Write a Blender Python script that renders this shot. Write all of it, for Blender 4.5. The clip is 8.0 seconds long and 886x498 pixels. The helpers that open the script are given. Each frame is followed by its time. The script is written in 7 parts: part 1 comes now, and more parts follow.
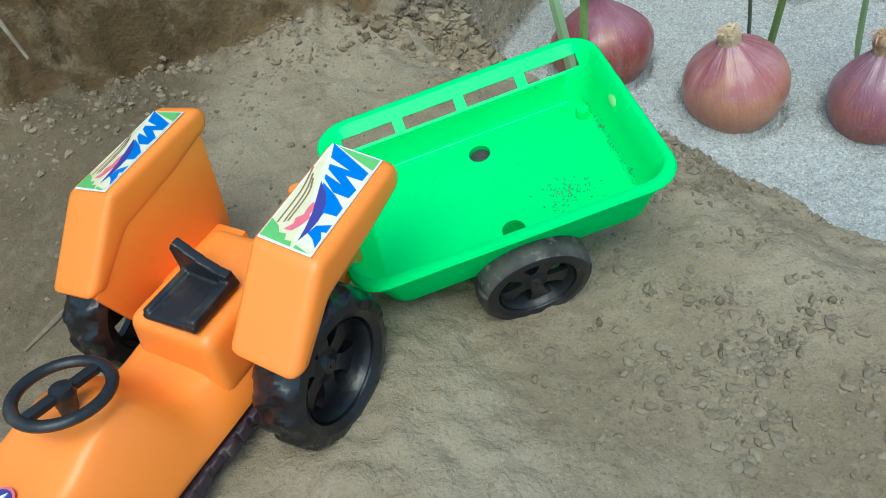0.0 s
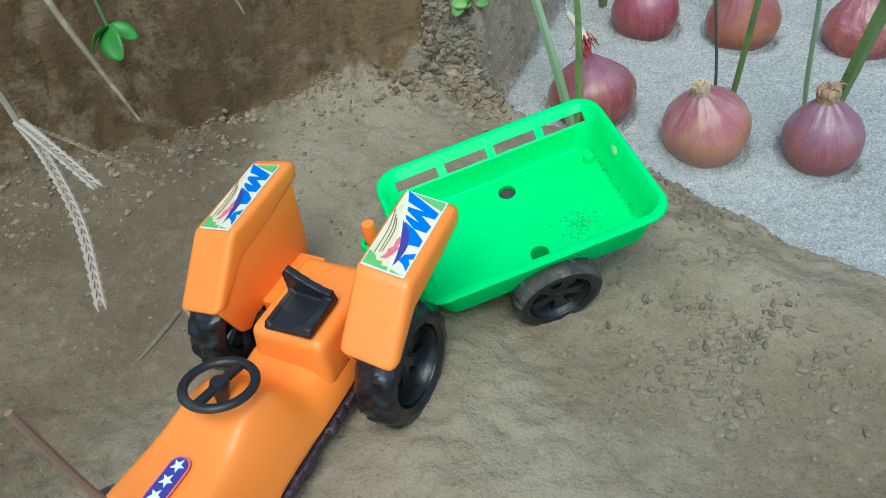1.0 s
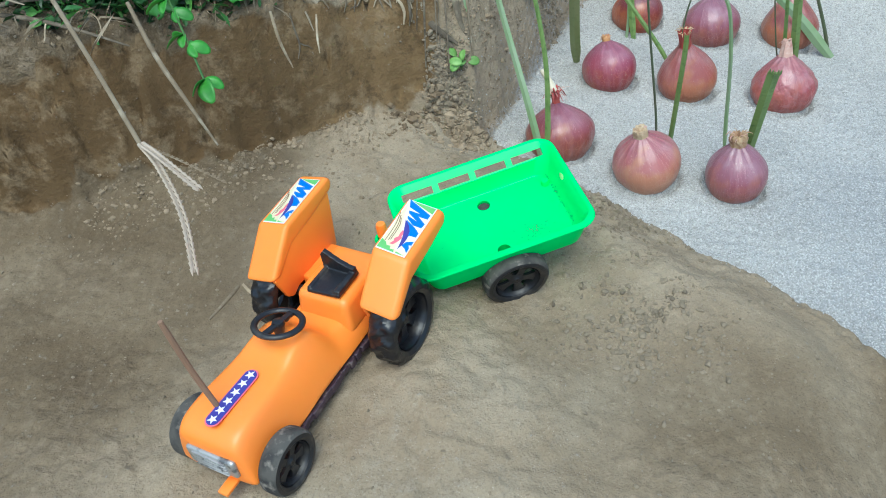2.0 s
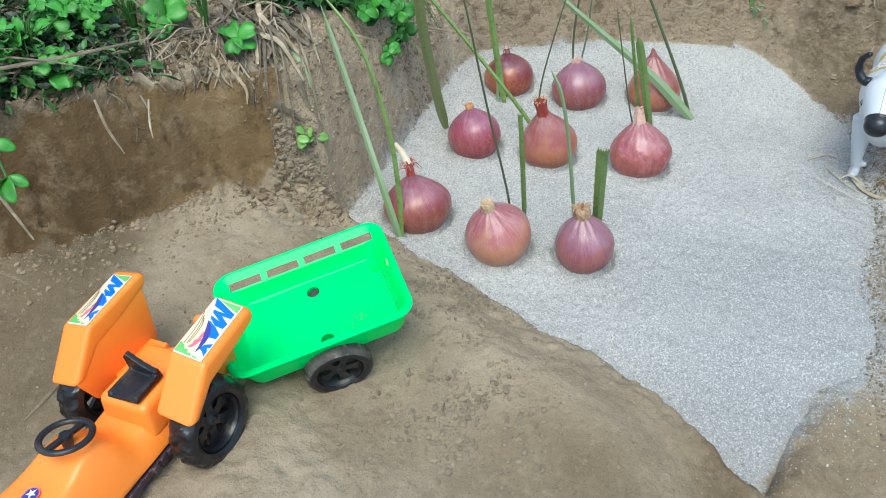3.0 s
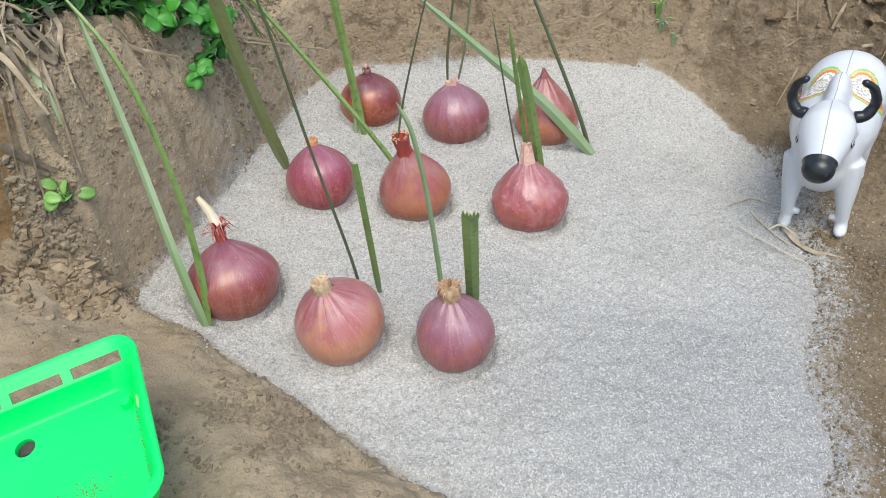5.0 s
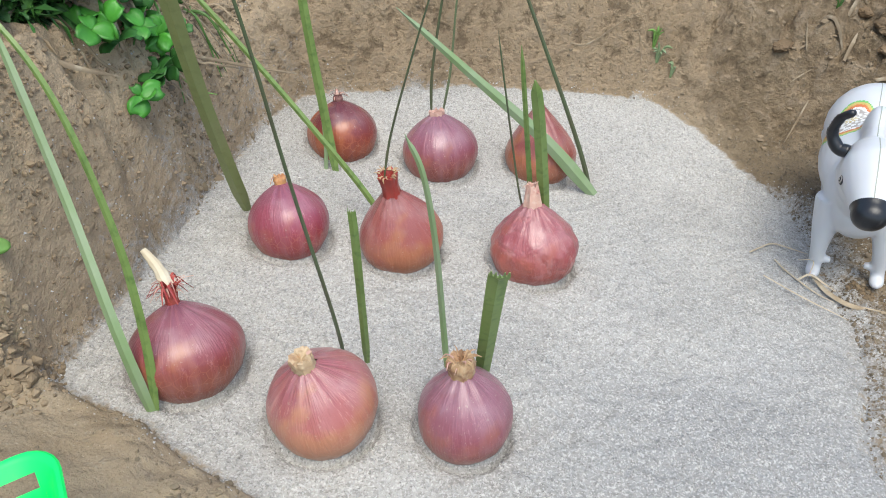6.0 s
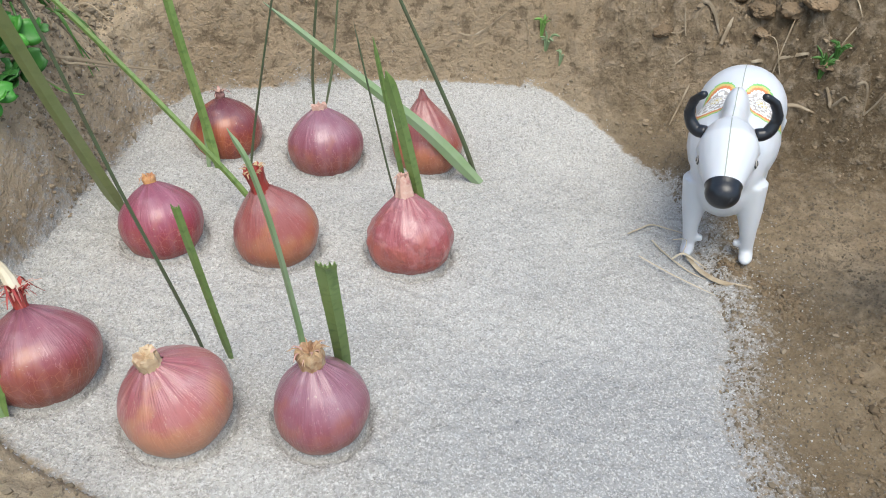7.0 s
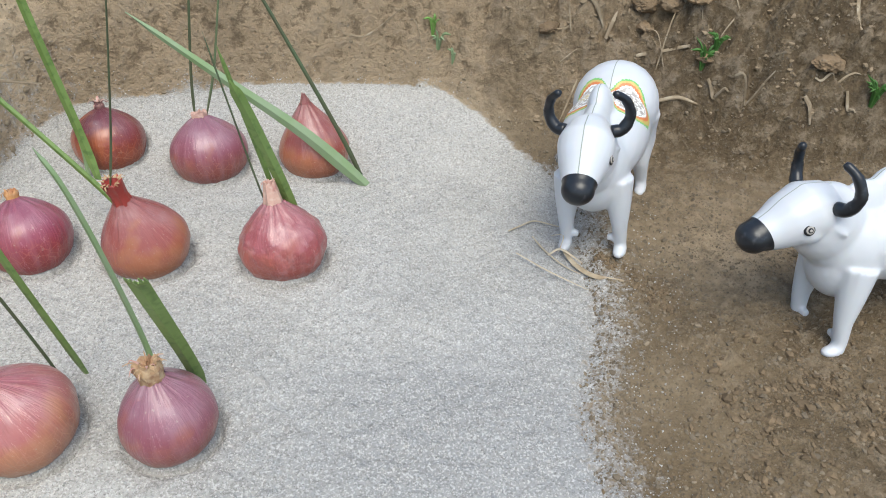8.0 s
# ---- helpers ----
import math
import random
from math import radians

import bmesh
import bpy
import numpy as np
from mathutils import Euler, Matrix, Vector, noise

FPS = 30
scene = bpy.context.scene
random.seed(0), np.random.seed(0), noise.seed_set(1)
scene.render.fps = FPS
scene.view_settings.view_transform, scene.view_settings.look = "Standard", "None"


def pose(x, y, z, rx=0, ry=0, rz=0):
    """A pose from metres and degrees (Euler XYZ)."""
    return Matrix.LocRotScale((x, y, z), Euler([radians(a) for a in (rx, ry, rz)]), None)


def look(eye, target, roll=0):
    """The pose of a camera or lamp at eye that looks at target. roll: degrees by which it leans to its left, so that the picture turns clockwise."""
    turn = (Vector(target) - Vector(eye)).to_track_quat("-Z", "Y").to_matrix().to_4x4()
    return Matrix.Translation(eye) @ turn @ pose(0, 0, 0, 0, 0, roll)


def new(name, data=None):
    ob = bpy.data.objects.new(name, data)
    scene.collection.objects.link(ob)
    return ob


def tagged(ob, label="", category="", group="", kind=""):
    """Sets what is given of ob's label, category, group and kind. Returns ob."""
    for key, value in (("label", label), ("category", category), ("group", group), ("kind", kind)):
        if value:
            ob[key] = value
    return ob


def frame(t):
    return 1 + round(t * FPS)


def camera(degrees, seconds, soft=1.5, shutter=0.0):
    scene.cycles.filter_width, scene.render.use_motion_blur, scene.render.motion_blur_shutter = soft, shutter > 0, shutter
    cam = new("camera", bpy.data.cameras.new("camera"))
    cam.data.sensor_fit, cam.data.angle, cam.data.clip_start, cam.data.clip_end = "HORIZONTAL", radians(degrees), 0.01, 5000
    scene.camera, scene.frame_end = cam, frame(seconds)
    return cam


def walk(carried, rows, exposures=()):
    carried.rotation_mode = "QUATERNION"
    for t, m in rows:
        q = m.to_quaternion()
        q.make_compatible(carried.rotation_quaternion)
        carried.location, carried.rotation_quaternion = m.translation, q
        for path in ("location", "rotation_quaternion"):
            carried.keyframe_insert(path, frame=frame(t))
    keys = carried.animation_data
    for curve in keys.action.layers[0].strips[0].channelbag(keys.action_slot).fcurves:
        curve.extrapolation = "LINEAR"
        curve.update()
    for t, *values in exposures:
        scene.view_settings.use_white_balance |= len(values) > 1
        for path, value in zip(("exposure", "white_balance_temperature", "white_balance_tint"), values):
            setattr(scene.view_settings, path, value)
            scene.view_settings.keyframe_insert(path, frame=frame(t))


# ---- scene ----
cam = camera(61.41, 8.0, soft=1.0)

# ---- the camera and its way ----
PATH = [
    (0, (-0.1156, -0.6038, 0.3210), (-0.4724, 0.6597, -1.1208), -4.90),
    (0.5, (-0.1154, -0.6114, 0.3390), (-0.4229, 0.6819, -1.0877), -7.53),
    (1, (-0.1402, -0.6662, 0.3878), (-0.4225, 0.6476, -1.0253), -3.27),
    (1.2, (-0.1466, -0.7080, 0.4108), (-0.4496, 0.6135, -0.9903), -2.74),
    (2.3, (-0.0714, -0.7947, 0.5045), (-0.3730, 0.6307, -0.8656), -1.09),
    (2.5, (-0.0491, -0.7771, 0.5124), (-0.3221, 0.6730, -0.8377), -0.88),
    (3, (-0.0018, -0.7393, 0.5167), (-0.2174, 0.7292, -0.8238), -0.44),
    (3.5, (0.0354, -0.6881, 0.5026), (-0.1237, 0.8032, -0.8205), 0.65),
    (4, (0.0599, -0.6290, 0.4856), (-0.0167, 0.8713, -0.8348), 2.08),
    (4.5, (0.0642, -0.5897, 0.4637), (0.0390, 0.9191, -0.8488), 3.12),
    (4.7, (0.0596, -0.5737, 0.4536), (0.0419, 0.9330, -0.8616), 3.14),
    (5.8, (-0.0020, -0.4727, 0.3763), (0.1388, 1.0768, -0.8803), 7.45),
    (6, (-0.0013, -0.4605, 0.3767), (0.1690, 1.1037, -0.8579), 7.48),
    (6.5, (0.0315, -0.4565, 0.3846), (0.2555, 1.1058, -0.8438), 7.49),
    (7, (0.0684, -0.4696, 0.3838), (0.3344, 1.0804, -0.8517), 7.41),
    (7.5, (0.1073, -0.4771, 0.3987), (0.4006, 1.0665, -0.8388), 7.07),
    (8, (0.1532, -0.4767, 0.4008), (0.4734, 1.0542, -0.8458), 6.64),
]
walk(cam, [(t, look(eye, target, roll)) for t, eye, target, roll in PATH],
     [(0, 0.605, 5600, -12), (1.0, 0.55, 5520, -9), (2.5, 0.94, 5760, -5), (4.5, 0.91, 6470, 3), (6.5, 0.955, 6500, 4), (8, 0.85, 6450, 3)])

# ---- sky and light ----
world = bpy.data.worlds.new("sky")
scene.world = world
world.use_nodes = True
SUN_EL, SUN_ROT = radians(68), radians(184)
_wn = world.node_tree.nodes
_sky = _wn.new("ShaderNodeTexSky")
_sky.sky_type, _sky.sun_disc = "NISHITA", False
_sky.sun_elevation, _sky.sun_rotation = SUN_EL, SUN_ROT
_sky.air_density, _sky.dust_density = 1.0, 3.0
world.node_tree.links.new(_sky.outputs[0], _wn["Background"].inputs[0])
_wn["Background"].inputs[1].default_value = 0.135
sun_data = bpy.data.lights.new("sun", "SUN")
sun_data.energy, sun_data.angle, sun_data.color = 1.12, radians(40), (1.0, 0.97, 0.93)
sun = new("sun", sun_data)
_sd = Vector((math.sin(SUN_ROT) * math.cos(SUN_EL), math.cos(SUN_ROT) * math.cos(SUN_EL), math.sin(SUN_EL)))
sun.matrix_world = look(_sd * 5, (0, 0, 0))

# ---- materials ----


def material(name, color, rough=0.6, spots=(), bump=(), metal=0.0, coat=0.0, sub=0.0, per_object=0.0, spec=0.5):
    """A surface: base colour, then spots (other colour, scale, low, high, amount) and bumps (scale, strength, metres)."""
    m = bpy.data.materials.new(name)
    m.use_nodes = True
    nt = m.node_tree
    bsdf = nt.nodes["Principled BSDF"]
    bsdf.inputs["Roughness"].default_value = rough
    bsdf.inputs["Metallic"].default_value = metal
    bsdf.inputs["Coat Weight"].default_value = coat
    bsdf.inputs["Specular IOR Level"].default_value = spec
    if sub:
        bsdf.inputs["Subsurface Weight"].default_value = sub
        bsdf.inputs["Subsurface Radius"].default_value = (0.004, 0.002, 0.001)
    geo = nt.nodes.new("ShaderNodeTexCoord")
    rgb = nt.nodes.new("ShaderNodeRGB")
    rgb.outputs[0].default_value = (*color, 1)
    out = rgb.outputs[0]
    for other, scale, low, high, amount in spots:
        n = nt.nodes.new("ShaderNodeTexNoise")
        n.inputs["Scale"].default_value = scale
        n.inputs["Detail"].default_value = 5
        nt.links.new(geo.outputs["Object"], n.inputs["Vector"])
        r = nt.nodes.new("ShaderNodeMapRange")
        r.inputs["From Min"].default_value, r.inputs["From Max"].default_value = low, high
        r.inputs["To Max"].default_value = amount
        nt.links.new(n.outputs[0], r.inputs["Value"])
        mix = nt.nodes.new("ShaderNodeMix")
        mix.data_type = "RGBA"
        nt.links.new(r.outputs[0], mix.inputs["Factor"])
        nt.links.new(out, mix.inputs["A"])
        mix.inputs["B"].default_value = (*other, 1)
        out = mix.outputs["Result"]
    if per_object:
        info = nt.nodes.new("ShaderNodeObjectInfo")
        rr = nt.nodes.new("ShaderNodeMapRange")
        rr.inputs["To Min"].default_value, rr.inputs["To Max"].default_value = 1 - per_object, 1 + per_object
        nt.links.new(info.outputs["Random"], rr.inputs["Value"])
        hsv = nt.nodes.new("ShaderNodeHueSaturation")
        nt.links.new(rr.outputs[0], hsv.inputs["Value"])
        nt.links.new(out, hsv.inputs["Color"])
        out = hsv.outputs[0]
    nt.links.new(out, bsdf.inputs["Base Color"])
    last = None
    for scale, strength, metres in bump:
        n = nt.nodes.new("ShaderNodeTexNoise")
        n.inputs["Scale"].default_value = scale
        n.inputs["Detail"].default_value = 4
        nt.links.new(geo.outputs["Object"], n.inputs["Vector"])
        b = nt.nodes.new("ShaderNodeBump")
        b.inputs["Strength"].default_value, b.inputs["Distance"].default_value = strength, metres
        nt.links.new(n.outputs[0], b.inputs["Height"])
        if last:
            nt.links.new(last.outputs[0], b.inputs["Normal"])
        last = b
    if last:
        nt.links.new(last.outputs[0], bsdf.inputs["Normal"])
    return m


def ground_material(name, base_is_sand):
    """Clay and sand in one: the shares of sand and of clay darkened by moisture and painted shade come from the
    ground's own zones, broken up by grain.
    """
    m = bpy.data.materials.new(name)
    m.use_nodes = True
    nt = m.node_tree
    N, L = nt.nodes, nt.links
    bsdf = N["Principled BSDF"]
    bsdf.inputs["Roughness"].default_value = 0.93
    bsdf.inputs["Specular IOR Level"].default_value = 0.22
    co = N.new("ShaderNodeTexCoord")

    def noise(scale, detail=4, rough=0.5):
        n = N.new("ShaderNodeTexNoise")
        n.inputs["Scale"].default_value, n.inputs["Detail"].default_value, n.inputs["Roughness"].default_value = scale, detail, rough
        L.new(co.outputs["Object"], n.inputs["Vector"])
        return n.outputs[0]

    def ranged(v, a, b, c=0.0, d=1.0):
        r = N.new("ShaderNodeMapRange")
        for key, val in (("From Min", a), ("From Max", b), ("To Min", c), ("To Max", d)):
            r.inputs[key].default_value = val
        L.new(v, r.inputs["Value"])
        return r.outputs[0]

    def mixed(f, a, b):
        x = N.new("ShaderNodeMix")
        x.data_type = "RGBA"
        L.new(f, x.inputs["Factor"])
        for key, v in (("A", a), ("B", b)):
            if isinstance(v, tuple):
                x.inputs[key].default_value = (*v, 1)
            else:
                L.new(v, x.inputs[key])
        return x.outputs["Result"]

    def maths(op, a, b):
        x = N.new("ShaderNodeMath")
        x.operation = op
        for k, v in enumerate((a, b)):
            if isinstance(v, float):
                x.inputs[k].default_value = v
            else:
                L.new(v, x.inputs[k])
        return x.outputs[0]

    def zone(key):
        a = N.new("ShaderNodeAttribute")
        a.attribute_name = key
        return a.outputs["Fac"]

    fine, mid, big = noise(520, 3), noise(120, 5, 0.6), noise(16, 5, 0.6)
    # dry clay
    clay = mixed(ranged(big, 0.40, 0.64), (0.286, 0.234, 0.162), (0.218, 0.168, 0.108))
    clay = mixed(ranged(mid, 0.5, 0.72, 0, 0.55), clay, (0.32, 0.27, 0.20))
    clay = mixed(ranged(fine, 0.54, 0.66, 0, 0.45), clay, (0.13, 0.096, 0.062))
    clay = mixed(ranged(noise(900, 2), 0.64, 0.74, 0, 0.6), clay, (0.46, 0.41, 0.34))
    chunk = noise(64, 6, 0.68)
    # hollows of the crumbly clay painted dark in place of their small shadows
    pit_shade = maths("MULTIPLY", ranged(chunk, 0.48, 0.38, 0, 0.7), zone("crumble_share"))
    clay = mixed(zone("crumble_share"), clay, mixed(ranged(big, 0.42, 0.66), (0.425, 0.325, 0.212), (0.340, 0.252, 0.157)))
    # moist, freshly cut clay; its dark tone also serves for painted shade on the banks
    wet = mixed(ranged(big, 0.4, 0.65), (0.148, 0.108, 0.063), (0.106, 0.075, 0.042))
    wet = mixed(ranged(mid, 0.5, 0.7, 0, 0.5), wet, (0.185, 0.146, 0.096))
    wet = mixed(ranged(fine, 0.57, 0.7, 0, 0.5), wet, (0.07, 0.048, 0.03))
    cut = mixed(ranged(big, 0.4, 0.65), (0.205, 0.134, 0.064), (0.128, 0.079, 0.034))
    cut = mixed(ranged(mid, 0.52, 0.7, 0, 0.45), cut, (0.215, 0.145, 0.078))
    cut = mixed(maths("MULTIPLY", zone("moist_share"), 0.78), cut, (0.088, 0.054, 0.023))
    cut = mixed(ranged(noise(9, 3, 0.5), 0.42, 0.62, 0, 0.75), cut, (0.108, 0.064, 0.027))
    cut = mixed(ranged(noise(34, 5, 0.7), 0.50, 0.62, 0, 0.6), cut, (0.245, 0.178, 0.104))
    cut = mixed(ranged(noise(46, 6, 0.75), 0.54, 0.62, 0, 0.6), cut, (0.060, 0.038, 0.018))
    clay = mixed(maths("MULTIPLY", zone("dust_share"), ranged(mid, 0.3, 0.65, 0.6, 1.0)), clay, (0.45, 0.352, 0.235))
    moist_shade = maths("ADD", zone("moist_share"), ranged(mid, 0.3, 0.7, -0.22, 0.22))
    ground = mixed(ranged(moist_shade, 0.2, 1.0), clay, wet)
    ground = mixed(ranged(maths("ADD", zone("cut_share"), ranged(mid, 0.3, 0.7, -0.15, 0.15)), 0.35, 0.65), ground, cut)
    ground = mixed(pit_shade, ground, (0.135, 0.097, 0.060))
    # raised chunks painted paler, as if they caught the light
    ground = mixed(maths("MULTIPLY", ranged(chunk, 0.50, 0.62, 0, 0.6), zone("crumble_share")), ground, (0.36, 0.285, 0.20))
    # sand: pale, dark and glassy grains
    g1, g2 = noise(340, 3, 0.65), noise(600, 2, 0.6)
    sand = mixed(ranged(noise(12, 4), 0.38, 0.68), (0.450, 0.434, 0.400), (0.408, 0.391, 0.355))
    sand = mixed(zone("damp_share"), sand, (0.262, 0.266, 0.270))
    sand = mixed(ranged(g1, 0.49, 0.62, 0, 0.50), sand, (0.185, 0.175, 0.16))
    sand = mixed(ranged(g2, 0.54, 0.62, 0, 0.50), sand, (0.68, 0.67, 0.645))
    sand = mixed(ranged(noise(640, 2), 0.64, 0.68, 0, 0.55), sand, (0.11, 0.10, 0.09))
    share = maths("ADD", zone("sand_share"), maths("ADD", ranged(g1, 0.3, 0.7, -0.22, 0.22), ranged(mid, 0.3, 0.7, -0.25, 0.25)))
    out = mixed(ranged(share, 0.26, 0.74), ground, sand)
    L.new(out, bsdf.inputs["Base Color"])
    last = None
    for src, strength, metres in ((maths("MULTIPLY", chunk, zone("crumble_share")), 1.0, 0.014), (noise(90), 0.5, 0.004), (mid, 0.4, 0.002), (g1, 1.0 if base_is_sand else 0.6, 0.0019), (g2, 0.6, 0.0007)):
        b = N.new("ShaderNodeBump")
        b.inputs["Strength"].default_value, b.inputs["Distance"].default_value = strength, metres
        L.new(src, b.inputs["Height"])
        if last:
            L.new(last.outputs[0], b.inputs["Normal"])
        last = b
    L.new(last.outputs[0], bsdf.inputs["Normal"])
    return m


SOIL = ground_material("clay_soil", False)
SAND = ground_material("river_sand", True)


def per_island(m, low, high):
    """Let the pieces of one mesh differ in lightness."""
    nt = m.node_tree
    bsdf = nt.nodes["Principled BSDF"]
    src = bsdf.inputs["Base Color"].links[0].from_socket
    g = nt.nodes.new("ShaderNodeNewGeometry")
    r = nt.nodes.new("ShaderNodeMapRange")
    r.inputs["To Min"].default_value, r.inputs["To Max"].default_value = low, high
    nt.links.new(g.outputs["Random Per Island"], r.inputs["Value"])
    h = nt.nodes.new("ShaderNodeHueSaturation")
    nt.links.new(r.outputs[0], h.inputs["Value"])
    nt.links.new(src, h.inputs["Color"])
    nt.links.new(h.outputs[0], bsdf.inputs["Base Color"])
    return m


CLOD = per_island(material("clay_clod", (0.275, 0.212, 0.14), 0.95, [((0.21, 0.155, 0.095), 60, 0.4, 0.7, 0.6)], [(700, 0.6, 0.001)], spec=0.2), 0.75, 1.2)
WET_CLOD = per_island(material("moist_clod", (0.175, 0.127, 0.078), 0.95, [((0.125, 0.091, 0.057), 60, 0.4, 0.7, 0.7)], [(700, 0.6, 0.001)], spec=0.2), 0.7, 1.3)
DARK_CLOD = per_island(material("dark_clod", (0.205, 0.164, 0.115), 0.95, [((0.160, 0.128, 0.092), 60, 0.4, 0.7, 0.6)], [(700, 0.6, 0.001)], spec=0.2), 0.65, 1.25)
MID_CLOD = per_island(material("dull_clod", (0.248, 0.200, 0.138), 0.95, [((0.19, 0.152, 0.108), 60, 0.4, 0.7, 0.6)], [(700, 0.6, 0.001)], spec=0.2), 0.75, 1.12)
CLOD_LUMP = material("clay_lump", (0.215, 0.152, 0.092), 0.95, [((0.13, 0.088, 0.05), 45, 0.42, 0.65, 0.8), ((0.235, 0.178, 0.118), 120, 0.52, 0.7, 0.6), ((0.08, 0.055, 0.033), 400, 0.58, 0.7, 0.5)], [(120, 0.6, 0.004), (500, 0.6, 0.0015)], spec=0.2, per_object=0.2)
GRAIN = per_island(material("sand_grain", (0.43, 0.42, 0.40), 0.55, (), (), spec=0.3), 0.66, 1.32)
ORANGE = material("orange_plastic", (0.95, 0.262, 0.032), 0.36, [((0.88, 0.245, 0.045), 14, 0.45, 0.7, 0.5), ((0.70, 0.36, 0.16), 120, 0.68, 0.8, 0.35)],
                  [(40, 0.06, 0.002)], sub=0.15)
GREEN = material("green_plastic", (0.018, 0.83, 0.175), 0.38, [((0.035, 0.87, 0.24), 11, 0.4, 0.7, 0.6), ((0.12, 0.60, 0.12), 160, 0.68, 0.8, 0.35), ((0.16, 0.28, 0.08), 620, 0.70, 0.75, 0.6)],
                 [(60, 0.05, 0.002)], sub=0.15)


def lets_light_through(m, color, share):
    """Thin plastic through which some light falls."""
    nt = m.node_tree
    glow, mix = nt.nodes.new("ShaderNodeBsdfTranslucent"), nt.nodes.new("ShaderNodeMixShader")
    glow.inputs["Color"].default_value = (*color, 1)
    mix.inputs[0].default_value = share
    nt.links.new(nt.nodes["Principled BSDF"].outputs[0], mix.inputs[1])
    nt.links.new(glow.outputs[0], mix.inputs[2])
    nt.links.new(mix.outputs[0], nt.nodes["Material Output"].inputs["Surface"])


lets_light_through(GREEN, (0.20, 0.96, 0.09), 0.24)
BLACK = material("black_plastic", (0.012, 0.012, 0.014), 0.4, [((0.10, 0.085, 0.065), 90, 0.56, 0.78, 0.5)], [(150, 0.3, 0.0015)])
TYRE = material("black_tyre", (0.010, 0.010, 0.012), 0.30, [((0.12, 0.10, 0.08), 90, 0.60, 0.80, 0.5)], [(260, 0.3, 0.001)])
DUSTY = material("dusty_tread", (0.075, 0.07, 0.06), 0.85, [((0.014, 0.014, 0.016), 70, 0.40, 0.60, 0.85), ((0.26, 0.23, 0.19), 150, 0.54, 0.70, 0.75)], [(300, 0.6, 0.001)])
CHASSIS = material("purple_brown_plastic", (0.045, 0.025, 0.035), 0.5, [((0.25, 0.2, 0.16), 130, 0.55, 0.75, 0.5)], [(200, 0.3, 0.001)])
WHITE = material("white_plastic", (0.57, 0.585, 0.61), 0.32, [((0.62, 0.61, 0.59), 25, 0.55, 0.8, 0.4)], [(45, 0.08, 0.002)], sub=0.1)
HORN = material("dark_paint", (0.012, 0.014, 0.018), 0.32, [((0.10, 0.10, 0.11), 150, 0.62, 0.8, 0.5)], [(250, 0.2, 0.0008)])


def plain(name, color, rough=0.45):
    return material(name, color, rough, [(tuple(c * 0.75 for c in color), 180, 0.5, 0.75, 0.4)])


PAPER = plain("sticker_paper", (0.74, 0.65, 0.41), 0.35)
PAPER_PALE = plain("sticker_pale", (0.77, 0.71, 0.53), 0.35)
PAPER_WHITE = plain("sticker_white", (0.82, 0.82, 0.80), 0.35)
INK_BLUE = plain("ink_blue", (0.012, 0.16, 0.56), 0.35)
INK_NAVY = plain("ink_navy", (0.05, 0.045, 0.27), 0.35)
INK_RED = plain("ink_red", (0.74, 0.15, 0.20), 0.35)
INK_GREEN = plain("ink_green", (0.17, 0.48, 0.13), 0.35)
INK_ORANGE = plain("ink_orange", (0.62, 0.20, 0.07), 0.4)
INK_YELLOW = plain("ink_yellow", (0.56, 0.44, 0.14), 0.4)
INK_GREY = plain("ink_grey", (0.42, 0.38, 0.34), 0.4)
SEAM = plain("moulding_seam", (0.27, 0.30, 0.25), 0.5)
CHROME = material("dull_silver", (0.45, 0.44, 0.42), 0.4, [((0.08, 0.08, 0.08), 160, 0.5, 0.65, 0.8)], [(300, 0.4, 0.001)], metal=0.6)
LEAF = material("onion_leaf", (0.150, 0.230, 0.060), 0.42, [((0.20, 0.30, 0.09), 30, 0.4, 0.7, 0.6), ((0.04, 0.10, 0.02), 180, 0.5, 0.7, 0.5)], [(250, 0.2, 0.0005)], per_object=0.15)
LEAF_PALE = material("pale_leaf", (0.215, 0.285, 0.160), 0.42, [((0.15, 0.25, 0.08), 40, 0.4, 0.7, 0.7)], [(250, 0.2, 0.0005)], per_object=0.15)
STEM_DARK = material("dark_stem", (0.085, 0.12, 0.055), 0.5, [((0.09, 0.07, 0.04), 40, 0.4, 0.7, 0.6)], per_object=0.15)
OLIVE = material("olive_leaf", (0.225, 0.275, 0.095), 0.42, [((0.25, 0.28, 0.12), 30, 0.4, 0.7, 0.6), ((0.15, 0.19, 0.06), 180, 0.5, 0.7, 0.4)], [(250, 0.2, 0.0005)])
CLOVER = material("clover_leaf", (0.03, 0.125, 0.020), 0.55, [((0.05, 0.19, 0.028), 25, 0.42, 0.62, 0.8), ((0.02, 0.07, 0.015), 60, 0.5, 0.7, 0.6)], [(400, 0.2, 0.0005)], per_object=0.3)
GRASSY = material("grass_blade", (0.05, 0.14, 0.025), 0.55, [((0.10, 0.19, 0.04), 20, 0.4, 0.7, 0.7)], per_object=0.2)
LIME = material("seedling_leaf", (0.20, 0.36, 0.09), 0.5, [((0.10, 0.26, 0.03), 90, 0.4, 0.7, 0.6)], [(400, 0.2, 0.0005)], per_object=0.15)
BRIGHT = material("fresh_leaf", (0.062, 0.27, 0.028), 0.45, [((0.04, 0.17, 0.02), 120, 0.4, 0.7, 0.6)], [(400, 0.3, 0.0006)], per_object=0.2)
STRAW = material("dry_straw", (0.29, 0.228, 0.148), 0.8, [((0.17, 0.12, 0.07), 40, 0.4, 0.7, 0.8), ((0.55, 0.48, 0.36), 90, 0.5, 0.7, 0.5)], [(300, 0.4, 0.0008)], per_object=0.25)
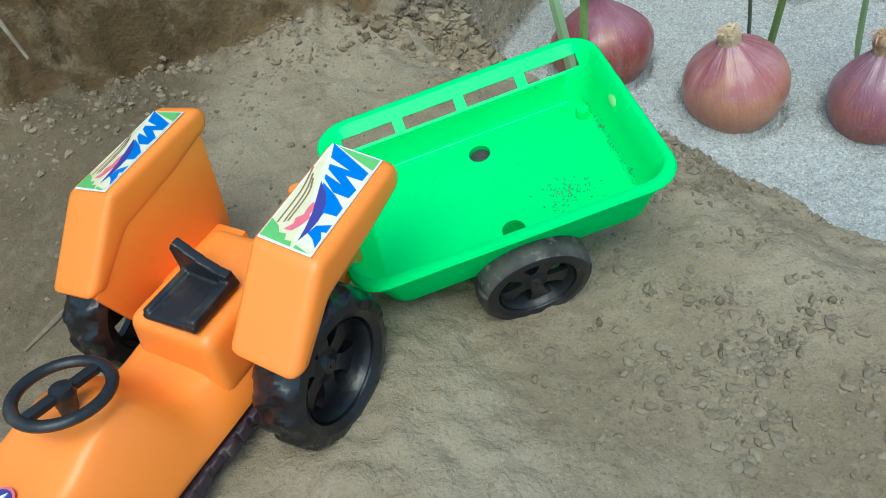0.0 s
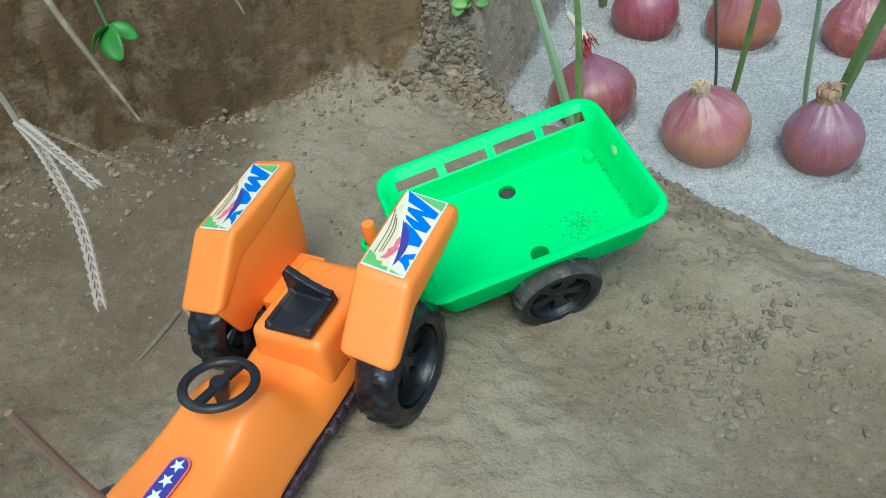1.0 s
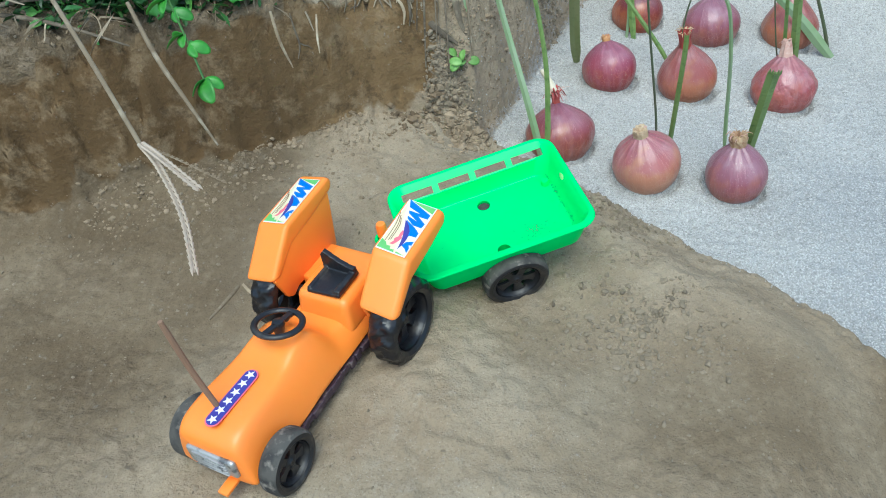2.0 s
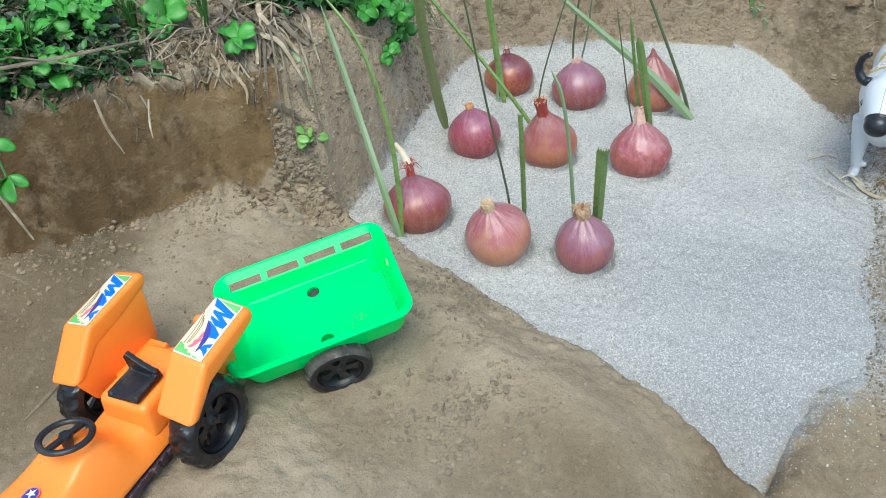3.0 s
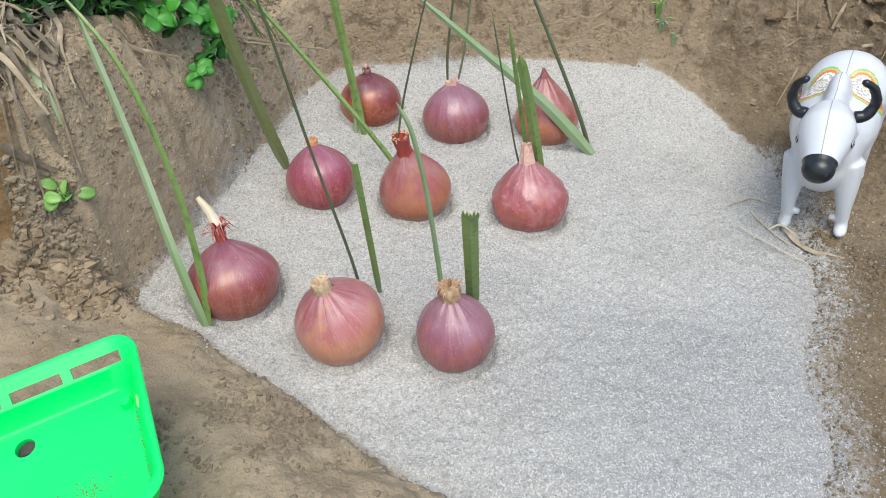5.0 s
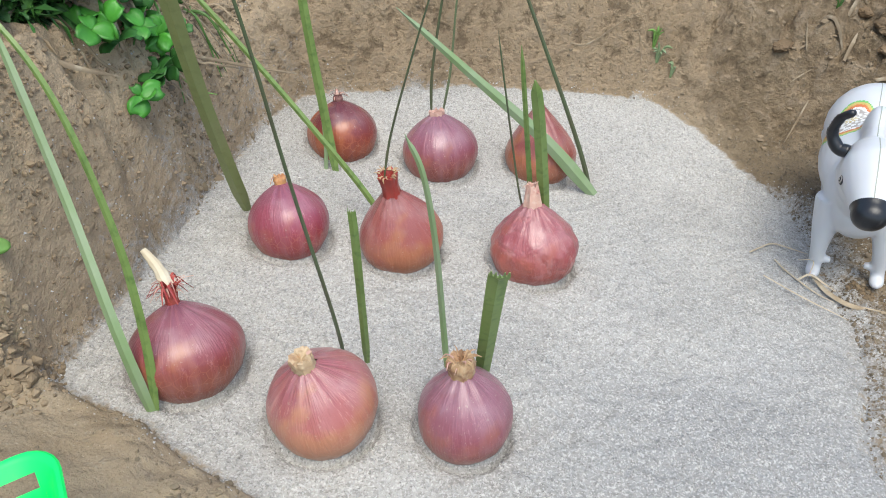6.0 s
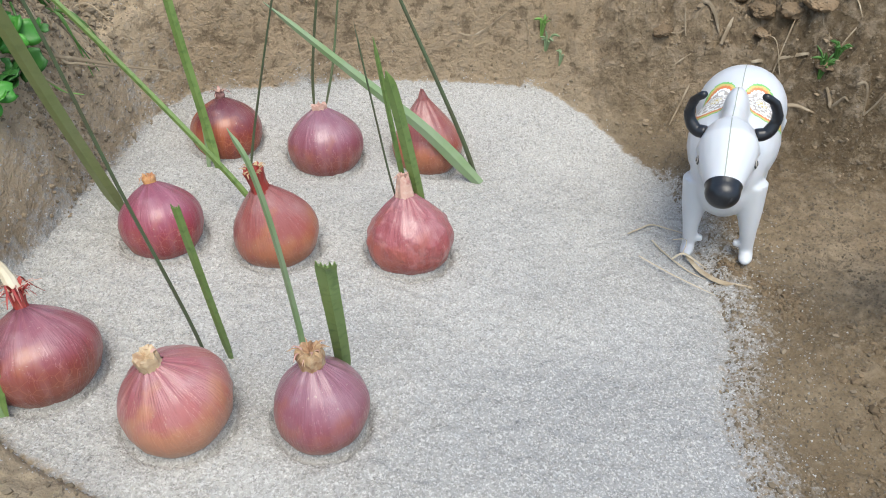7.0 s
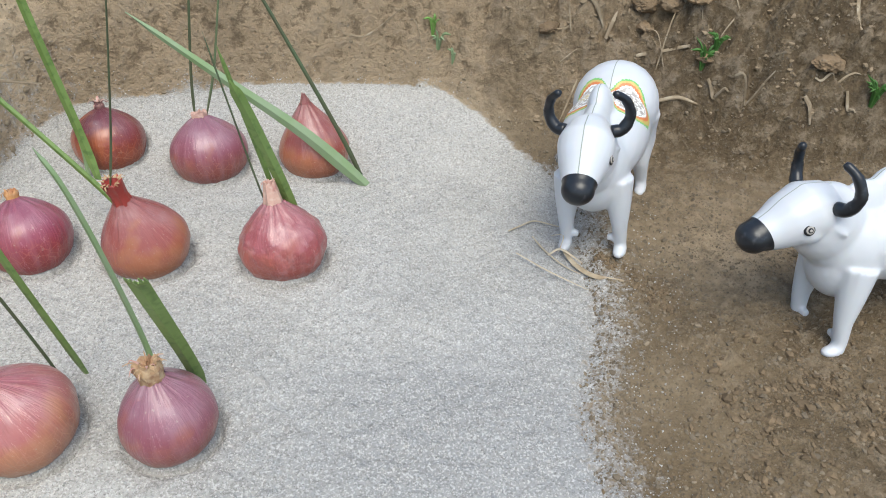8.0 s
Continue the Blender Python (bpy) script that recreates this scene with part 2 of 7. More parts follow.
DEAD = material("withered_leaf", (0.150, 0.120, 0.082), 0.85, [((0.075, 0.056, 0.036), 60, 0.4, 0.65, 0.85), ((0.26, 0.218, 0.155), 140, 0.5, 0.7, 0.6)], [(260, 0.6, 0.0012)], per_object=0.2)
HUSK = material("pale_seed_head", (0.43, 0.35, 0.27), 0.8, [((0.36, 0.28, 0.2), 200, 0.5, 0.7, 0.7)], [(400, 0.4, 0.0008)])
STICK = material("brown_stick", (0.24, 0.14, 0.085), 0.8, [((0.28, 0.19, 0.12), 90, 0.5, 0.7, 0.5)], [(300, 0.4, 0.0008)])
DRY_NECK = material("papery_neck", (0.42, 0.275, 0.150), 0.8, [((0.21, 0.085, 0.045), 130, 0.45, 0.65, 0.8), ((0.58, 0.45, 0.29), 300, 0.5, 0.7, 0.6)], [(350, 0.7, 0.0012)])
STUB_NECK = material("pale_stub_neck", (0.50, 0.36, 0.22), 0.7, [((0.36, 0.20, 0.12), 120, 0.5, 0.68, 0.6), ((0.62, 0.50, 0.34), 260, 0.5, 0.7, 0.6)], [(300, 0.5, 0.0009)])
SHRIVEL = material("shrivelled_neck", (0.20, 0.085, 0.080), 0.6, [((0.42, 0.27, 0.22), 160, 0.52, 0.7, 0.7)], [(300, 0.6, 0.001)])
CRIMSON_NECK = material("crimson_neck", (0.31, 0.042, 0.032), 0.36, [((0.40, 0.13, 0.07), 70, 0.55, 0.75, 0.6), ((0.20, 0.025, 0.03), 140, 0.5, 0.7, 0.5)], [(200, 0.5, 0.001)])
PALE_ROOT = material("bleached_root", (0.52, 0.44, 0.32), 0.8, [((0.40, 0.31, 0.20), 60, 0.45, 0.7, 0.7)], [(300, 0.4, 0.0008)])
ROOT = material("pale_root", (0.31, 0.26, 0.185), 0.85, [((0.25, 0.19, 0.12), 60, 0.45, 0.7, 0.7)], [(300, 0.4, 0.0008)], per_object=0.2)
RED_NECK = material("red_neck", (0.34, 0.040, 0.032), 0.45, [((0.46, 0.17, 0.09), 90, 0.52, 0.75, 0.6), ((0.2, 0.02, 0.03), 200, 0.5, 0.7, 0.6)], [(350, 0.6, 0.001)])
TAN_NECK = material("orange_tan_neck", (0.52, 0.26, 0.10), 0.7, [((0.36, 0.12, 0.06), 140, 0.45, 0.7, 0.7), ((0.62, 0.42, 0.24), 300, 0.5, 0.7, 0.6)], [(350, 0.7, 0.0012)])
PINK_NECK = material("pale_pink_neck", (0.55, 0.34, 0.27), 0.65, [((0.40, 0.14, 0.13), 110, 0.48, 0.7, 0.7), ((0.66, 0.52, 0.42), 260, 0.5, 0.7, 0.6)], [(350, 0.6, 0.001)])
PALE_SHOOT = material("pale_shoot", (0.62, 0.52, 0.36), 0.6, [((0.72, 0.66, 0.52), 90, 0.4, 0.7, 0.6)], [(300, 0.3, 0.0006)])


def onion_skin(name, low, mid, high, vein, flesh, flank=0.0, crease=0.0):
    """Onion skin: colour from the root end (low) to the shoulder (high), pale veins from end to end,
    blotches where the outer skin is gone (flesh), more of them on one flank, and a fine net of cracks below."""
    m = bpy.data.materials.new(name)
    m.use_nodes = True
    nt = m.node_tree
    N, L = nt.nodes, nt.links
    bsdf = N["Principled BSDF"]
    bsdf.inputs["Specular IOR Level"].default_value = 0.45
    bsdf.inputs["Subsurface Weight"].default_value = 0.06
    bsdf.inputs["Subsurface Radius"].default_value = (0.004, 0.0015, 0.001)
    co = N.new("ShaderNodeTexCoord")
    sep = N.new("ShaderNodeSeparateXYZ")
    L.new(co.outputs["Object"], sep.inputs[0])

    def maths(op, a, b):
        x = N.new("ShaderNodeMath")
        x.operation = op
        for k, v in enumerate((a, b)):
            if isinstance(v, float):
                x.inputs[k].default_value = v
            else:
                L.new(v, x.inputs[k])
        return x.outputs[0]

    def noise(vec, scale, detail, rough=0.5):
        n = N.new("ShaderNodeTexNoise")
        n.inputs["Scale"].default_value, n.inputs["Detail"].default_value, n.inputs["Roughness"].default_value = scale, detail, rough
        L.new(vec, n.inputs["Vector"])
        return n.outputs[0]

    def ranged(v, a, b, c=0.0, d=1.0):
        r = N.new("ShaderNodeMapRange")
        for key, val in (("From Min", a), ("From Max", b), ("To Min", c), ("To Max", d)):
            r.inputs[key].default_value = val
        L.new(v, r.inputs["Value"])
        return r.outputs[0]

    def mixed(f, a, b):
        x = N.new("ShaderNodeMix")
        x.data_type = "RGBA"
        L.new(f, x.inputs["Factor"])
        L.new(a, x.inputs["A"])
        x.inputs["B"].default_value = (*b, 1)
        return x.outputs["Result"]

    patch = noise(co.outputs["Object"], 38, 4)
    height = maths("ADD", sep.outputs["Z"], maths("MULTIPLY", patch, 0.03))
    ramp = N.new("ShaderNodeValToRGB")
    L.new(ranged(height, 0.004, 0.044), ramp.inputs[0])
    e = ramp.color_ramp.elements
    e[0].position, e[0].color = 0.0, (*low, 1)
    e[1].position, e[1].color = 1.0, (*high, 1)
    k = e.new(0.5)
    k.color = (*mid, 1)
    # the way round, free of a seam
    round_ = N.new("ShaderNodeCombineXYZ")
    L.new(sep.outputs["X"], round_.inputs[0])
    L.new(sep.outputs["Y"], round_.inputs[1])
    unit = N.new("ShaderNodeVectorMath")
    unit.operation = "NORMALIZE"
    L.new(round_.outputs[0], unit.inputs[0])
    us = N.new("ShaderNodeSeparateXYZ")
    L.new(unit.outputs[0], us.inputs[0])
    comb = N.new("ShaderNodeCombineXYZ")
    L.new(us.outputs[0], comb.inputs[0])
    L.new(us.outputs[1], comb.inputs[1])
    L.new(maths("MULTIPLY", sep.outputs["Z"], 5.0), comb.inputs[2])
    bands, fine = noise(comb.outputs[0], 5.5, 4, 0.6), noise(comb.outputs[0], 22, 3)
    out = mixed(ranged(bands, 0.50, 0.70, 0, 0.42), ramp.outputs[0], vein)
    line = maths("ABSOLUTE", maths("SUBTRACT", bands, 0.5), 0.0)
    out = mixed(ranged(line, 0.0, 0.010, 0.42, 0.0), out, tuple(min(1, c * 1.35 + 0.04) for c in vein))
    out = mixed(ranged(fine, 0.56, 0.70, 0, 0.24), out, tuple(c * 0.55 for c in mid))
    side = maths("ADD", maths("MULTIPLY", us.outputs[0], 0.16), maths("MULTIPLY", sep.outputs["Z"], -3.5))
    gone = maths("ADD", patch, side)
    out = mixed(ranged(gone, 0.56 - flank, 0.70 - flank, 0, 0.75), out, flesh)
    crack = N.new("ShaderNodeTexVoronoi")
    crack.feature = "DISTANCE_TO_EDGE"
    crack.inputs["Scale"].default_value = 150
    L.new(co.outputs["Object"], crack.inputs["Vector"])
    nearlow = ranged(maths("ADD", sep.outputs["Z"], maths("MULTIPLY", patch, 0.03)), 0.008, 0.028, 0.5, 0.0)
    out = mixed(maths("MULTIPLY", ranged(crack.outputs[0], 0.0, 0.05, 1.0, 0.0), nearlow), out, tuple(min(1, c * 1.25 + 0.05) for c in flesh))
    out = mixed(ranged(noise(co.outputs["Object"], 420, 3), 0.66, 0.74, 0, 0.35), out, (0.5, 0.42, 0.33))
    # pale sheen of the sky on the shoulder, mixed into the skin colour
    sheen_tint = maths("MULTIPLY", ranged(noise(co.outputs["Object"], 55, 4), 0.42, 0.66, 0.0, 0.23), ranged(sep.outputs["Z"], 0.008, 0.026))
    out = mixed(sheen_tint, out, tuple(min(1, 0.35 + 0.75 * c) for c in high))
    fold = maths("ABSOLUTE", maths("SUBTRACT", noise(co.outputs["Object"], 44, 3, 0.55), 0.5), 0.0)
    if crease:
        out = mixed(ranged(fold, 0.0, 0.030, 0.15, 0.0), out, tuple(c * 0.55 for c in low))
        out = mixed(ranged(noise(co.outputs["Object"], 110, 3), 0.56, 0.68, 0, 0.5), out, vein)
    L.new(out, bsdf.inputs["Base Color"])
    bsdf.inputs["Coat Weight"].default_value, bsdf.inputs["Coat Roughness"].default_value = 0.60, 0.27
    L.new(ranged(patch, 0.35, 0.65, 0.30, 0.50), bsdf.inputs["Roughness"])
    last = None
    for src, strength, metres in ((bands, 0.75, 0.0016), (fine, 0.5, 0.0006), (noise(co.outputs["Object"], 95, 5, 0.6), 0.35, 0.0011), (patch, 0.4, 0.003), (ranged(fold, 0.0, 0.07), crease, 0.003)):
        if not strength:
            continue
        b = N.new("ShaderNodeBump")
        b.inputs["Strength"].default_value, b.inputs["Distance"].default_value = strength, metres
        L.new(src, b.inputs["Height"])
        if last:
            L.new(last.outputs[0], b.inputs["Normal"])
        last = b
    L.new(last.outputs[0], bsdf.inputs["Normal"])
    return m


# ---- building helpers ----
def part(name, bm, mat, parent=None, label="", smooth=True):
    """One mesh object, under its thing or part."""
    if isinstance(bm, bmesh.types.BMesh):
        me = bpy.data.meshes.new(name)
        bmesh.ops.recalc_face_normals(bm, faces=bm.faces)
        bm.to_mesh(me)
        bm.free()
    else:
        me = bm
    if not me.materials:
        for one in mat if isinstance(mat, (list, tuple)) else [mat]:
            me.materials.append(one)
    if smooth:
        me.polygons.foreach_set("use_smooth", [True] * len(me.polygons))
        me.set_sharp_from_angle(angle=radians(38))
    ob = new(name, me)
    ob.parent = parent
    return tagged(ob, label) if label else ob


def thing(name, m, label, category, group=""):
    ob = new(name)
    ob.empty_display_size = 0.02
    ob.matrix_world = m
    return tagged(ob, label, category, group)


def from_arrays(name, verts, faces):
    me = bpy.data.meshes.new(name)
    me.from_pydata([tuple(v) for v in verts], [], faces)
    me.update()
    return me


def box(x0, x1, y0, y1, z0, z1, bevel=0.0, seg=2):
    bm = bmesh.new()
    bmesh.ops.create_cube(bm, size=1)
    for v in bm.verts:
        v.co = (x0 + (v.co.x + 0.5) * (x1 - x0), y0 + (v.co.y + 0.5) * (y1 - y0), z0 + (v.co.z + 0.5) * (z1 - z0))
    if bevel:
        bmesh.ops.bevel(bm, geom=bm.edges[:] + bm.verts[:], offset=bevel, segments=seg, profile=0.6, affect="EDGES")
    return bm


def prism(outline, y0, y1, bevel=0.0, seg=3):
    """An outline in x and z, drawn out along y."""
    bm = bmesh.new()
    a = [bm.verts.new((x, y0, z)) for x, z in outline]
    b = [bm.verts.new((x, y1, z)) for x, z in outline]
    n = len(a)
    bm.faces.new(a)
    bm.faces.new(b[::-1])
    for i in range(n):
        bm.faces.new((a[i], b[i], b[(i + 1) % n], a[(i + 1) % n]))
    bmesh.ops.recalc_face_normals(bm, faces=bm.faces)
    if bevel:
        bmesh.ops.bevel(bm, geom=bm.edges[:], offset=bevel, segments=seg, profile=0.6, affect="EDGES")
    return bm


def loft(rings, cap=True, closed=True):
    """Rings of equally many points, joined one to the next."""
    bm = bmesh.new()
    rows = [[bm.verts.new(p) for p in ring] for ring in rings]
    n = len(rows[0])
    for r, s in zip(rows, rows[1:]):
        for i in range(n if closed else n - 1):
            bm.faces.new((r[i], r[(i + 1) % n], s[(i + 1) % n], s[i]))
    if cap:
        bm.faces.new(rows[0][::-1])
        bm.faces.new(rows[-1])
    return bm


def turned(profile, steps=32, axis="z"):
    """A profile of (radius, height) turned round an axis; profile ends on or off the axis."""
    rings = []
    for k in range(steps):
        a = 2 * math.pi * k / steps
        c, s = math.cos(a), math.sin(a)
        rings.append([(r * c, r * s, h) if axis == "z" else (r * c, h, r * s) for r, h in profile])
    bm = loft(rings + rings[:1], cap=False, closed=False)
    bmesh.ops.remove_doubles(bm, verts=bm.verts, dist=1e-6)
    return bm


def tube(points, radii, sides=8):
    """A tube along points."""
    pts = [Vector(p) for p in points]
    if not isinstance(radii, (list, tuple)):
        radii = [radii] * len(pts)
    rings, up = [], Vector((0.13, 0.31, 0.94))
    for i, p in enumerate(pts):
        d = (pts[min(i + 1, len(pts) - 1)] - pts[max(i - 1, 0)]).normalized()
        a = d.cross(up)
        a = (a if a.length > 1e-3 else d.cross(Vector((1, 0, 0)))).normalized()
        b = d.cross(a)
        rings.append([p + (a * math.cos(2 * math.pi * k / sides) + b * math.sin(2 * math.pi * k / sides)) * radii[i] for k in range(sides)])
    return loft(rings)


def join(bm, other):
    me = bpy.data.meshes.new("scrap")
    other.to_mesh(me)
    other.free()
    bm.from_mesh(me)
    bpy.data.meshes.remove(me)
    return bm


def curve_points(points, steps):
    """A smooth line through points."""
    P = [Vector(p) for p in points]
    P = [2 * P[0] - P[1]] + P + [2 * P[-1] - P[-2]]
    out = []
    for i in range(1, len(P) - 2):
        for k in range(steps):
            t = k / steps
            a, b, c, d = P[i - 1:i + 3]
            out.append(0.5 * (2 * b + (c - a) * t + (2 * a - 5 * b + 4 * c - d) * t * t + (3 * b - a - 3 * c + d) * t ** 3))
    return out + [P[-2]]


def shaped(bm, modifiers):
    """The mesh after modifiers, as plain mesh data; modifiers: (kind, its values)."""
    me = bpy.data.meshes.new("scrap")
    bmesh.ops.recalc_face_normals(bm, faces=bm.faces)
    bm.to_mesh(me)
    bm.free()
    ob = new("scrap", me)
    for kind, *v in modifiers:
        md = ob.modifiers.new(kind, kind)
        if kind == "BOOLEAN":
            md.object, md.operation = v[0], "DIFFERENCE"
        elif kind == "SUBSURF":
            md.levels = md.render_levels = v[0]
        elif kind == "BEVEL":
            md.width, md.segments = v
        elif kind == "REMESH":
            md.mode, md.voxel_size = "VOXEL", v[0]
        elif kind == "SMOOTH":
            md.factor, md.iterations = v
    dg = bpy.context.evaluated_depsgraph_get()
    dg.update()
    done = bpy.data.meshes.new_from_object(ob.evaluated_get(dg))
    bpy.data.objects.remove(ob)
    bpy.data.meshes.remove(me)
    return done


# ---- ground ----
rng = np.random.default_rng(7)
_lattice = rng.random((256, 256))


def grain(x, y, size):
    """Smooth random heights from -1 to 1 with lumps of that size in metres."""
    u, v = x / size + 100.3, y / size + 57.7
    i, j = np.floor(u).astype(int), np.floor(v).astype(int)
    f, g = u - i, v - j
    f, g = f * f * (3 - 2 * f), g * g * (3 - 2 * g)
    at = lambda a, b: _lattice[a % 256, b % 256]  # noqa: E731
    return 2 * ((at(i, j) * (1 - f) + at(i + 1, j) * f) * (1 - g) + (at(i, j + 1) * (1 - f) + at(i + 1, j + 1) * f) * g) - 1


def lumps(x, y, size):
    """Clods: rounded cells of that size, 0 in the cracks to 1 on top."""
    u, v = x / size + 31.1, y / size + 77.7
    i, j = np.floor(u).astype(int), np.floor(v).astype(int)
    best = np.full(np.shape(u), 9.0)
    for a in (-1, 0, 1):
        for b in (-1, 0, 1):
            cx = i + a + _lattice[(i + a) % 256, (j + b) % 256]
            cy = j + b + _lattice[(j + b + 91) % 256, (i + a + 37) % 256]
            best = np.minimum(best, (u - cx) ** 2 + (v - cy) ** 2)
    return np.sqrt(np.clip(1 - best, 0, 1))


def ease(v, a, b):
    t = np.clip((v - a) / (b - a), 0, 1)
    return t * t * (3 - 2 * t)


def inside(x, y, loop):
    """Signed distance to a closed outline, positive inside."""
    d2 = np.full(np.shape(x), 1e9)
    odd = np.zeros(np.shape(x), bool)
    for (ax, ay), (bx, by) in zip(loop, loop[1:] + loop[:1]):
        ex, ey = bx - ax, by - ay
        t = np.clip(((x - ax) * ex + (y - ay) * ey) / (ex * ex + ey * ey), 0, 1)
        d2 = np.minimum(d2, (x - ax - t * ex) ** 2 + (y - ay - t * ey) ** 2)
        if ay != by:
            odd ^= ((ay > y) != (by > y)) & (x < ax + (y - ay) / (by - ay) * ex)
    return np.where(odd, 1, -1) * np.sqrt(d2)


SAND_EDGE = [(-0.200, -0.143), (-0.179, -0.063), (-0.148, 0.09), (-0.118, 0.19), (-0.078, 0.228), (-0.012, 0.240), (0.040, 0.252), (0.075, 0.266), (0.20, 0.272),
             (0.282, 0.266), (0.338, 0.200), (0.372, 0.135), (0.368, 0.045), (0.358, -0.045), (0.340, -0.100), (0.314, -0.150), (0.308, -0.200),
             (0.306, -0.240), (0.284, -0.274), (0.258, -0.293), (0.243, -0.312), (0.230, -0.340), (0.214, -0.372), (0.200, -0.400), (0.178, -0.385),
             (0.150, -0.360), (0.115, -0.332), (0.077, -0.302), (0.037, -0.283), (-0.003, -0.258), (-0.057, -0.221), (-0.088, -0.203), (-0.115, -0.186),
             (-0.134, -0.170)]
BANK_FOOT = [(-3.0, -1.6), (-0.9, -0.50), (-0.55, -0.335), (-0.40, -0.25), (-0.31, -0.180), (-0.235, -0.148), (-0.203, -0.14), (-0.181, -0.063),
             (-0.150, 0.09), (-0.12, 0.19), (-0.080, 0.231), (-0.012, 0.243), (0.040, 0.255), (0.075, 0.269), (0.20, 0.275), (0.284, 0.269), (0.345, 0.222), (0.42, 0.19),
             (0.50, 0.15), (0.58, 0.115), (0.70, 0.07), (0.95, 0.0), (3.0, -0.4)]
BANK_LOOP = BANK_FOOT + [(3.0, 6.0), (-6.0, 6.0), (-6.0, -1.6)]


BULBS = [(-0.120, -0.123, 0.0365), (-0.029, -0.161, 0.0345), (0.058, -0.165, 0.0300), (-0.073, 0.019, 0.0325), (0.016, 0.012, 0.0332), (0.122, 0.007, 0.0345), (-0.043, 0.166, 0.0330), (0.050, 0.146, 0.0350),
         (0.147, 0.155, 0.0345)]


def sand_height(x, y):
    z = 0.0
    for bx, by, br in BULBS:
        q = np.hypot(x - bx, y - by) - br
        # groove sunk round the bulb, deeper to the right, to give a contact shadow
        groove = 0.0040 + 0.0045 * np.clip((0.8 * (x - bx) - 0.6 * (y - by)) / br, 0, 1)
        z = z - groove * np.exp(-((q + 0.0014) / 0.0029) ** 2)
    z = z + 0.028 * ease(y, 0.12, 0.27) - 0.22 * np.clip(-0.27 - y, 0, 1)
    return z + 0.0016 * grain(x, y, 0.06) + 0.0007 * grain(x, y, 0.019) + 0.0012 * grain(x, y, 0.0075) + 0.0009 * grain(x, y, 0.0045)


def ground_height(x, y):
    """The clay ground: a mound beside the sand, a level strip beyond it, and the banks."""
    rough = 0.6 + 0.5 * grain(x, y, 0.11)
    left = 0.041 - 0.10 * np.clip(-0.30 - x, 0, 0.25) * ease(-y, 0.28, 0.42) + 0.006 * grain(x, y, 0.13)
    right = 0.004 + 0.11 * np.clip(x - 0.42, 0, 0.4) - 0.12 * np.clip(-0.24 - y, 0, 0.25) + 0.02 * ease(x, 0.2, 0.42) * np.clip(y - 0.05, 0, 0.3)
    right = right + 0.006 * np.exp(-((x - 0.43) ** 2 + (y - 0.03) ** 2) / 0.004) + 0.006 * np.exp(-((x - 0.55) ** 2 + (y + 0.14) ** 2) / 0.006)
    across = (x + 0.2542) * 0.959 - (y + 0.4387) * 0.258
    left = left + 0.115 * across * np.exp(-((x + 0.2542) ** 2 + (y + 0.46) ** 2) / 0.012)
    left = left - 0.0100 * np.exp(-((x + 0.134) ** 2 + (y + 0.395) ** 2) / 0.0030)
    near = ease(x - 0.26 * (y + 0.373), 0.07, 0.25)
    z = left * (1 - near) + right * near
    d = inside(x, y, SAND_EDGE) + 0.004 * grain(x, y, 0.03) + 0.0015 * grain(x, y, 0.008)
    floor = sand_height(x, y) - 0.012
    side = ease(-y, 0.145, 0.185) * (1 - near)
    z = z + side * (z * ease(-d, -0.01, 0.085) + 0.003 - z)
    lip = ease(d, -0.028 + 0.014 * side, 0.006)
    z = z + 0.026 * ease(y, 0.12, 0.27) * (1 - ease(x, 0.40, 0.50)) * ease(x, -0.2, -0.1)
    z = z * (1 - lip) + floor * lip
    t = inside(x, y, BANK_LOOP) + 0.006 * grain(x, y, 0.045) + 0.003 * grain(x, y, 0.015)
    west = 1 - ease(x, -0.16, 0.02)
    high = (0.118 - 0.066 * ease(y, 0.075, 0.20)) * west + 0.10 * (1 - west)
    wide = (0.040 + 0.012 * ease(y, -0.12, -0.02)) * west + 0.125 * (1 - west)
    s = np.clip(t / wide, 0, 1)
    face = np.where(t > 0, high * (1 - (1 - s) ** 1.7) + np.clip(t - wide, 0, 0.5) * 0.30, 0)
    z = z + face
    crumbs = ease(t, -0.035, 0.01) * (1 - (0.36 - 0.10 * ease(x, -0.25, -0.22)) * west * (1 - 0.8 * ease(y, 0.04, 0.12)) * ease(t, 0.002, 0.008) * (1 - ease(t, 0.030, 0.040)))
    crumbs = np.maximum(crumbs, 0.5 * ease(d, -0.055, -0.02) * (1 - ease(d, -0.01, 0.0)) * (1 - ease(x + 0.35 * y, 0.06, 0.22)))
    crumbs = np.maximum(crumbs, 0.24 * ease(x, 0.36, 0.42) * (0.7 + 0.5 * grain(x, y, 0.07)))
    wx, wy = x + 0.006 * grain(x, y, 0.012), y + 0.006 * grain(y, x, 0.012)
    big = 1 + 1.2 * ease(x, -0.12, 0.0) * ease(t, 0.0, 0.045) + 0.8 * ease(x, 0.38, 0.5)
    z = z + crumbs * (big * (0.011 * np.abs(grain(wx, wy, 0.040)) + 0.0065 * lumps(wx, wy, 0.026)) + big * (0.0065 * np.abs(grain(wx, wy + 2, 0.017)) + 0.0050 * np.abs(grain(wx + 1, wy, 0.009)) + 0.0032 * lumps(wx, wy + 5, 0.0065)) - 0.009 * ease(t, -0.03, 0.02))
    z = z + ease(x, 0.36, 0.5) * ease(t, 0.0, 0.06) * (0.026 * (lumps(wx, wy, 0.060) ** 1.6 - 0.4) + 0.012 * (lumps(wx + 7, wy, 0.028) ** 1.6 - 0.4))
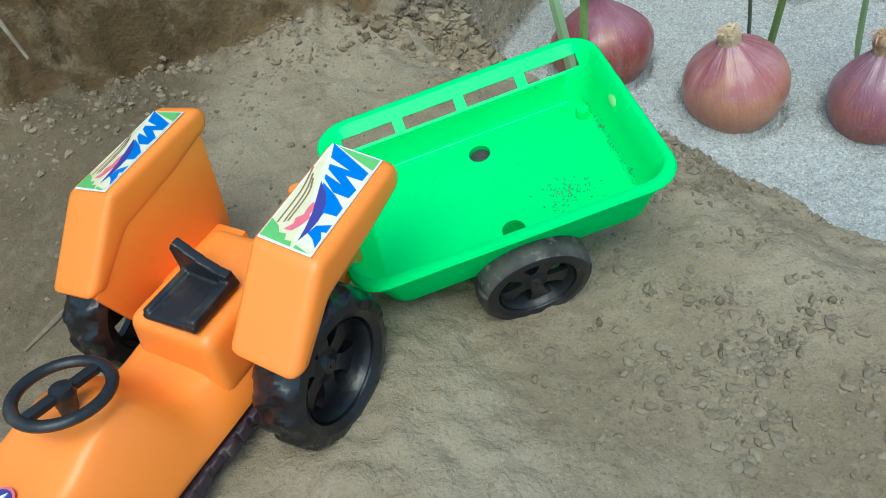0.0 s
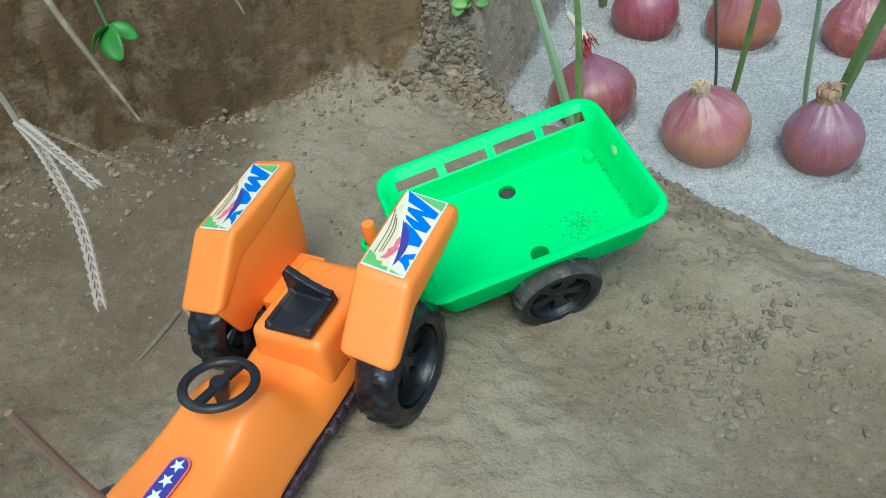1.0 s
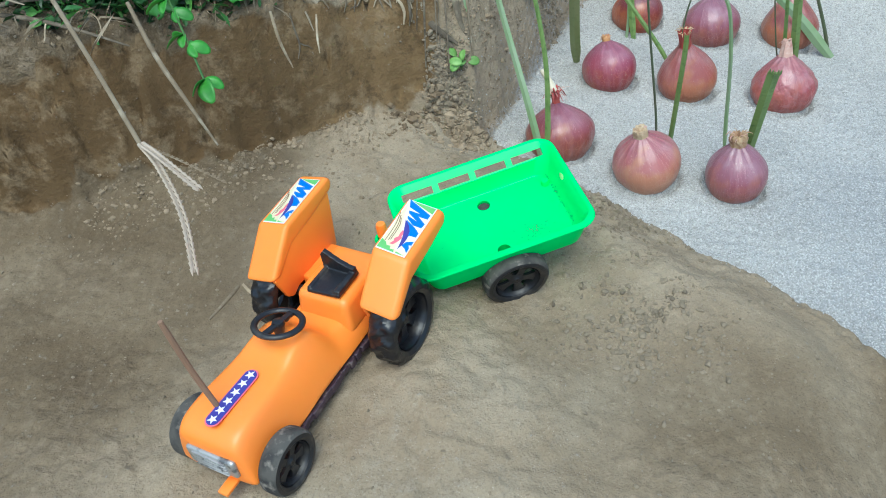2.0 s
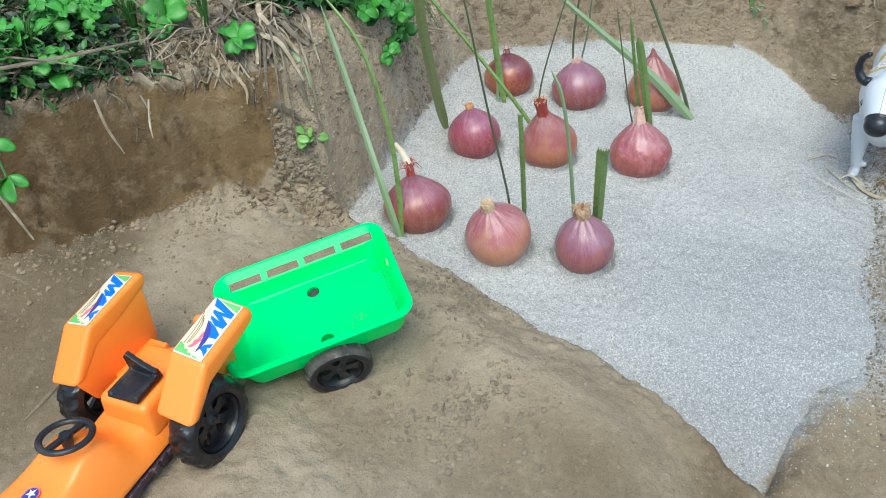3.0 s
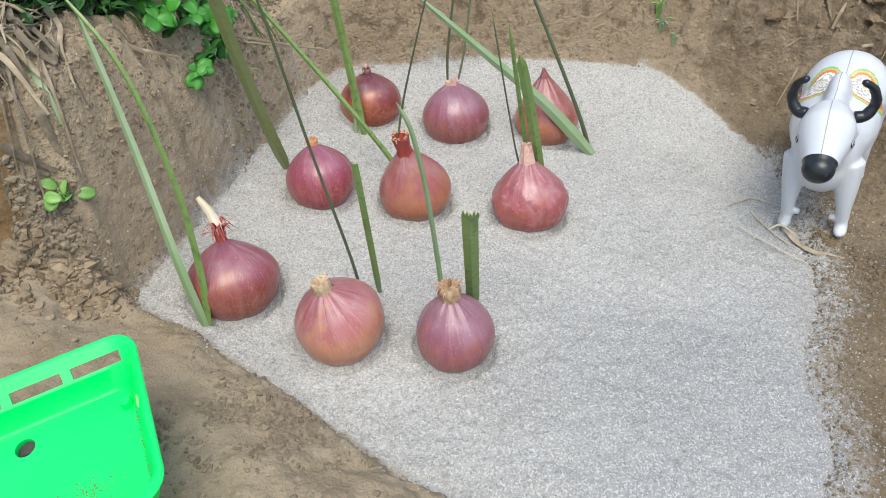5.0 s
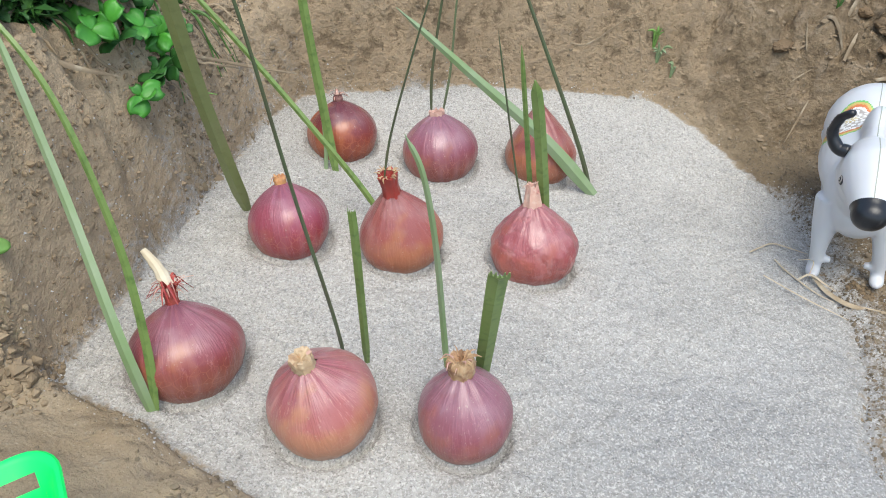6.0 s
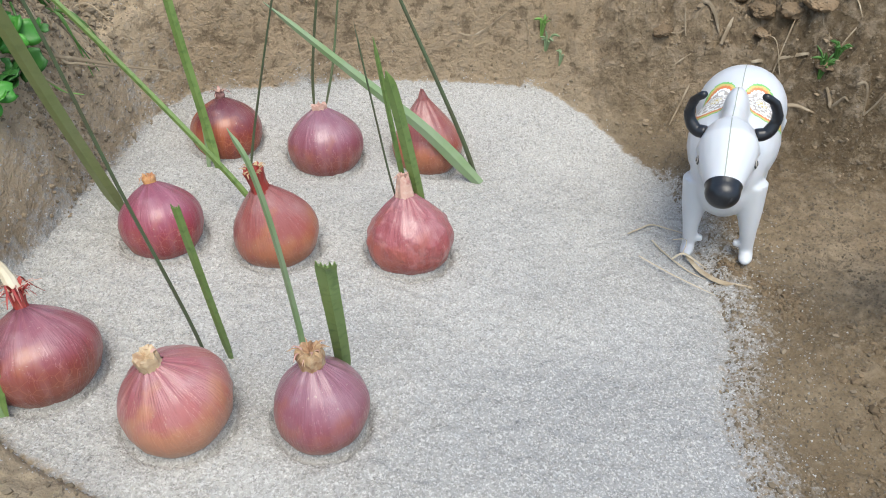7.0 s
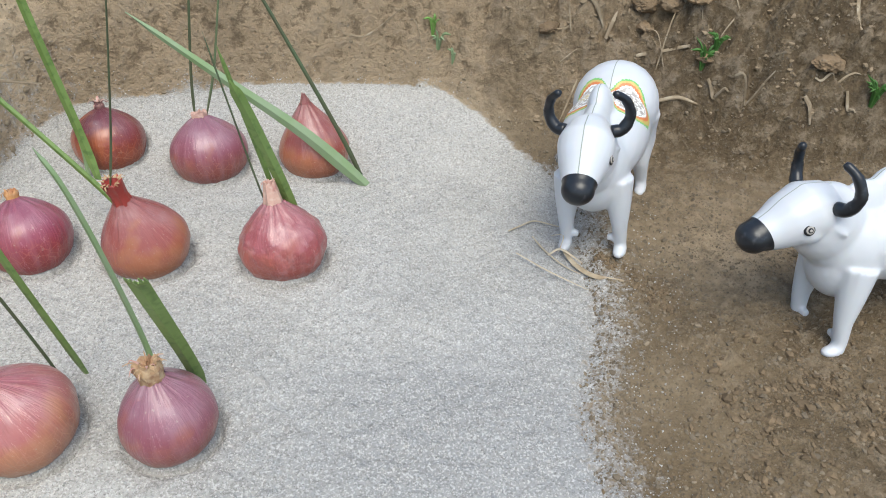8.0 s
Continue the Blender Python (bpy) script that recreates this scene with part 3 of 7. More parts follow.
    slope = ease(t, 0.004, 0.03) * (1 - ease(t, 0.22, 0.3)) * ease(x, -0.14, -0.06)
    slope = np.maximum(slope, 0.8 * ease(t, 0.035, 0.05) * (1 - ease(t, 0.10, 0.14)) * (1 - ease(x, -0.14, -0.06)))
    z = z + slope * (0.019 * (lumps(wx + 3, wy, 0.024) - 0.6) * ease(grain(x, y, 0.05), -0.5, 0.2) + 0.013 * (lumps(wx, wy + 9, 0.011) - 0.6) * ease(grain(x, y + 4, 0.06), -0.6, 0.3))
    cutface = ease(t, 0.002, 0.008) * (1 - ease(t, 0.034, 0.044)) * (1 - ease(x, -0.25, -0.22))
    flake = ease(grain(x, y, 0.022) + 0.5 * grain(x, y, 0.009), 0.25, 0.33) - ease(grain(x + 5, y, 0.016) + 0.4 * grain(x, y, 0.006), 0.62, 0.75) * 1.6
    z = z + cutface * (0.011 * flake + 0.010 * grain(x, y + 3, 0.05))
    out = 1 - ease(d, -0.004, 0.004)
    z = z + out * rough * (0.0028 * grain(x, y, 0.03) + 0.0019 * grain(x, y, 0.011) + 0.0013 * grain(x, y, 0.005) + 0.0010 * lumps(x, y, 0.0055))
    return z


def sand_share(x, y):
    """How much sand lies on the ground: spilt along the bed's edge and blown up the wall beside it."""
    d = inside(x, y, SAND_EDGE)
    east = ease(x + 0.35 * y, 0.06, 0.22) * (1 - ease(y, 0.08, 0.18))
    behind = ease(y, 0.12, 0.2)
    edge = 1.15 * ease(d, -0.012 - 0.070 * east + 0.008 * behind, 0.012 + 0.018 * east - 0.002 * behind)
    t = inside(x, y, BANK_LOOP)
    wall = (0.02 + 0.24 * (1 - ease(t, 0.006, 0.024)) + 0.16 * grain(x, y, 0.03)) * ease(t, -0.02, 0.004) * (1 - ease(t, 0.030, 0.075)) * ease(y, -0.125, 0.0) * (1 - ease(x, -0.10, -0.02))
    return np.clip(np.maximum(edge, wall), 0, 1)


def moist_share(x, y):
    """How dark the clay is: moist cut faces, east side and low front, plus shade painted in on the banks."""
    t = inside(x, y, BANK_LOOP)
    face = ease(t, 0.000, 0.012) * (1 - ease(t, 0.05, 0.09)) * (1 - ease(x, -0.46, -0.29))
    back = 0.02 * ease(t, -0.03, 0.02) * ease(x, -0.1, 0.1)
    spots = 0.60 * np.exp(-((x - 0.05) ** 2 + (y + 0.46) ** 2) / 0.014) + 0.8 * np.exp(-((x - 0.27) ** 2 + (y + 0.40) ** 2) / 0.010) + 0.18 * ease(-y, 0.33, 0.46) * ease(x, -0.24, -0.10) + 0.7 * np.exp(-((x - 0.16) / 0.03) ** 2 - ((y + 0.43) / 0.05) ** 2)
    # the far-corner terms, here and below, put shadowed hollows of the bank into colour
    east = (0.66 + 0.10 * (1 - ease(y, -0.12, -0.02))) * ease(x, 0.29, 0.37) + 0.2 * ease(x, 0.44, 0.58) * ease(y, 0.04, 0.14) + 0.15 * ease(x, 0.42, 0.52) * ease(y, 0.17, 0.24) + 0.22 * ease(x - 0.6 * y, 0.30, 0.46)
    # west side and its lip coloured darker for shade from bank and leaves
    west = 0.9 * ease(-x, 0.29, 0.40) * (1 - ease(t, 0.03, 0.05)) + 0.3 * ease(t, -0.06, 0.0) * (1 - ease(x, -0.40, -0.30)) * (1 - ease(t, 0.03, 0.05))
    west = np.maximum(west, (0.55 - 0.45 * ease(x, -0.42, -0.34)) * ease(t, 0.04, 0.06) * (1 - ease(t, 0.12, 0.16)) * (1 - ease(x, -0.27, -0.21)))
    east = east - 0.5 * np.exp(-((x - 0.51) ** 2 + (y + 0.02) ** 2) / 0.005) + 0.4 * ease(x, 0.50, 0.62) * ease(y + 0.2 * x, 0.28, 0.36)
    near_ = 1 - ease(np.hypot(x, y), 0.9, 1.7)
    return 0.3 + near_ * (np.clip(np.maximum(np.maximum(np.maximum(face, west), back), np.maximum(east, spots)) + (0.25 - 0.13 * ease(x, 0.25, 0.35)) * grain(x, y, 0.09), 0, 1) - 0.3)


def cut_share(x, y):
    """The smooth freshly cut face of the west bank."""
    t = inside(x, y, BANK_LOOP) + 0.004 * grain(x, y, 0.02)
    face = ease(t, -0.004, 0.004) * (1 - ease(t, 0.030, 0.040)) * (1 - ease(x, -0.258, -0.240))
    beside = (0.08 + 0.25 * ease(t, 0.012, 0.028)) * ease(t, 0.0, 0.01) * (1 - ease(y, 0.03, 0.10)) * (1 - ease(t, 0.05, 0.07)) * ease(x, -0.235, -0.215) * (1 - ease(x, -0.12, -0.06))
    return face + beside


def dust_share(x, y):
    """Pale dried clay dusted with sand, on the smooth wall beside the bed."""
    t = inside(x, y, BANK_LOOP)
    return 0.86 * ease(t, -0.002, 0.008) * (1 - ease(t, 0.034, 0.046)) * ease(x, -0.228, -0.208) * (1 - ease(x, -0.13, -0.08))


def damp_share(x, y):
    """Damp, greyer sand in the low front of the bed."""
    return np.clip(0.75 * np.exp(-((x - 0.25) ** 2 + (y + 0.25) ** 2) / 0.045) + 0.12 * grain(x, y, 0.05), 0, 1)


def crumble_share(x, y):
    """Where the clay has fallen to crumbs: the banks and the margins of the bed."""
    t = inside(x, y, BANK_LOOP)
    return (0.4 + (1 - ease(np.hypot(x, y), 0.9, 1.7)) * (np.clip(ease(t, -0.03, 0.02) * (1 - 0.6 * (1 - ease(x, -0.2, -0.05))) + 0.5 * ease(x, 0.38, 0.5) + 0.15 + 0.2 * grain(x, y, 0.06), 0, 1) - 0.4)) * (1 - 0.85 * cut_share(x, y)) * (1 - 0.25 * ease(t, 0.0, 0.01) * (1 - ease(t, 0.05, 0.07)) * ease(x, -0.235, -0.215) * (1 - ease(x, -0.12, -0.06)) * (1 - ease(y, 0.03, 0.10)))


def sheet(name, xs, ys, height, keep=None, zones=None):
    X, Y = np.meshgrid(xs, ys)
    Z = height(X, Y)
    nx, ny = len(xs), len(ys)
    idx = np.arange(nx * ny).reshape(ny, nx)
    quads = np.stack([idx[:-1, :-1], idx[:-1, 1:], idx[1:, 1:], idx[1:, :-1]], -1).reshape(-1, 4)
    if keep is not None:
        k = keep(X, Y).ravel()
        quads = quads[k[quads].any(1)]
        used = np.unique(quads)
        remap = np.zeros(nx * ny, int)
        remap[used] = np.arange(len(used))
        quads = remap[quads]
        V = np.stack([X.ravel()[used], Y.ravel()[used], Z.ravel()[used]], -1)
    else:
        V = np.stack([X.ravel(), Y.ravel(), Z.ravel()], -1)
    me = bpy.data.meshes.new(name)
    me.vertices.add(len(V))
    me.vertices.foreach_set("co", V.ravel())
    me.loops.add(len(quads) * 4)
    me.loops.foreach_set("vertex_index", quads.ravel())
    me.polygons.add(len(quads))
    me.polygons.foreach_set("loop_start", np.arange(0, len(quads) * 4, 4))
    me.update(calc_edges=True)
    me.polygons.foreach_set("use_smooth", [True] * len(quads))
    for key, zone in (zones or {}).items():
        a = me.attributes.new(key, "FLOAT", "POINT")
        a.data.foreach_set("value", np.ascontiguousarray(zone(V[:, 0], V[:, 1]), dtype=np.float32))
    return me


def spread(a, b, step, far):
    """Even steps from a to b, then ever wider ones out to far on both sides."""
    core = np.arange(a, b, step)
    ext, s = [], step
    pos = 0.0
    while pos < far:
        s *= 1.35
        pos += s
        ext.append(pos)
    ext = np.array(ext)
    return np.concatenate([(a - ext)[::-1], core, core[-1] + ext])


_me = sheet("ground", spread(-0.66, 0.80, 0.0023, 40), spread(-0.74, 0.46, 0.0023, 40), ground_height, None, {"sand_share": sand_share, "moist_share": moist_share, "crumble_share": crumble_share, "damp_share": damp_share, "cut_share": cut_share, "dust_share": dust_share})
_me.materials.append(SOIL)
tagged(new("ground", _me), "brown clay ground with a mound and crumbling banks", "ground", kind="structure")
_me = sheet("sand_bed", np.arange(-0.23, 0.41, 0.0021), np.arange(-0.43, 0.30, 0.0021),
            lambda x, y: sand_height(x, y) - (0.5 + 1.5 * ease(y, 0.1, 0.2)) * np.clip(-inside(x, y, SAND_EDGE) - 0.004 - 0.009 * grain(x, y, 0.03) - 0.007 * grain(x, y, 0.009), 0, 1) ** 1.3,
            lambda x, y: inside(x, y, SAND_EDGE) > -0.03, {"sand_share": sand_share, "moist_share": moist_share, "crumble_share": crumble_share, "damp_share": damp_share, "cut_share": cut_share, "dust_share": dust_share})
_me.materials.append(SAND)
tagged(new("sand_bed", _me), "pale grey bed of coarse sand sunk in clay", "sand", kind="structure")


def ground_at(x, y):
    return float(max(ground_height(np.array([x]), np.array([y]))[0], sand_height(np.array([x]), np.array([y]))[0] if inside(np.array([x]), np.array([y]), SAND_EDGE)[0] > 0 else -1))


def crumbs(name, count, where, sizes, mat, label, category, seed, on_face=False):
    """Many small irregular lumps lying on the ground, as one mesh."""
    r = np.random.default_rng(seed)
    ico = bmesh.new()
    bmesh.ops.create_icosphere(ico, subdivisions=1, radius=1)
    base = np.array([v.co[:] for v in ico.verts])
    tris = np.array([[v.index for v in f.verts] for f in ico.faces])
    ico.free()
    x, y = where(r, count)
    z = ground_height(x, y)
    keep = (grain(x, y, 0.02) + 0.6 * grain(x, y, 0.008) + 0.9 * r.random(len(x)) > 0.2) & (inside(x, y, SAND_EDGE) < 0.006) & (on_face | (x > -0.15) | (inside(x, y, BANK_LOOP) < 0.002) | (inside(x, y, BANK_LOOP) > 0.04))
    x, y, z = x[keep], y[keep], z[keep]
    n = len(x)
    size = sizes[0] * (sizes[1] / sizes[0]) ** (r.random(n) ** 2.2)
    shape = base[None] * (1 + 0.7 * (r.random((n, len(base), 1)) - 0.5)) * (size[:, None, None] * (0.55 + 0.9 * r.random((n, 1, 3))))
    shape[..., 2] *= 0.9
    V = shape + np.stack([x, y, z + size * 0.02], -1)[:, None]
    F = tris[None] + (np.arange(n) * len(base))[:, None, None]
    me = from_arrays(name, V.reshape(-1, 3), F.reshape(-1, 3).tolist())
    me.materials.append(mat)
    return tagged(new(name, me), label, category, kind="stuff")


def along_bank(r, n):
    P = np.array(BANK_FOOT[2:-1])
    seg = np.linalg.norm(np.diff(P, axis=0), axis=1)
    k = r.choice(len(seg), n, p=seg / seg.sum())
    t = r.random((n, 1))
    p = P[k] * (1 - t) + P[k + 1] * t
    d = P[k + 1] - P[k]
    nrm = np.stack([-d[:, 1], d[:, 0]], -1) / seg[k][:, None]
    off = r.normal(0.0, 0.03, (n, 1)) + 0.01
    q = p + nrm * off
    return q[:, 0], q[:, 1]


def along_sand(r, n):
    P = np.array(SAND_EDGE + SAND_EDGE[:1])
    seg = np.linalg.norm(np.diff(P, axis=0), axis=1)
    k = r.choice(len(seg), n, p=seg / seg.sum())
    t = r.random((n, 1))
    p = P[k] * (1 - t) + P[k + 1] * t + r.normal(0, 0.016, (n, 2))
    return p[:, 0], p[:, 1]


def west_foot(r, n):
    x, y = along_bank(r, 6 * n)
    k = (x < -0.17) & (y < -0.1)
    return x[k][:n], y[k][:n] - np.abs(r.normal(0.012, 0.01, min(n, k.sum())))


def east_slope(r, n):
    x, y = along_bank(r, 3 * n)
    k = x > -0.06
    return x[k][:n], y[k][:n] + np.abs(r.normal(0.0, 0.05, min(n, k.sum())))


crumbs("soil_crumbs", 3800, west_foot, (0.0005, 0.0029), CLOD, "loose brown clay crumbs along the foot of the bank", "soil crumbs", 3)
crumbs("soil_crumbs", 2600, along_sand, (0.0005, 0.0021), MID_CLOD, "small clay crumbs along the edge of the sand", "soil crumbs", 4)
crumbs("soil_crumbs", 15000, lambda r, n: (r.uniform(-0.6, 0.75, n), r.uniform(-0.72, 0.2, n)), (0.0004, 0.0017), MID_CLOD, "fine clay crumbs scattered over bare ground", "soil crumbs", 5)
crumbs("soil_crumbs", 2200, lambda r, n: (r.normal(-0.045, 0.042, n), r.normal(-0.40, 0.032, n)), (0.0004, 0.0030), MID_CLOD, "patch of fine crumbs on the clay mound", "soil crumbs", 6)
crumbs("soil_crumbs", 3600, lambda r, n: (r.normal(-0.065, 0.026, n), r.normal(-0.275, 0.022, n)), (0.0004, 0.0026), MID_CLOD, "patch of crumbs between trailer and sand", "soil crumbs", 16)
crumbs("soil_crumbs", 900, lambda r, n: (r.normal(-0.225, 0.02, n), r.normal(-0.165, 0.014, n)), (0.001, 0.0050), CLOD, "heap of broken clay at the bank corner", "soil crumbs", 17)
crumbs("soil_crumbs", 1500, lambda r, n: (r.normal(-0.243, 0.016, n), r.normal(-0.146, 0.009, n)), (0.0006, 0.0036), MID_CLOD, "flakes of clay breaking from the bank corner", "soil crumbs", 25, True)
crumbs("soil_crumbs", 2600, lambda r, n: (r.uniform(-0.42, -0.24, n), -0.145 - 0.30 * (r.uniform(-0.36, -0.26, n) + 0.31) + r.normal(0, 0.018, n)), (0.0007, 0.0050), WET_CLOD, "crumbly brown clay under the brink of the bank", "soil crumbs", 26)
crumbs("bank_clods", 5000, east_slope, (0.0005, 0.0028), CLOD, "clods of dry clay on the sloping bank", "soil clods", 8)
crumbs("soil_crumbs", 10000, lambda r, n: (r.uniform(0.30, 0.75, n), r.uniform(-0.42, 0.16, n)), (0.0004, 0.0024), DARK_CLOD, "fine moist crumbs beside the sand and the toy bulls", "soil crumbs", 18)
crumbs("soil_crumbs", 2600, lambda r, n: (r.normal(0.51, 0.06, n), r.normal(-0.19, 0.04, n)), (0.0006, 0.0034), WET_CLOD, "loose moist crumbs heaped on bare clay", "soil crumbs", 19)


def wall_face(r, n):
    """The wall between the weeds and the sand."""
    y = r.uniform(-0.15, 0.12, n)
    return -0.205 + 0.20 * (y + 0.06) + r.normal(0, 0.017, n), y


def ridge_line(r, n):
    """A low line of raked up crumbs running from the toy bull's feet along the bare clay."""
    t = r.random(n)
    return 0.388 + 0.045 * t + r.normal(0, 0.005, n), -0.008 - 0.078 * t + r.normal(0, 0.006, n)


crumbs("soil_crumbs", 1100, ridge_line, (0.0004, 0.0022), WET_CLOD, "low line of raked up moist crumbs beside the sand", "soil crumbs", 22)
crumbs("soil_crumbs", 900, lambda r, n: (r.normal(0.372, 0.014, n), r.normal(-0.182, 0.02, n)), (0.0004, 0.0016), DARK_CLOD, "patch of dark crumbs at the sand's edge", "soil crumbs", 23)


def clod(x, y, size, seed):
    """A lump of clay, broken and rounded, half sunk in the bank."""
    r = np.random.default_rng(seed)
    bm = bmesh.new()
    bmesh.ops.create_icosphere(bm, subdivisions=4, radius=1)
    k = r.random(9) * 6.28
    sx, sy, sz = size * r.uniform(0.9, 1.6), size * r.uniform(0.8, 1.2), size * r.uniform(0.45, 0.65)
    for v in bm.verts:
        x_, y_, z_ = v.co
        f = 1 + 0.15 * math.sin(2.3 * x_ + 1.1 * z_ + k[0]) * math.sin(2.1 * y_ - 0.8 * z_ + k[1]) + 0.11 * math.sin(4.4 * y_ + 2.6 * x_ + k[2]) * math.sin(3.9 * z_ + k[3])
        f += 0.07 * math.sin(7.7 * x_ - 3.1 * y_ + k[4]) * math.sin(6.9 * y_ + 4.2 * z_ + k[5]) + 0.10 * abs(math.sin(11 * x_ + 5 * z_ + k[6]) * math.sin(12 * y_ + k[7])) + 0.06 * math.sin(23 * x_ + k[8]) * math.sin(21 * y_ + 9 * z_)
        v.co = (x_ * sx * f, y_ * sy * f, z_ * sz * f)
    ob = tagged(part("clay_clod", bm, CLOD_LUMP), "rounded lump of brown clay half sunk in the bank", "clay clod", "clay clods on the bank")
    ob.matrix_world = Matrix.Translation((x, y, ground_at(x, y) - 0.90 * sz)) @ Matrix.Rotation(r.random() * 6.28, 4, "Z")
    return ob


for k, (x, y, size) in enumerate(((0.519, 0.206, 0.013), (0.636, 0.135, 0.012), (0.533, 0.175, 0.009), (0.387, 0.241, 0.009), (0.502, 0.217, 0.013), (0.467, 0.263, 0.010), (0.013, 0.308, 0.008), (-0.065, 0.276, 0.010), (-0.020, 0.282, 0.007), (0.385, 0.292, 0.009), (0.314, 0.317, 0.010), (0.483, 0.233, 0.014), (0.483, 0.223, 0.008))):
    clod(x, y, size, 60 + k)


def grains(name, x, y, z, size, mat, label, category, r):
    """Many tiny angular grains as one mesh."""
    n = len(x)
    base = np.array([(1, 0, -0.4), (-0.5, 0.87, -0.4), (-0.5, -0.87, -0.4), (0, 0, 1.0)])
    a = r.random(n) * 6.28
    c, s_ = np.cos(a)[:, None], np.sin(a)[:, None]
    shape = base[None] * (1 + 0.8 * (r.random((n, 4, 1)) - 0.5)) * size[:, None, None]
    V = np.stack([shape[..., 0] * c - shape[..., 1] * s_, shape[..., 0] * s_ + shape[..., 1] * c, shape[..., 2] * 0.8], -1) + np.stack([x, y, z + size * 0.15], -1)[:, None]
    F = np.array([(0, 1, 3), (1, 2, 3), (2, 0, 3), (0, 2, 1)])[None] + (np.arange(n) * 4)[:, None, None]
    me = from_arrays(name, V.reshape(-1, 3), F.reshape(-1, 3).tolist())
    me.materials.append(mat)
    return tagged(new(name, me), label, category, kind="stuff")


def sand_grains(count, seed):
    """Coarse single grains lying on the sand and strewn past its edge."""
    r = np.random.default_rng(seed)
    x, y = r.uniform(-0.25, 0.46, count), r.uniform(-0.42, 0.29, count)
    d = inside(x, y, SAND_EDGE)
    wall = (x < -0.10) & (y > -0.14) & (d > -0.045)
    k = (d > -(0.022 - 0.012 * ease(y, 0.1, 0.2) + 0.085 * ease(x, 0.22, 0.32) * (1 - ease(y, 0.08, 0.18))) * r.random(count) ** 2.5) | (wall & (r.random(count) < 0.10))
    x, y = x[k], y[k]
    z = np.where(inside(x, y, SAND_EDGE) > 0.003, sand_height(x, y), np.maximum(ground_height(x, y), sand_height(x, y) - 0.02))
    size = 0.0005 + 0.0008 * r.random(len(x)) ** 3
    grains("sand_grains", x, y, z, size, GRAIN, "coarse loose grains lying on grey sand", "sand grains", r)


def clay_grains(count, seed):
    """Crumbled clay lying thick on the bare ground beside the sand."""
    r = np.random.default_rng(seed)
    x, y = r.uniform(0.30, 0.76, count), r.uniform(-0.44, 0.20, count)
    k = (inside(x, y, SAND_EDGE) < 0.012 * r.random(count) ** 2) & (grain(x, y, 0.03) + 0.5 * grain(x, y, 0.011) + 1.6 * r.random(count) > 0.5)
    x, y = x[k], y[k]
    size = 0.0005 + 0.0013 * r.random(len(x)) ** 3
    grains("clay_grains", x, y, ground_height(x, y), size, DARK_CLOD, "crumbled brown clay lying beside the sand", "soil crumbs", r)


crumbs("soil_crumbs", 3200, lambda r, n: (r.normal(-0.175, 0.022, n), r.uniform(0.06, 0.26, n)), (0.0006, 0.0040), MID_CLOD, "crumbly clay on the slope behind the sand", "soil crumbs", 27, True)
crumbs("soil_crumbs", 3200, wall_face, (0.0005, 0.0024), CLOD, "crumbs clinging to the wall beside the sand", "soil crumbs", 29, True)
sand_grains(105000, 21)
clay_grains(70000, 24)

# ---- toy trailer ----
def rounded(length, width, radius, steps=6):
    """A rounded rectangle round the middle, in x and y."""
    out = []
    for cx, cy, a0 in ((1, 1, 0), (-1, 1, 90), (-1, -1, 180), (1, -1, 270)):
        for k in range(steps + 1):
            a = radians(a0 + 90 * k / steps)
            out.append((cx * (length / 2 - radius) + radius * math.cos(a), cy * (width / 2 - radius) + radius * math.sin(a)))
    return out


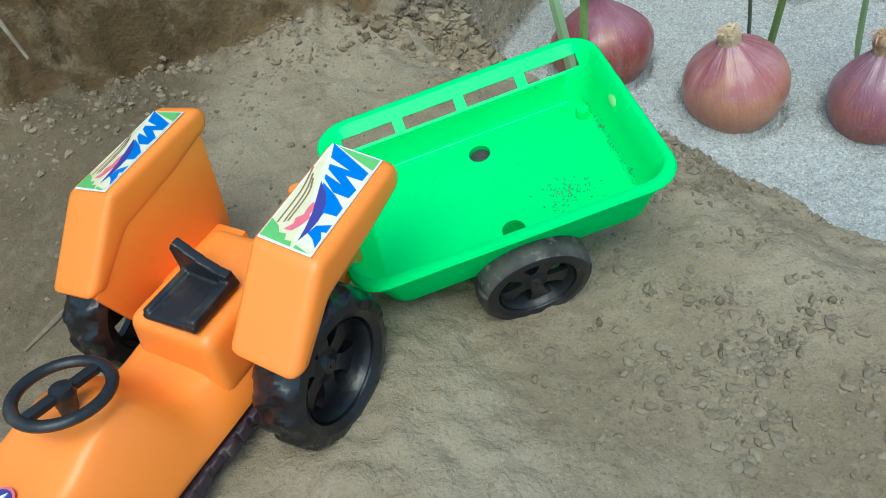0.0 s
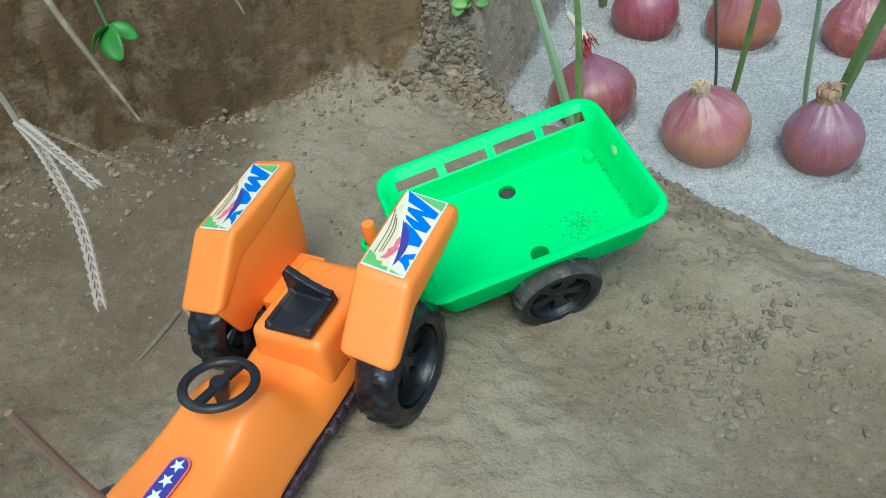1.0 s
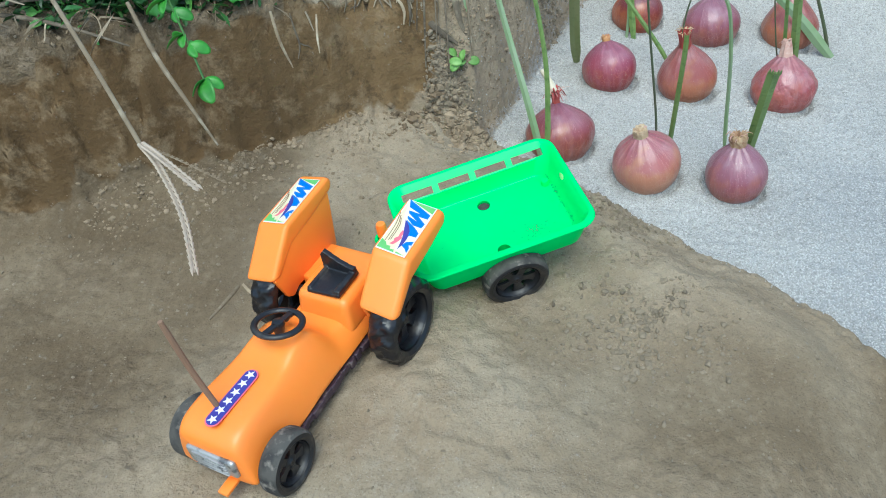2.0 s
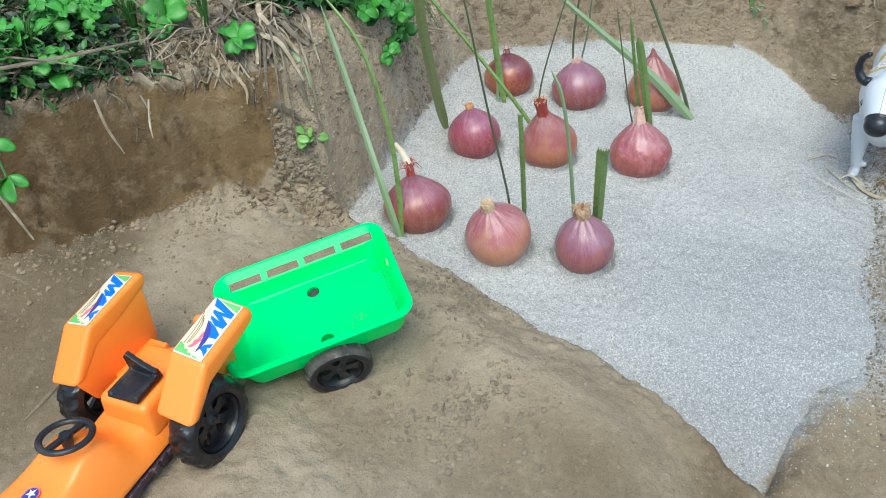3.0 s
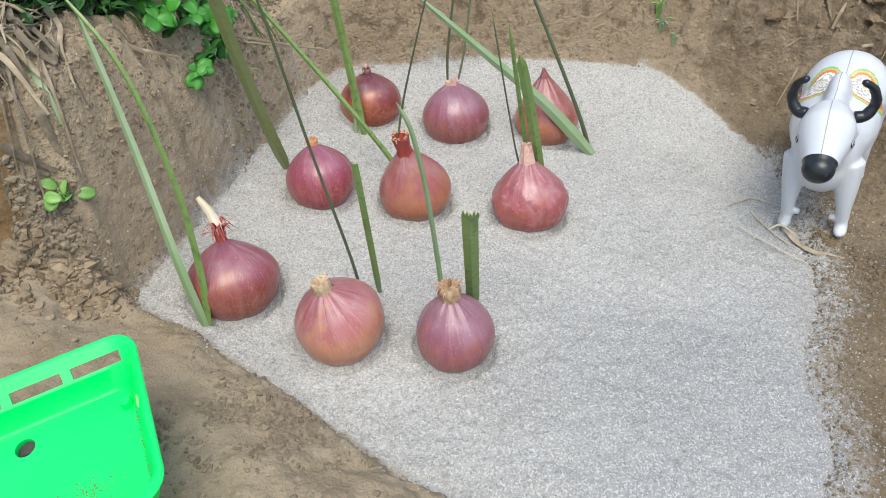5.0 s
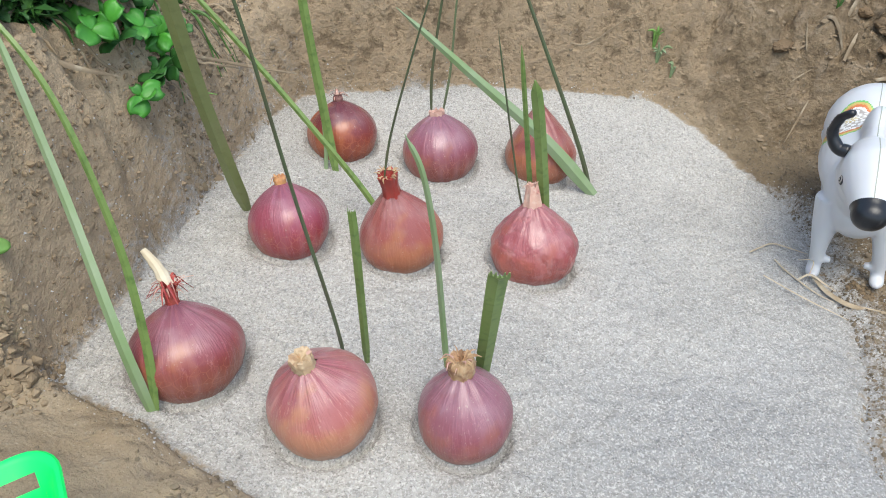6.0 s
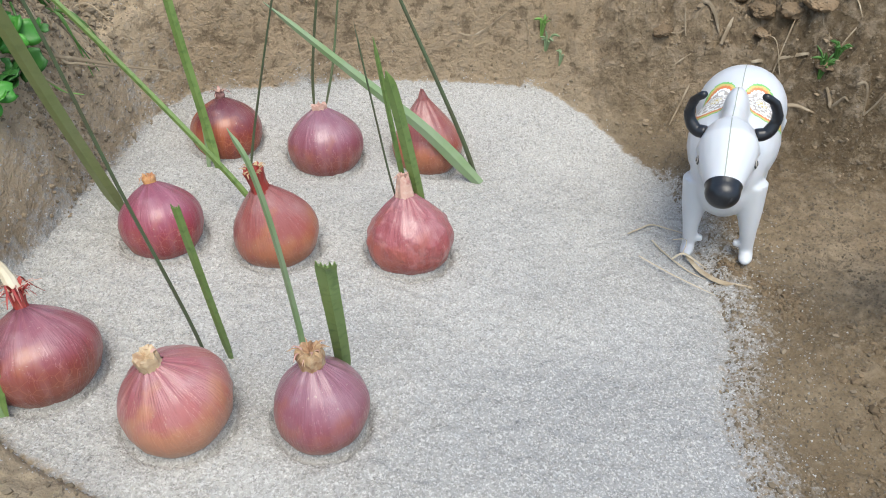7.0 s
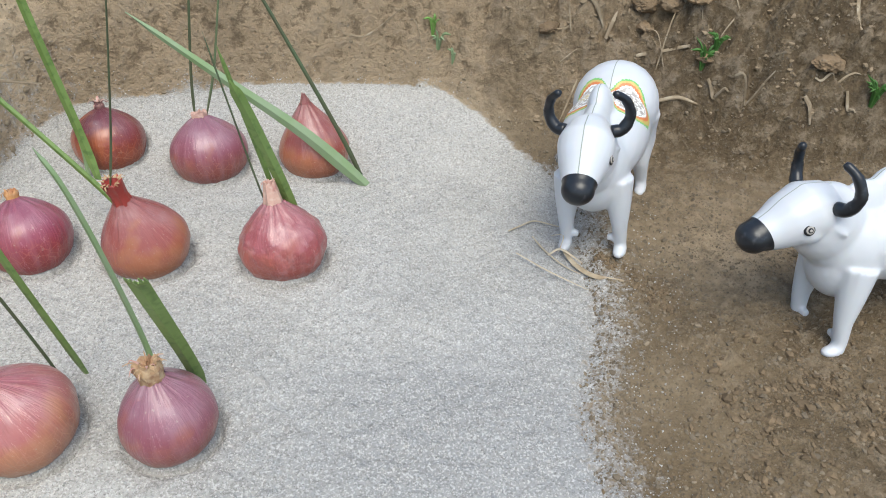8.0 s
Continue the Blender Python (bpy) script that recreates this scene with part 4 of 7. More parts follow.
def wheel(name, parent, at, radius, width, holes, tyre_mats, rim_mat, lugs=0, dish=0.36):
    """A wheel on a cross axle (y): one tyre with its lugs, and a rim with spokes inside it. tyre_mats: side, tread."""
    r, w = radius, width / 2
    prof = [(0.70, -0.82), (0.80, -1.0), (0.92, -0.93), (0.985, -0.70), (1.0, -0.45), (1.005, -0.2), (1.005, 0.0), (1.005, 0.2), (1.0, 0.45), (0.985, 0.70), (0.92, 0.93), (0.80, 1.0), (0.70, 0.82), (0.67, 0.5), (0.67, -0.5)]
    steps = 10 * lugs if lugs else 48
    rings = []
    for k in range(steps):
        a = 2 * math.pi * k / steps
        row = []
        for pr_, py in prof:
            rr = pr_
            if lugs and pr_ > 0.9:
                side = 0.5 if py > 0 else 0.0
                ph = (k / 10 + side + 0.55 * abs(py)) % 1.0
                rr += (0.045 if ph < 0.42 else 0.0) * (1 if pr_ > 0.95 else 0.6)
            row.append((r * rr * math.cos(a), w * py, r * rr * math.sin(a)))
        rings.append(row)
    bm = loft(rings + rings[:1], cap=False)
    bmesh.ops.remove_doubles(bm, verts=bm.verts, dist=1e-6)
    bmesh.ops.recalc_face_normals(bm, faces=bm.faces)
    for f in bm.faces:
        c = f.calc_center_median()
        f.material_index = 1 if math.hypot(c.x, c.z) > r * 0.945 else 0
    ob = part(name, bm, tyre_mats, parent)
    ob.matrix_local = at
    rim = bmesh.new()
    join(rim, turned([(r * 0.66, w * 0.75), (r * 0.70, w * 0.55), (r * 0.69, -w * 0.55), (r * 0.60, -w * 0.5), (r * 0.60, w * 0.45), (r * 0.66, w * 0.75)], 40, "y"))
    join(rim, turned([(0.0005, w * (dish + 0.2)), (r * 0.10, w * (dish + 0.2)), (r * 0.13, w * (dish + 0.1)), (r * 0.24, w * dish), (r * 0.24, w * (dish - 0.5)), (0.0005, w * (dish - 0.5))], 20, "y"))
    for k in range(holes):
        # spokes widen towards the rim, which leaves rounded triangular holes
        sp = loft([[(r * q, w * h, r * e * hw) for h, e in ((dish - 0.3, -1), (dish, -1), (dish, 1), (dish - 0.3, 1))] for q, hw in ((0.18, 0.11), (0.36, 0.11), (0.52, 0.17), (0.63, 0.30))])
        bmesh.ops.recalc_face_normals(sp, faces=sp.faces)
        bmesh.ops.transform(sp, matrix=Matrix.Rotation(2 * math.pi * (k + 0.3) / holes, 4, "Y"), verts=sp.verts)
        join(rim, sp)
    part("rim", rim, rim_mat, ob)
    return ob


U = Vector((0.8752, 0.4483, 0.1819)).normalized()
V_ = Vector((-0.4654, 0.8829, 0.0629)).normalized()
W_ = U.cross(V_)
V_ = W_.cross(U)
_frame = Matrix((U, V_, W_)).transposed().to_4x4()
trailer = thing("toy_trailer", Matrix.Translation((-0.1651, -0.3488, 0.1025)) @ _frame, "bright green plastic toy trailer with an open bed and window slots", "toy trailer")


def trailer_bed():
    """The bed: near and end walls flare out, the far wall has a slanted strip with four slots above an upright band."""
    X, Y = 0.0734, 0.0541

    def ring(ends, near, far, rad, z, zfar=None):
        x0, x1, y0, y1 = -X + ends, X - 0.0016 - ends, -Y + near, Y - far
        out = []
        for x, y in rounded(x1 - x0, y1 - y0, rad):
            x, yy = x + (x0 + x1) / 2, y + (y0 + y1) / 2
            k = min(1, max(0, (yy - (y0 + y1) / 2) / (y1 - y0) + 0.5))
            out.append((x, yy, z + ((zfar if zfar is not None else z) - z) * k))
        return out

    T = 0.0016
    rings = [ring(0.0136, 0.0102, 0.0202, 0.008, -0.0290), ring(0.0111, 0.0090, 0.0186, 0.010, -0.0290), ring(0.0098, 0.0080, 0.0172, 0.012, -0.0275),
             ring(0.0060, 0.0042, 0.0158, 0.013, -0.0130, -0.0145), ring(0.0018, 0.0020, 0.0022, 0.014, -0.0045, -0.0063), ring(0.0000, 0.0000, 0.0000, 0.015, -0.0040, -0.0058),
             ring(-0.0004, -0.0004, -0.0004, 0.015, -0.0028, -0.0046), ring(0.0004, 0.0004, 0.0004, 0.0145, -0.0016, -0.0036), ring(0.0020, 0.0020, 0.0020, 0.014, -0.0015, -0.0035),
             ring(0.0034, 0.0052, 0.0036, 0.013, -0.0026, -0.0046), ring(0.0078, 0.0082, 0.0152, 0.011, -0.0122, -0.0124), ring(0.0118, 0.0112, 0.0188, 0.010, -0.0250), ring(0.0136, 0.0126, 0.0206, 0.008, -0.0262)]
    rings[0], rings[-1] = [(x, y, -0.0290) for x, y, z in rings[0]], [(x, y, -0.0264) for x, y, z in rings[-1]]
    bed = loft(rings)
    cut = bmesh.new()
    for k in range(4):
        x = -0.0482 + 0.0322 * k
        slot = box(x - 0.0134, x + 0.0134, 0.0390, 0.0474, -0.030, 0.010)
        for v in slot.verts:
            v.co.y -= 0.85 * (v.co.z + 0.0100)
        join(cut, slot)
    for y in (0.0218, -0.0300):
        h = turned([(0.0001, -0.05), (0.0054, -0.05), (0.0054, -0.012), (0.0001, -0.012)], 28)
        bmesh.ops.translate(h, verts=h.verts, vec=(0.0006, y, 0))
        join(cut, h)
    bmesh.ops.recalc_face_normals(cut, faces=cut.faces)
    cm = bpy.data.meshes.new("scrap_cut")
    cut.to_mesh(cm)
    cut.free()
    co = new("scrap_cut", cm)
    me = shaped(bed, [("BOOLEAN", co)])
    bpy.data.objects.remove(co)
    return me


part("bed", trailer_bed(), GREEN, trailer)
for y in (0.0218, -0.0300):
    _bm = turned([(0.0055, 0.0), (0.0070, 0.0), (0.0070, -0.010), (0.0055, -0.010), (0.0055, 0.0)], 28)
    bmesh.ops.translate(_bm, verts=_bm.verts, vec=(0.0006, y, -0.0272))
    part("boss", _bm, GREEN, trailer)
_bm = turned([(0.0001, 0.0042), (0.0028, 0.0042), (0.0034, 0.0032), (0.0036, 0), (0.0001, 0)], 16)
bmesh.ops.translate(_bm, verts=_bm.verts, vec=(0.0555, 0.0222, -0.0264))
part("stud", _bm, GREEN, trailer)
_bm = bmesh.new()
bmesh.ops.create_icosphere(_bm, subdivisions=2, radius=0.0052)
for v in _bm.verts:
    v.co = Vector((v.co.x * 0.35, v.co.y * (1 + 0.25 * math.sin(900 * v.co.z)), v.co.z * 1.1 + 0.0006 * math.sin(1500 * v.co.y))) + Vector((0.0660, 0.0085, -0.0125))
part("moulding_blob", _bm, plain("pale_green", (0.35, 0.70, 0.22)), trailer, "pale green moulding blob on the end wall")
part("axle", tube([(0.0010, -0.05, -0.0385), (0.0010, 0.04, -0.0440)], 0.003, 10), BLACK, trailer)
part("axle_block", box(-0.006, 0.009, -0.012, 0.012, -0.0400, -0.0287, 0.001), GREEN, trailer)
part("tongue", box(-0.094, -0.058, -0.006, 0.006, -0.0322, -0.0289, 0.001), GREEN, trailer)
for y, flip in ((-0.0490, Matrix.Rotation(math.pi, 4, "Z")), (0.0270, Matrix.Identity(4))):
    wheel("wheel", trailer, Matrix.Translation((0.0012, y, -0.0385 if y < 0 else -0.0560)) @ flip @ Matrix.Rotation(radians(-4), 4, "X"), 0.0264, 0.0165, 5, (BLACK, DUSTY), BLACK)


def dust_line(count, seed):
    """Fine brown dirt gathered along the end wall and in the middle of the bed."""
    r = np.random.default_rng(seed)
    bm = bmesh.new()
    for k in range(count):
        if k % 3:
            x, y, z = 0.0602 + r.normal() * 0.0009, r.uniform(-0.030, 0.030), -0.0260 + abs(r.normal()) * 0.0012
            x += (z + 0.0260) * 0.35
        else:
            x, y, z = 0.030 + r.normal() * 0.006, -0.020 + r.normal() * 0.005, -0.0262
        q = bmesh.ops.create_cone(bm, cap_ends=True, segments=4, radius1=r.uniform(0.00022, 0.0006), radius2=0.0001, depth=0.0005)
        bmesh.ops.translate(bm, verts=q["verts"], vec=(x, y, z))
    return bm


tagged(part("bed_dust", dust_line(300, 5), STICK), "fine brown dirt lying in the green trailer bed", "dirt", kind="stuff").matrix_world = trailer.matrix_world

# ---- toy tractor ----
A_ = Vector((-0.2590, -0.9658, 0.0063)).normalized()
S_ = Vector((0.9595, -0.2566, 0.1164)).normalized()
H_ = A_.cross(S_).normalized()
S_ = H_.cross(A_)
TRACTOR = Matrix.Translation((-0.2532, -0.4404, 0.0426)) @ Matrix((A_, S_, H_)).transposed().to_4x4()
tractor = thing("toy_tractor", TRACTOR, "orange plastic toy tractor with black seat and steering wheel", "toy tractor")


def tractor_body():
    rings = []
    # along, half width of the top, height of the top, half width below, height below
    rows = ((-0.042, 0.016, 0.036, 0.025, 0.020), (-0.036, 0.0215, 0.042, 0.028, 0.020), (-0.020, 0.0235, 0.043, 0.029, 0.020), (0.024, 0.0235, 0.043, 0.030, 0.020), (0.034, 0.0230, 0.0425, 0.030, 0.020),
            (0.045, 0.0215, 0.0420, 0.030, 0.020), (0.052, 0.0200, 0.050, 0.030, 0.020), (0.058, 0.0190, 0.059, 0.030, 0.020), (0.066, 0.0180, 0.0635, 0.030, 0.020), (0.080, 0.0185, 0.061, 0.030, 0.020), (0.090, 0.0200, 0.0560, 0.030, 0.019),
            (0.105, 0.0210, 0.0555, 0.030, 0.018), (0.125, 0.0220, 0.0565, 0.0295, 0.017), (0.142, 0.0225, 0.0555, 0.029, 0.016), (0.150, 0.0215, 0.051, 0.028, 0.015), (0.154, 0.0195, 0.044, 0.0265, 0.015))
    for a, wt, ht, wb, hb in rows:
        half = [(0, ht), (wt * 0.6, ht), (wt * 0.86, ht - 0.0012), (wt, ht - 0.005), (wt + (wb - wt) * 0.55, ht - (ht - hb) * 0.45), (wb, hb + 0.004), (wb, hb)]
        mid = -0.0028 * min(1, max(0, (a - 0.055) / 0.04))
        rings.append([(a, s, h) for s, h in half] + [(a, 2 * mid - s, h) for s, h in half[:0:-1]])
    return shaped(loft(rings), [("SUBSURF", 2)])


part("body", tractor_body(), ORANGE, tractor)
_bm = box(-0.024, 0.0305, -0.0170, 0.0250, 0.030, 0.0595, 0.0065, 5)
for v in _bm.verts:
    # the block widens a little downwards and its front leans back
    k = (0.0605 - v.co.z) / 0.03
    v.co.y += (v.co.y - 0.0048) * 0.10 * k
    v.co.x += 0.004 * k * (v.co.x > 0.02)
part("seat_block", _bm, ORANGE, tractor)
part("chassis", box(-0.030, 0.140, -0.0265, 0.0265, 0.008, 0.0205, 0.003), CHASSIS, tractor, "dark purplish brown underside with ragged edge")
_bm = bmesh.new()
for k in range(40):
    a = -0.02 + 0.15 * k / 39
    join(_bm, box(a - 0.003, a + 0.003, 0.0262, 0.0300 + rng.uniform(0, 0.002), 0.0150 + rng.uniform(-0.002, 0.001), 0.0205, 0.0006, 1))
part("moulding_flash", _bm, CHASSIS, tractor)


FENDER_FALL = 0.17


def fender(side):
    outline = [(0.0, 0.0885), (-0.0515, 0.0925), (-0.0560, 0.0880), (-0.0530, 0.0805), (-0.030, 0.0760), (0.0, 0.0720), (0.0215, 0.0560), (0.0305, 0.0590)]
    y0, y1 = (0.0345, 0.0635) if side > 0 else (-0.0650, -0.0365)
    if side < 0:
        outline = [(x - 0.004 * (x < -0.04), z + 0.0015 * (z > 0.08)) for x, z in outline]
    top = prism(outline, y0, y1, 0.0045, 5)
    for v in top.verts:
        # the top falls a little towards the outside
        v.co.z -= FENDER_FALL * (abs(v.co.y) - 0.037)
    edge = 0.0350 if side > 0 else 0.0372
    inner = prism([(-0.0525, 0.086), (-0.046, 0.034), (0.006, 0.036), (0.014, 0.032), (0.020, 0.036), (0.0272, 0.0570), (0.0250, 0.0630), (-0.0015, 0.0850)], edge * side, (edge + 0.0038) * side, 0.0012, 2)
    join(top, inner)
    web = box(-0.040, 0.0, min(0.02 * side, 0.038 * side), max(0.02 * side, 0.038 * side), 0.030, 0.040, 0.002)
    join(top, web)
    ob = part("fender", top, ORANGE, tractor)
    return ob


def flat(points, mat, name, parent, thick=0.0004, label=""):
    """A thin plate with that outline (x, y), z from 0 up."""
    bm = bmesh.new()
    a = [bm.verts.new((x, y, 0)) for x, y in points]
    f = bm.faces.new(a)
    r = bmesh.ops.extrude_face_region(bm, geom=[f])
    bmesh.ops.translate(bm, verts=[v for v in r["geom"] if isinstance(v, bmesh.types.BMVert)], vec=(0, 0, thick))
    return part(name, bm, mat, parent, label, smooth=False)


def fender_sticker(fend, side):
    """The sticker on the fender's top: x runs along its length to the rear, y across."""
    x = Vector((-0.0515, 0, 0.0040)).normalized()
    y = Vector((0, -1, FENDER_FALL * side)).normalized()
    z = x.cross(y)
    if z.z < 0:
        y, z = -y, -z
    yc = 0.0483 if side > 0 else -0.0503
    m = Matrix((x, y, z)).transposed().to_4x4()
    m = Matrix.Translation(Vector((-0.0262, yc, (0.0905 if side > 0 else 0.0918) - FENDER_FALL * (abs(yc) - 0.037))) + z * 0.0004) @ m
    base = flat([(-0.0225, -0.0105), (0.0225, -0.0105), (0.0225, 0.0105), (-0.0225, 0.0105)], PAPER_WHITE, "sticker", fend, 0.0003, "cream sticker with blue lettering")
    base.matrix_local = m @ Matrix.Diagonal((1.11, 1.06, 1, 1)) if side > 0 else m @ Matrix.Diagonal((1.11, 0.98, 1, 1))

    def patch(name, points, mat, level):
        """A printed patch; points run from the rear end (0) to the front (1) and from the inner edge (0) to the outer (1)."""
        ob = flat([(0.0225 - 0.045 * u, 0.0105 - 0.021 * v) for u, v in points][::-1], mat, name, base, 0.0001)
        ob.matrix_local = Matrix.Translation((0, 0, 0.0003 + 0.0001 * level))

    patch("cream_field", [(0.10, 0.03), (0.02, 0.10), (0.10, 0.80), (0.16, 0.97), (0.98, 0.97), (0.98, 0.03)], PAPER, 0)
    patch("white_field", [(0.0, 0.0), (0.13, 0.985), (0.46, 0.985), (0.64, 0.99), (0.95, 0.995), (0.96, 0.80), (0.93, 0.58), (0.62, 0.42), (0.36, 0.22), (0.16, 0.10)], PAPER_PALE, 1)
    patch("green_corner", [(0.82, 0.02), (0.98, 0.02), (0.985, 0.60), (0.94, 0.56), (0.95, 0.44), (0.90, 0.40), (0.91, 0.28), (0.86, 0.20)], INK_GREEN, 2)
    patch("green_corner", [(0.015, 0.16), (0.015, 0.97), (0.13, 0.97), (0.10, 0.72)], INK_GREEN, 2)
    patch("green_corner", [(0.955, 0.66), (0.985, 0.66), (0.985, 0.93)], INK_GREEN, 2)
    for a, b, c in ((0.04, 0.02, 0.15), (0.10, 0.10, 0.24), (0.14, 0.16, 0.29)):
        cp = curve_points([(0.23 + a, b, 0), (0.52, b + 0.11, 0), (0.85 - 0.4 * a, c, 0)], 6)
        patch("stripe", [(p.x, p.y) for p in cp] + [(p.x + 0.008, p.y - 0.022) for p in cp[::-1]], STICK, 2)
    patch("red_mark", [(0.57, 0.44), (0.60, 0.55), (0.68, 0.52), (0.71, 0.57), (0.78, 0.53), (0.86, 0.44), (0.87, 0.31), (0.80, 0.39), (0.75, 0.36), (0.70, 0.44), (0.64, 0.42)], INK_RED, 2)
    patch("lettering", [(0.0, 0.04), (0.165, 0.94), (0.25, 0.93), (0.255, 0.62), (0.345, 0.945), (0.437, 0.92), (0.435, 0.62), (0.345, 0.33), (0.30, 0.29), (0.345, 0.66), (0.25, 0.27), (0.20, 0.23), (0.20, 0.62), (0.14, 0.17)], INK_BLUE, 2)
    patch("lettering", [(0.38, 0.36), (0.455, 0.70), (0.535, 0.945), (0.62, 0.945), (0.628, 0.72), (0.70, 0.71), (0.55, 0.50)], INK_BLUE, 2)
    patch("lettering", [(0.70, 0.97), (0.775, 0.975), (0.785, 0.89), (0.835, 0.96), (0.925, 0.97), (0.865, 0.84), (0.832, 0.70), (0.75, 0.75)], INK_BLUE, 2)
    patch("swoosh", [(0.376, 0.31), (0.46, 0.52), (0.56, 0.66), (0.70, 0.725), (0.82, 0.71), (0.92, 0.65), (0.80, 0.615), (0.66, 0.545), (0.52, 0.43)], INK_NAVY, 3)


for side in (-1, 1):
    f = fender(side)
    fender_sticker(f, side)

# seat
_seat = bmesh.new()
join(_seat, box(0.0005, 0.0275, -0.0140, 0.0140, 0.0572, 0.0602, 0.0010))
join(_seat, box(0.0015, 0.0265, 0.0085, 0.0140, 0.0590, 0.0625, 0.0012))
join(_seat, box(0.0015, 0.0265, -0.0140, -0.0105, 0.0590, 0.0620, 0.0012))
join(_seat, loft([[(0.0065 - 0.20 * h + d, q, 0.0590 + h * u) for d, u in ((-0.0048, 0), (0.0, 0), (0.0, 1), (-0.0042, 1))]
                  for q, h in ((-0.0150, 0.0135), (-0.0125, 0.0165), (-0.0080, 0.0140), (0.0, 0.0100), (0.0070, 0.0072), (0.0130, 0.0060))]))
for v in _seat.verts:
    v.co = Vector((v.co.x + 0.001, v.co.y + 0.0058, v.co.z + 0.0026 + 0.08 * v.co.y))
part("seat", shaped(_seat, [("REMESH", 0.0006), ("SMOOTH", 0.5, 3)]), BLACK, tractor, "black plastic bucket seat with a pointed back")

# steering wheel
_tilt = Matrix.Translation((0.069, 0, 0.0705)) @ Matrix.Rotation(radians(-14), 4, "Y")
sw = bmesh.new()
ring = [[(0.0158 * math.cos(t) + 0.0023 * math.cos(p) * math.cos(t), 0.0158 * math.sin(t) + 0.0023 * math.cos(p) * math.sin(t), 0.0020 * math.sin(p)) for p in [2 * math.pi * j / 10 for j in range(10)]] for t in [2 * math.pi * i / 36 for i in range(37)]]
join(sw, loft(ring, cap=False))
bmesh.ops.remove_doubles(sw, verts=sw.verts, dist=1e-6)
swo = part("steering_wheel", sw, BLACK, tractor)
swo.matrix_local = _tilt
sp = bmesh.new()
join(sp, box(-0.016, 0.016, -0.0022, 0.0022, -0.0014, 0.0012, 0.0006))
join(sp, turned([(0.0001, 0.0028), (0.0038, 0.0022), (0.0046, 0.0), (0.004, -0.002), (0.0028, -0.010), (0.0001, -0.010)], 18))
part("spoke", sp, BLACK, swo)

# nose: grille, lamps, tow eye
_bm = bmesh.new()
join(_bm, box(0.1515, 0.1560, -0.019, 0.019, 0.026, 0.0415, 0.0025, 3))
for k in range(5):
    join(_bm, box(0.1550, 0.1572, -0.013, 0.013, 0.0275 + 0.0028 * k, 0.0288 + 0.0028 * k, 0.0004, 1))
part("grille", _bm, CHROME, tractor, "scuffed silver grille")
part("tow_eye", box(0.150, 0.1640, 0.004, 0.012, 0.0135, 0.0165, 0.0012), ORANGE, tractor)

# star sticker on the bonnet
_st = flat([(0.024 * math.cos(t) * 0.0 + x, y) for x, y, t in [(0.0235 * (1 if -90 <= d <= 90 else -1) + 0.0055 * math.cos(radians(d)) - (0.0055 if -90 <= d <= 90 else -0.0055), 0.0055 * math.sin(radians(d)), d) for d in list(range(-90, 91, 20)) + list(range(91, 270, 20))]],
           INK_RED, "star_sticker", tractor, 0.0003, "navy sticker with a red border and a row of white stars")
_st.matrix_local = Matrix.Translation((0.1225, -0.001, 0.0572)) @ Matrix.Rotation(radians(-1.0), 4, "Y")
_nv = flat([((0.0225 * (1 if -90 <= d <= 90 else -1) + 0.0046 * math.cos(radians(d)) - (0.0046 if -90 <= d <= 90 else -0.0046)), 0.0046 * math.sin(radians(d))) for d in list(range(-90, 91, 20)) + list(range(91, 270, 20))],
           INK_NAVY, "navy_field", _st)
_nv.matrix_local = Matrix.Translation((0, 0, 0.0003))
for k in range(6):
    s = flat([(-0.0185 + 0.0074 * k + (0.0034 if j % 2 == 0 else 0.0014) * math.cos(math.pi * j / 5 + 0.3), (0.0034 if j % 2 == 0 else 0.0014) * math.sin(math.pi * j / 5 + 0.3)) for j in range(10)], PAPER_WHITE, "star", _nv)
    s.matrix_local = Matrix.Translation((0, 0, 0.0004))

for side in (-1, 1):
    flip = Matrix.Rotation(math.pi, 4, "Z") if side < 0 else Matrix.Identity(4)
    w = wheel("rear_wheel", tractor, Matrix.Translation((0.006, side * 0.0515, 0.0305)) @ flip, 0.0310, 0.022, 6, (TYRE, TYRE), TYRE, lugs=15, dish=0.1)
    w = wheel("front_wheel", tractor, Matrix.Translation((0.131, side * 0.0365, 0.0215)) @ flip, 0.0215, 0.0145, 5, (BLACK, DUSTY), BLACK)
part("rear_axle", tube([(0.006, -0.045, 0.0305), (0.006, 0.045, 0.0305)], 0.004, 10), BLACK, tractor)
part("front_axle", tube([(0.131, -0.034, 0.0215), (0.131, 0.034, 0.0215)], 0.003, 10), BLACK, tractor)
part("hitch_plate", box(-0.066, -0.038, -0.008, 0.008, 0.0225, 0.0255, 0.001), ORANGE, tractor)
_bm = turned([(0.0001, 0.030), (0.0035, 0.030), (0.0042, 0.028), (0.0040, 0.018), (0.0030, 0.017), (0.0030, 0.0), (0.0001, 0.0)], 14)
bmesh.ops.translate(_bm, verts=_bm.verts, vec=(-0.058, 0.001, 0.0255))
part("hitch_pin", _bm, ORANGE, tractor)
_bm = turned([(0.0046, 0.0), (0.0068, 0.0), (0.0074, 0.0016), (0.0068, 0.0034), (0.0046, 0.0034), (0.0046, 0.0)], 20)
part("hitch_ring", _bm, GREEN, trailer).matrix_local = trailer.matrix_world.inverted() @ TRACTOR @ Matrix.Translation((-0.058, 0.001, 0.0385))

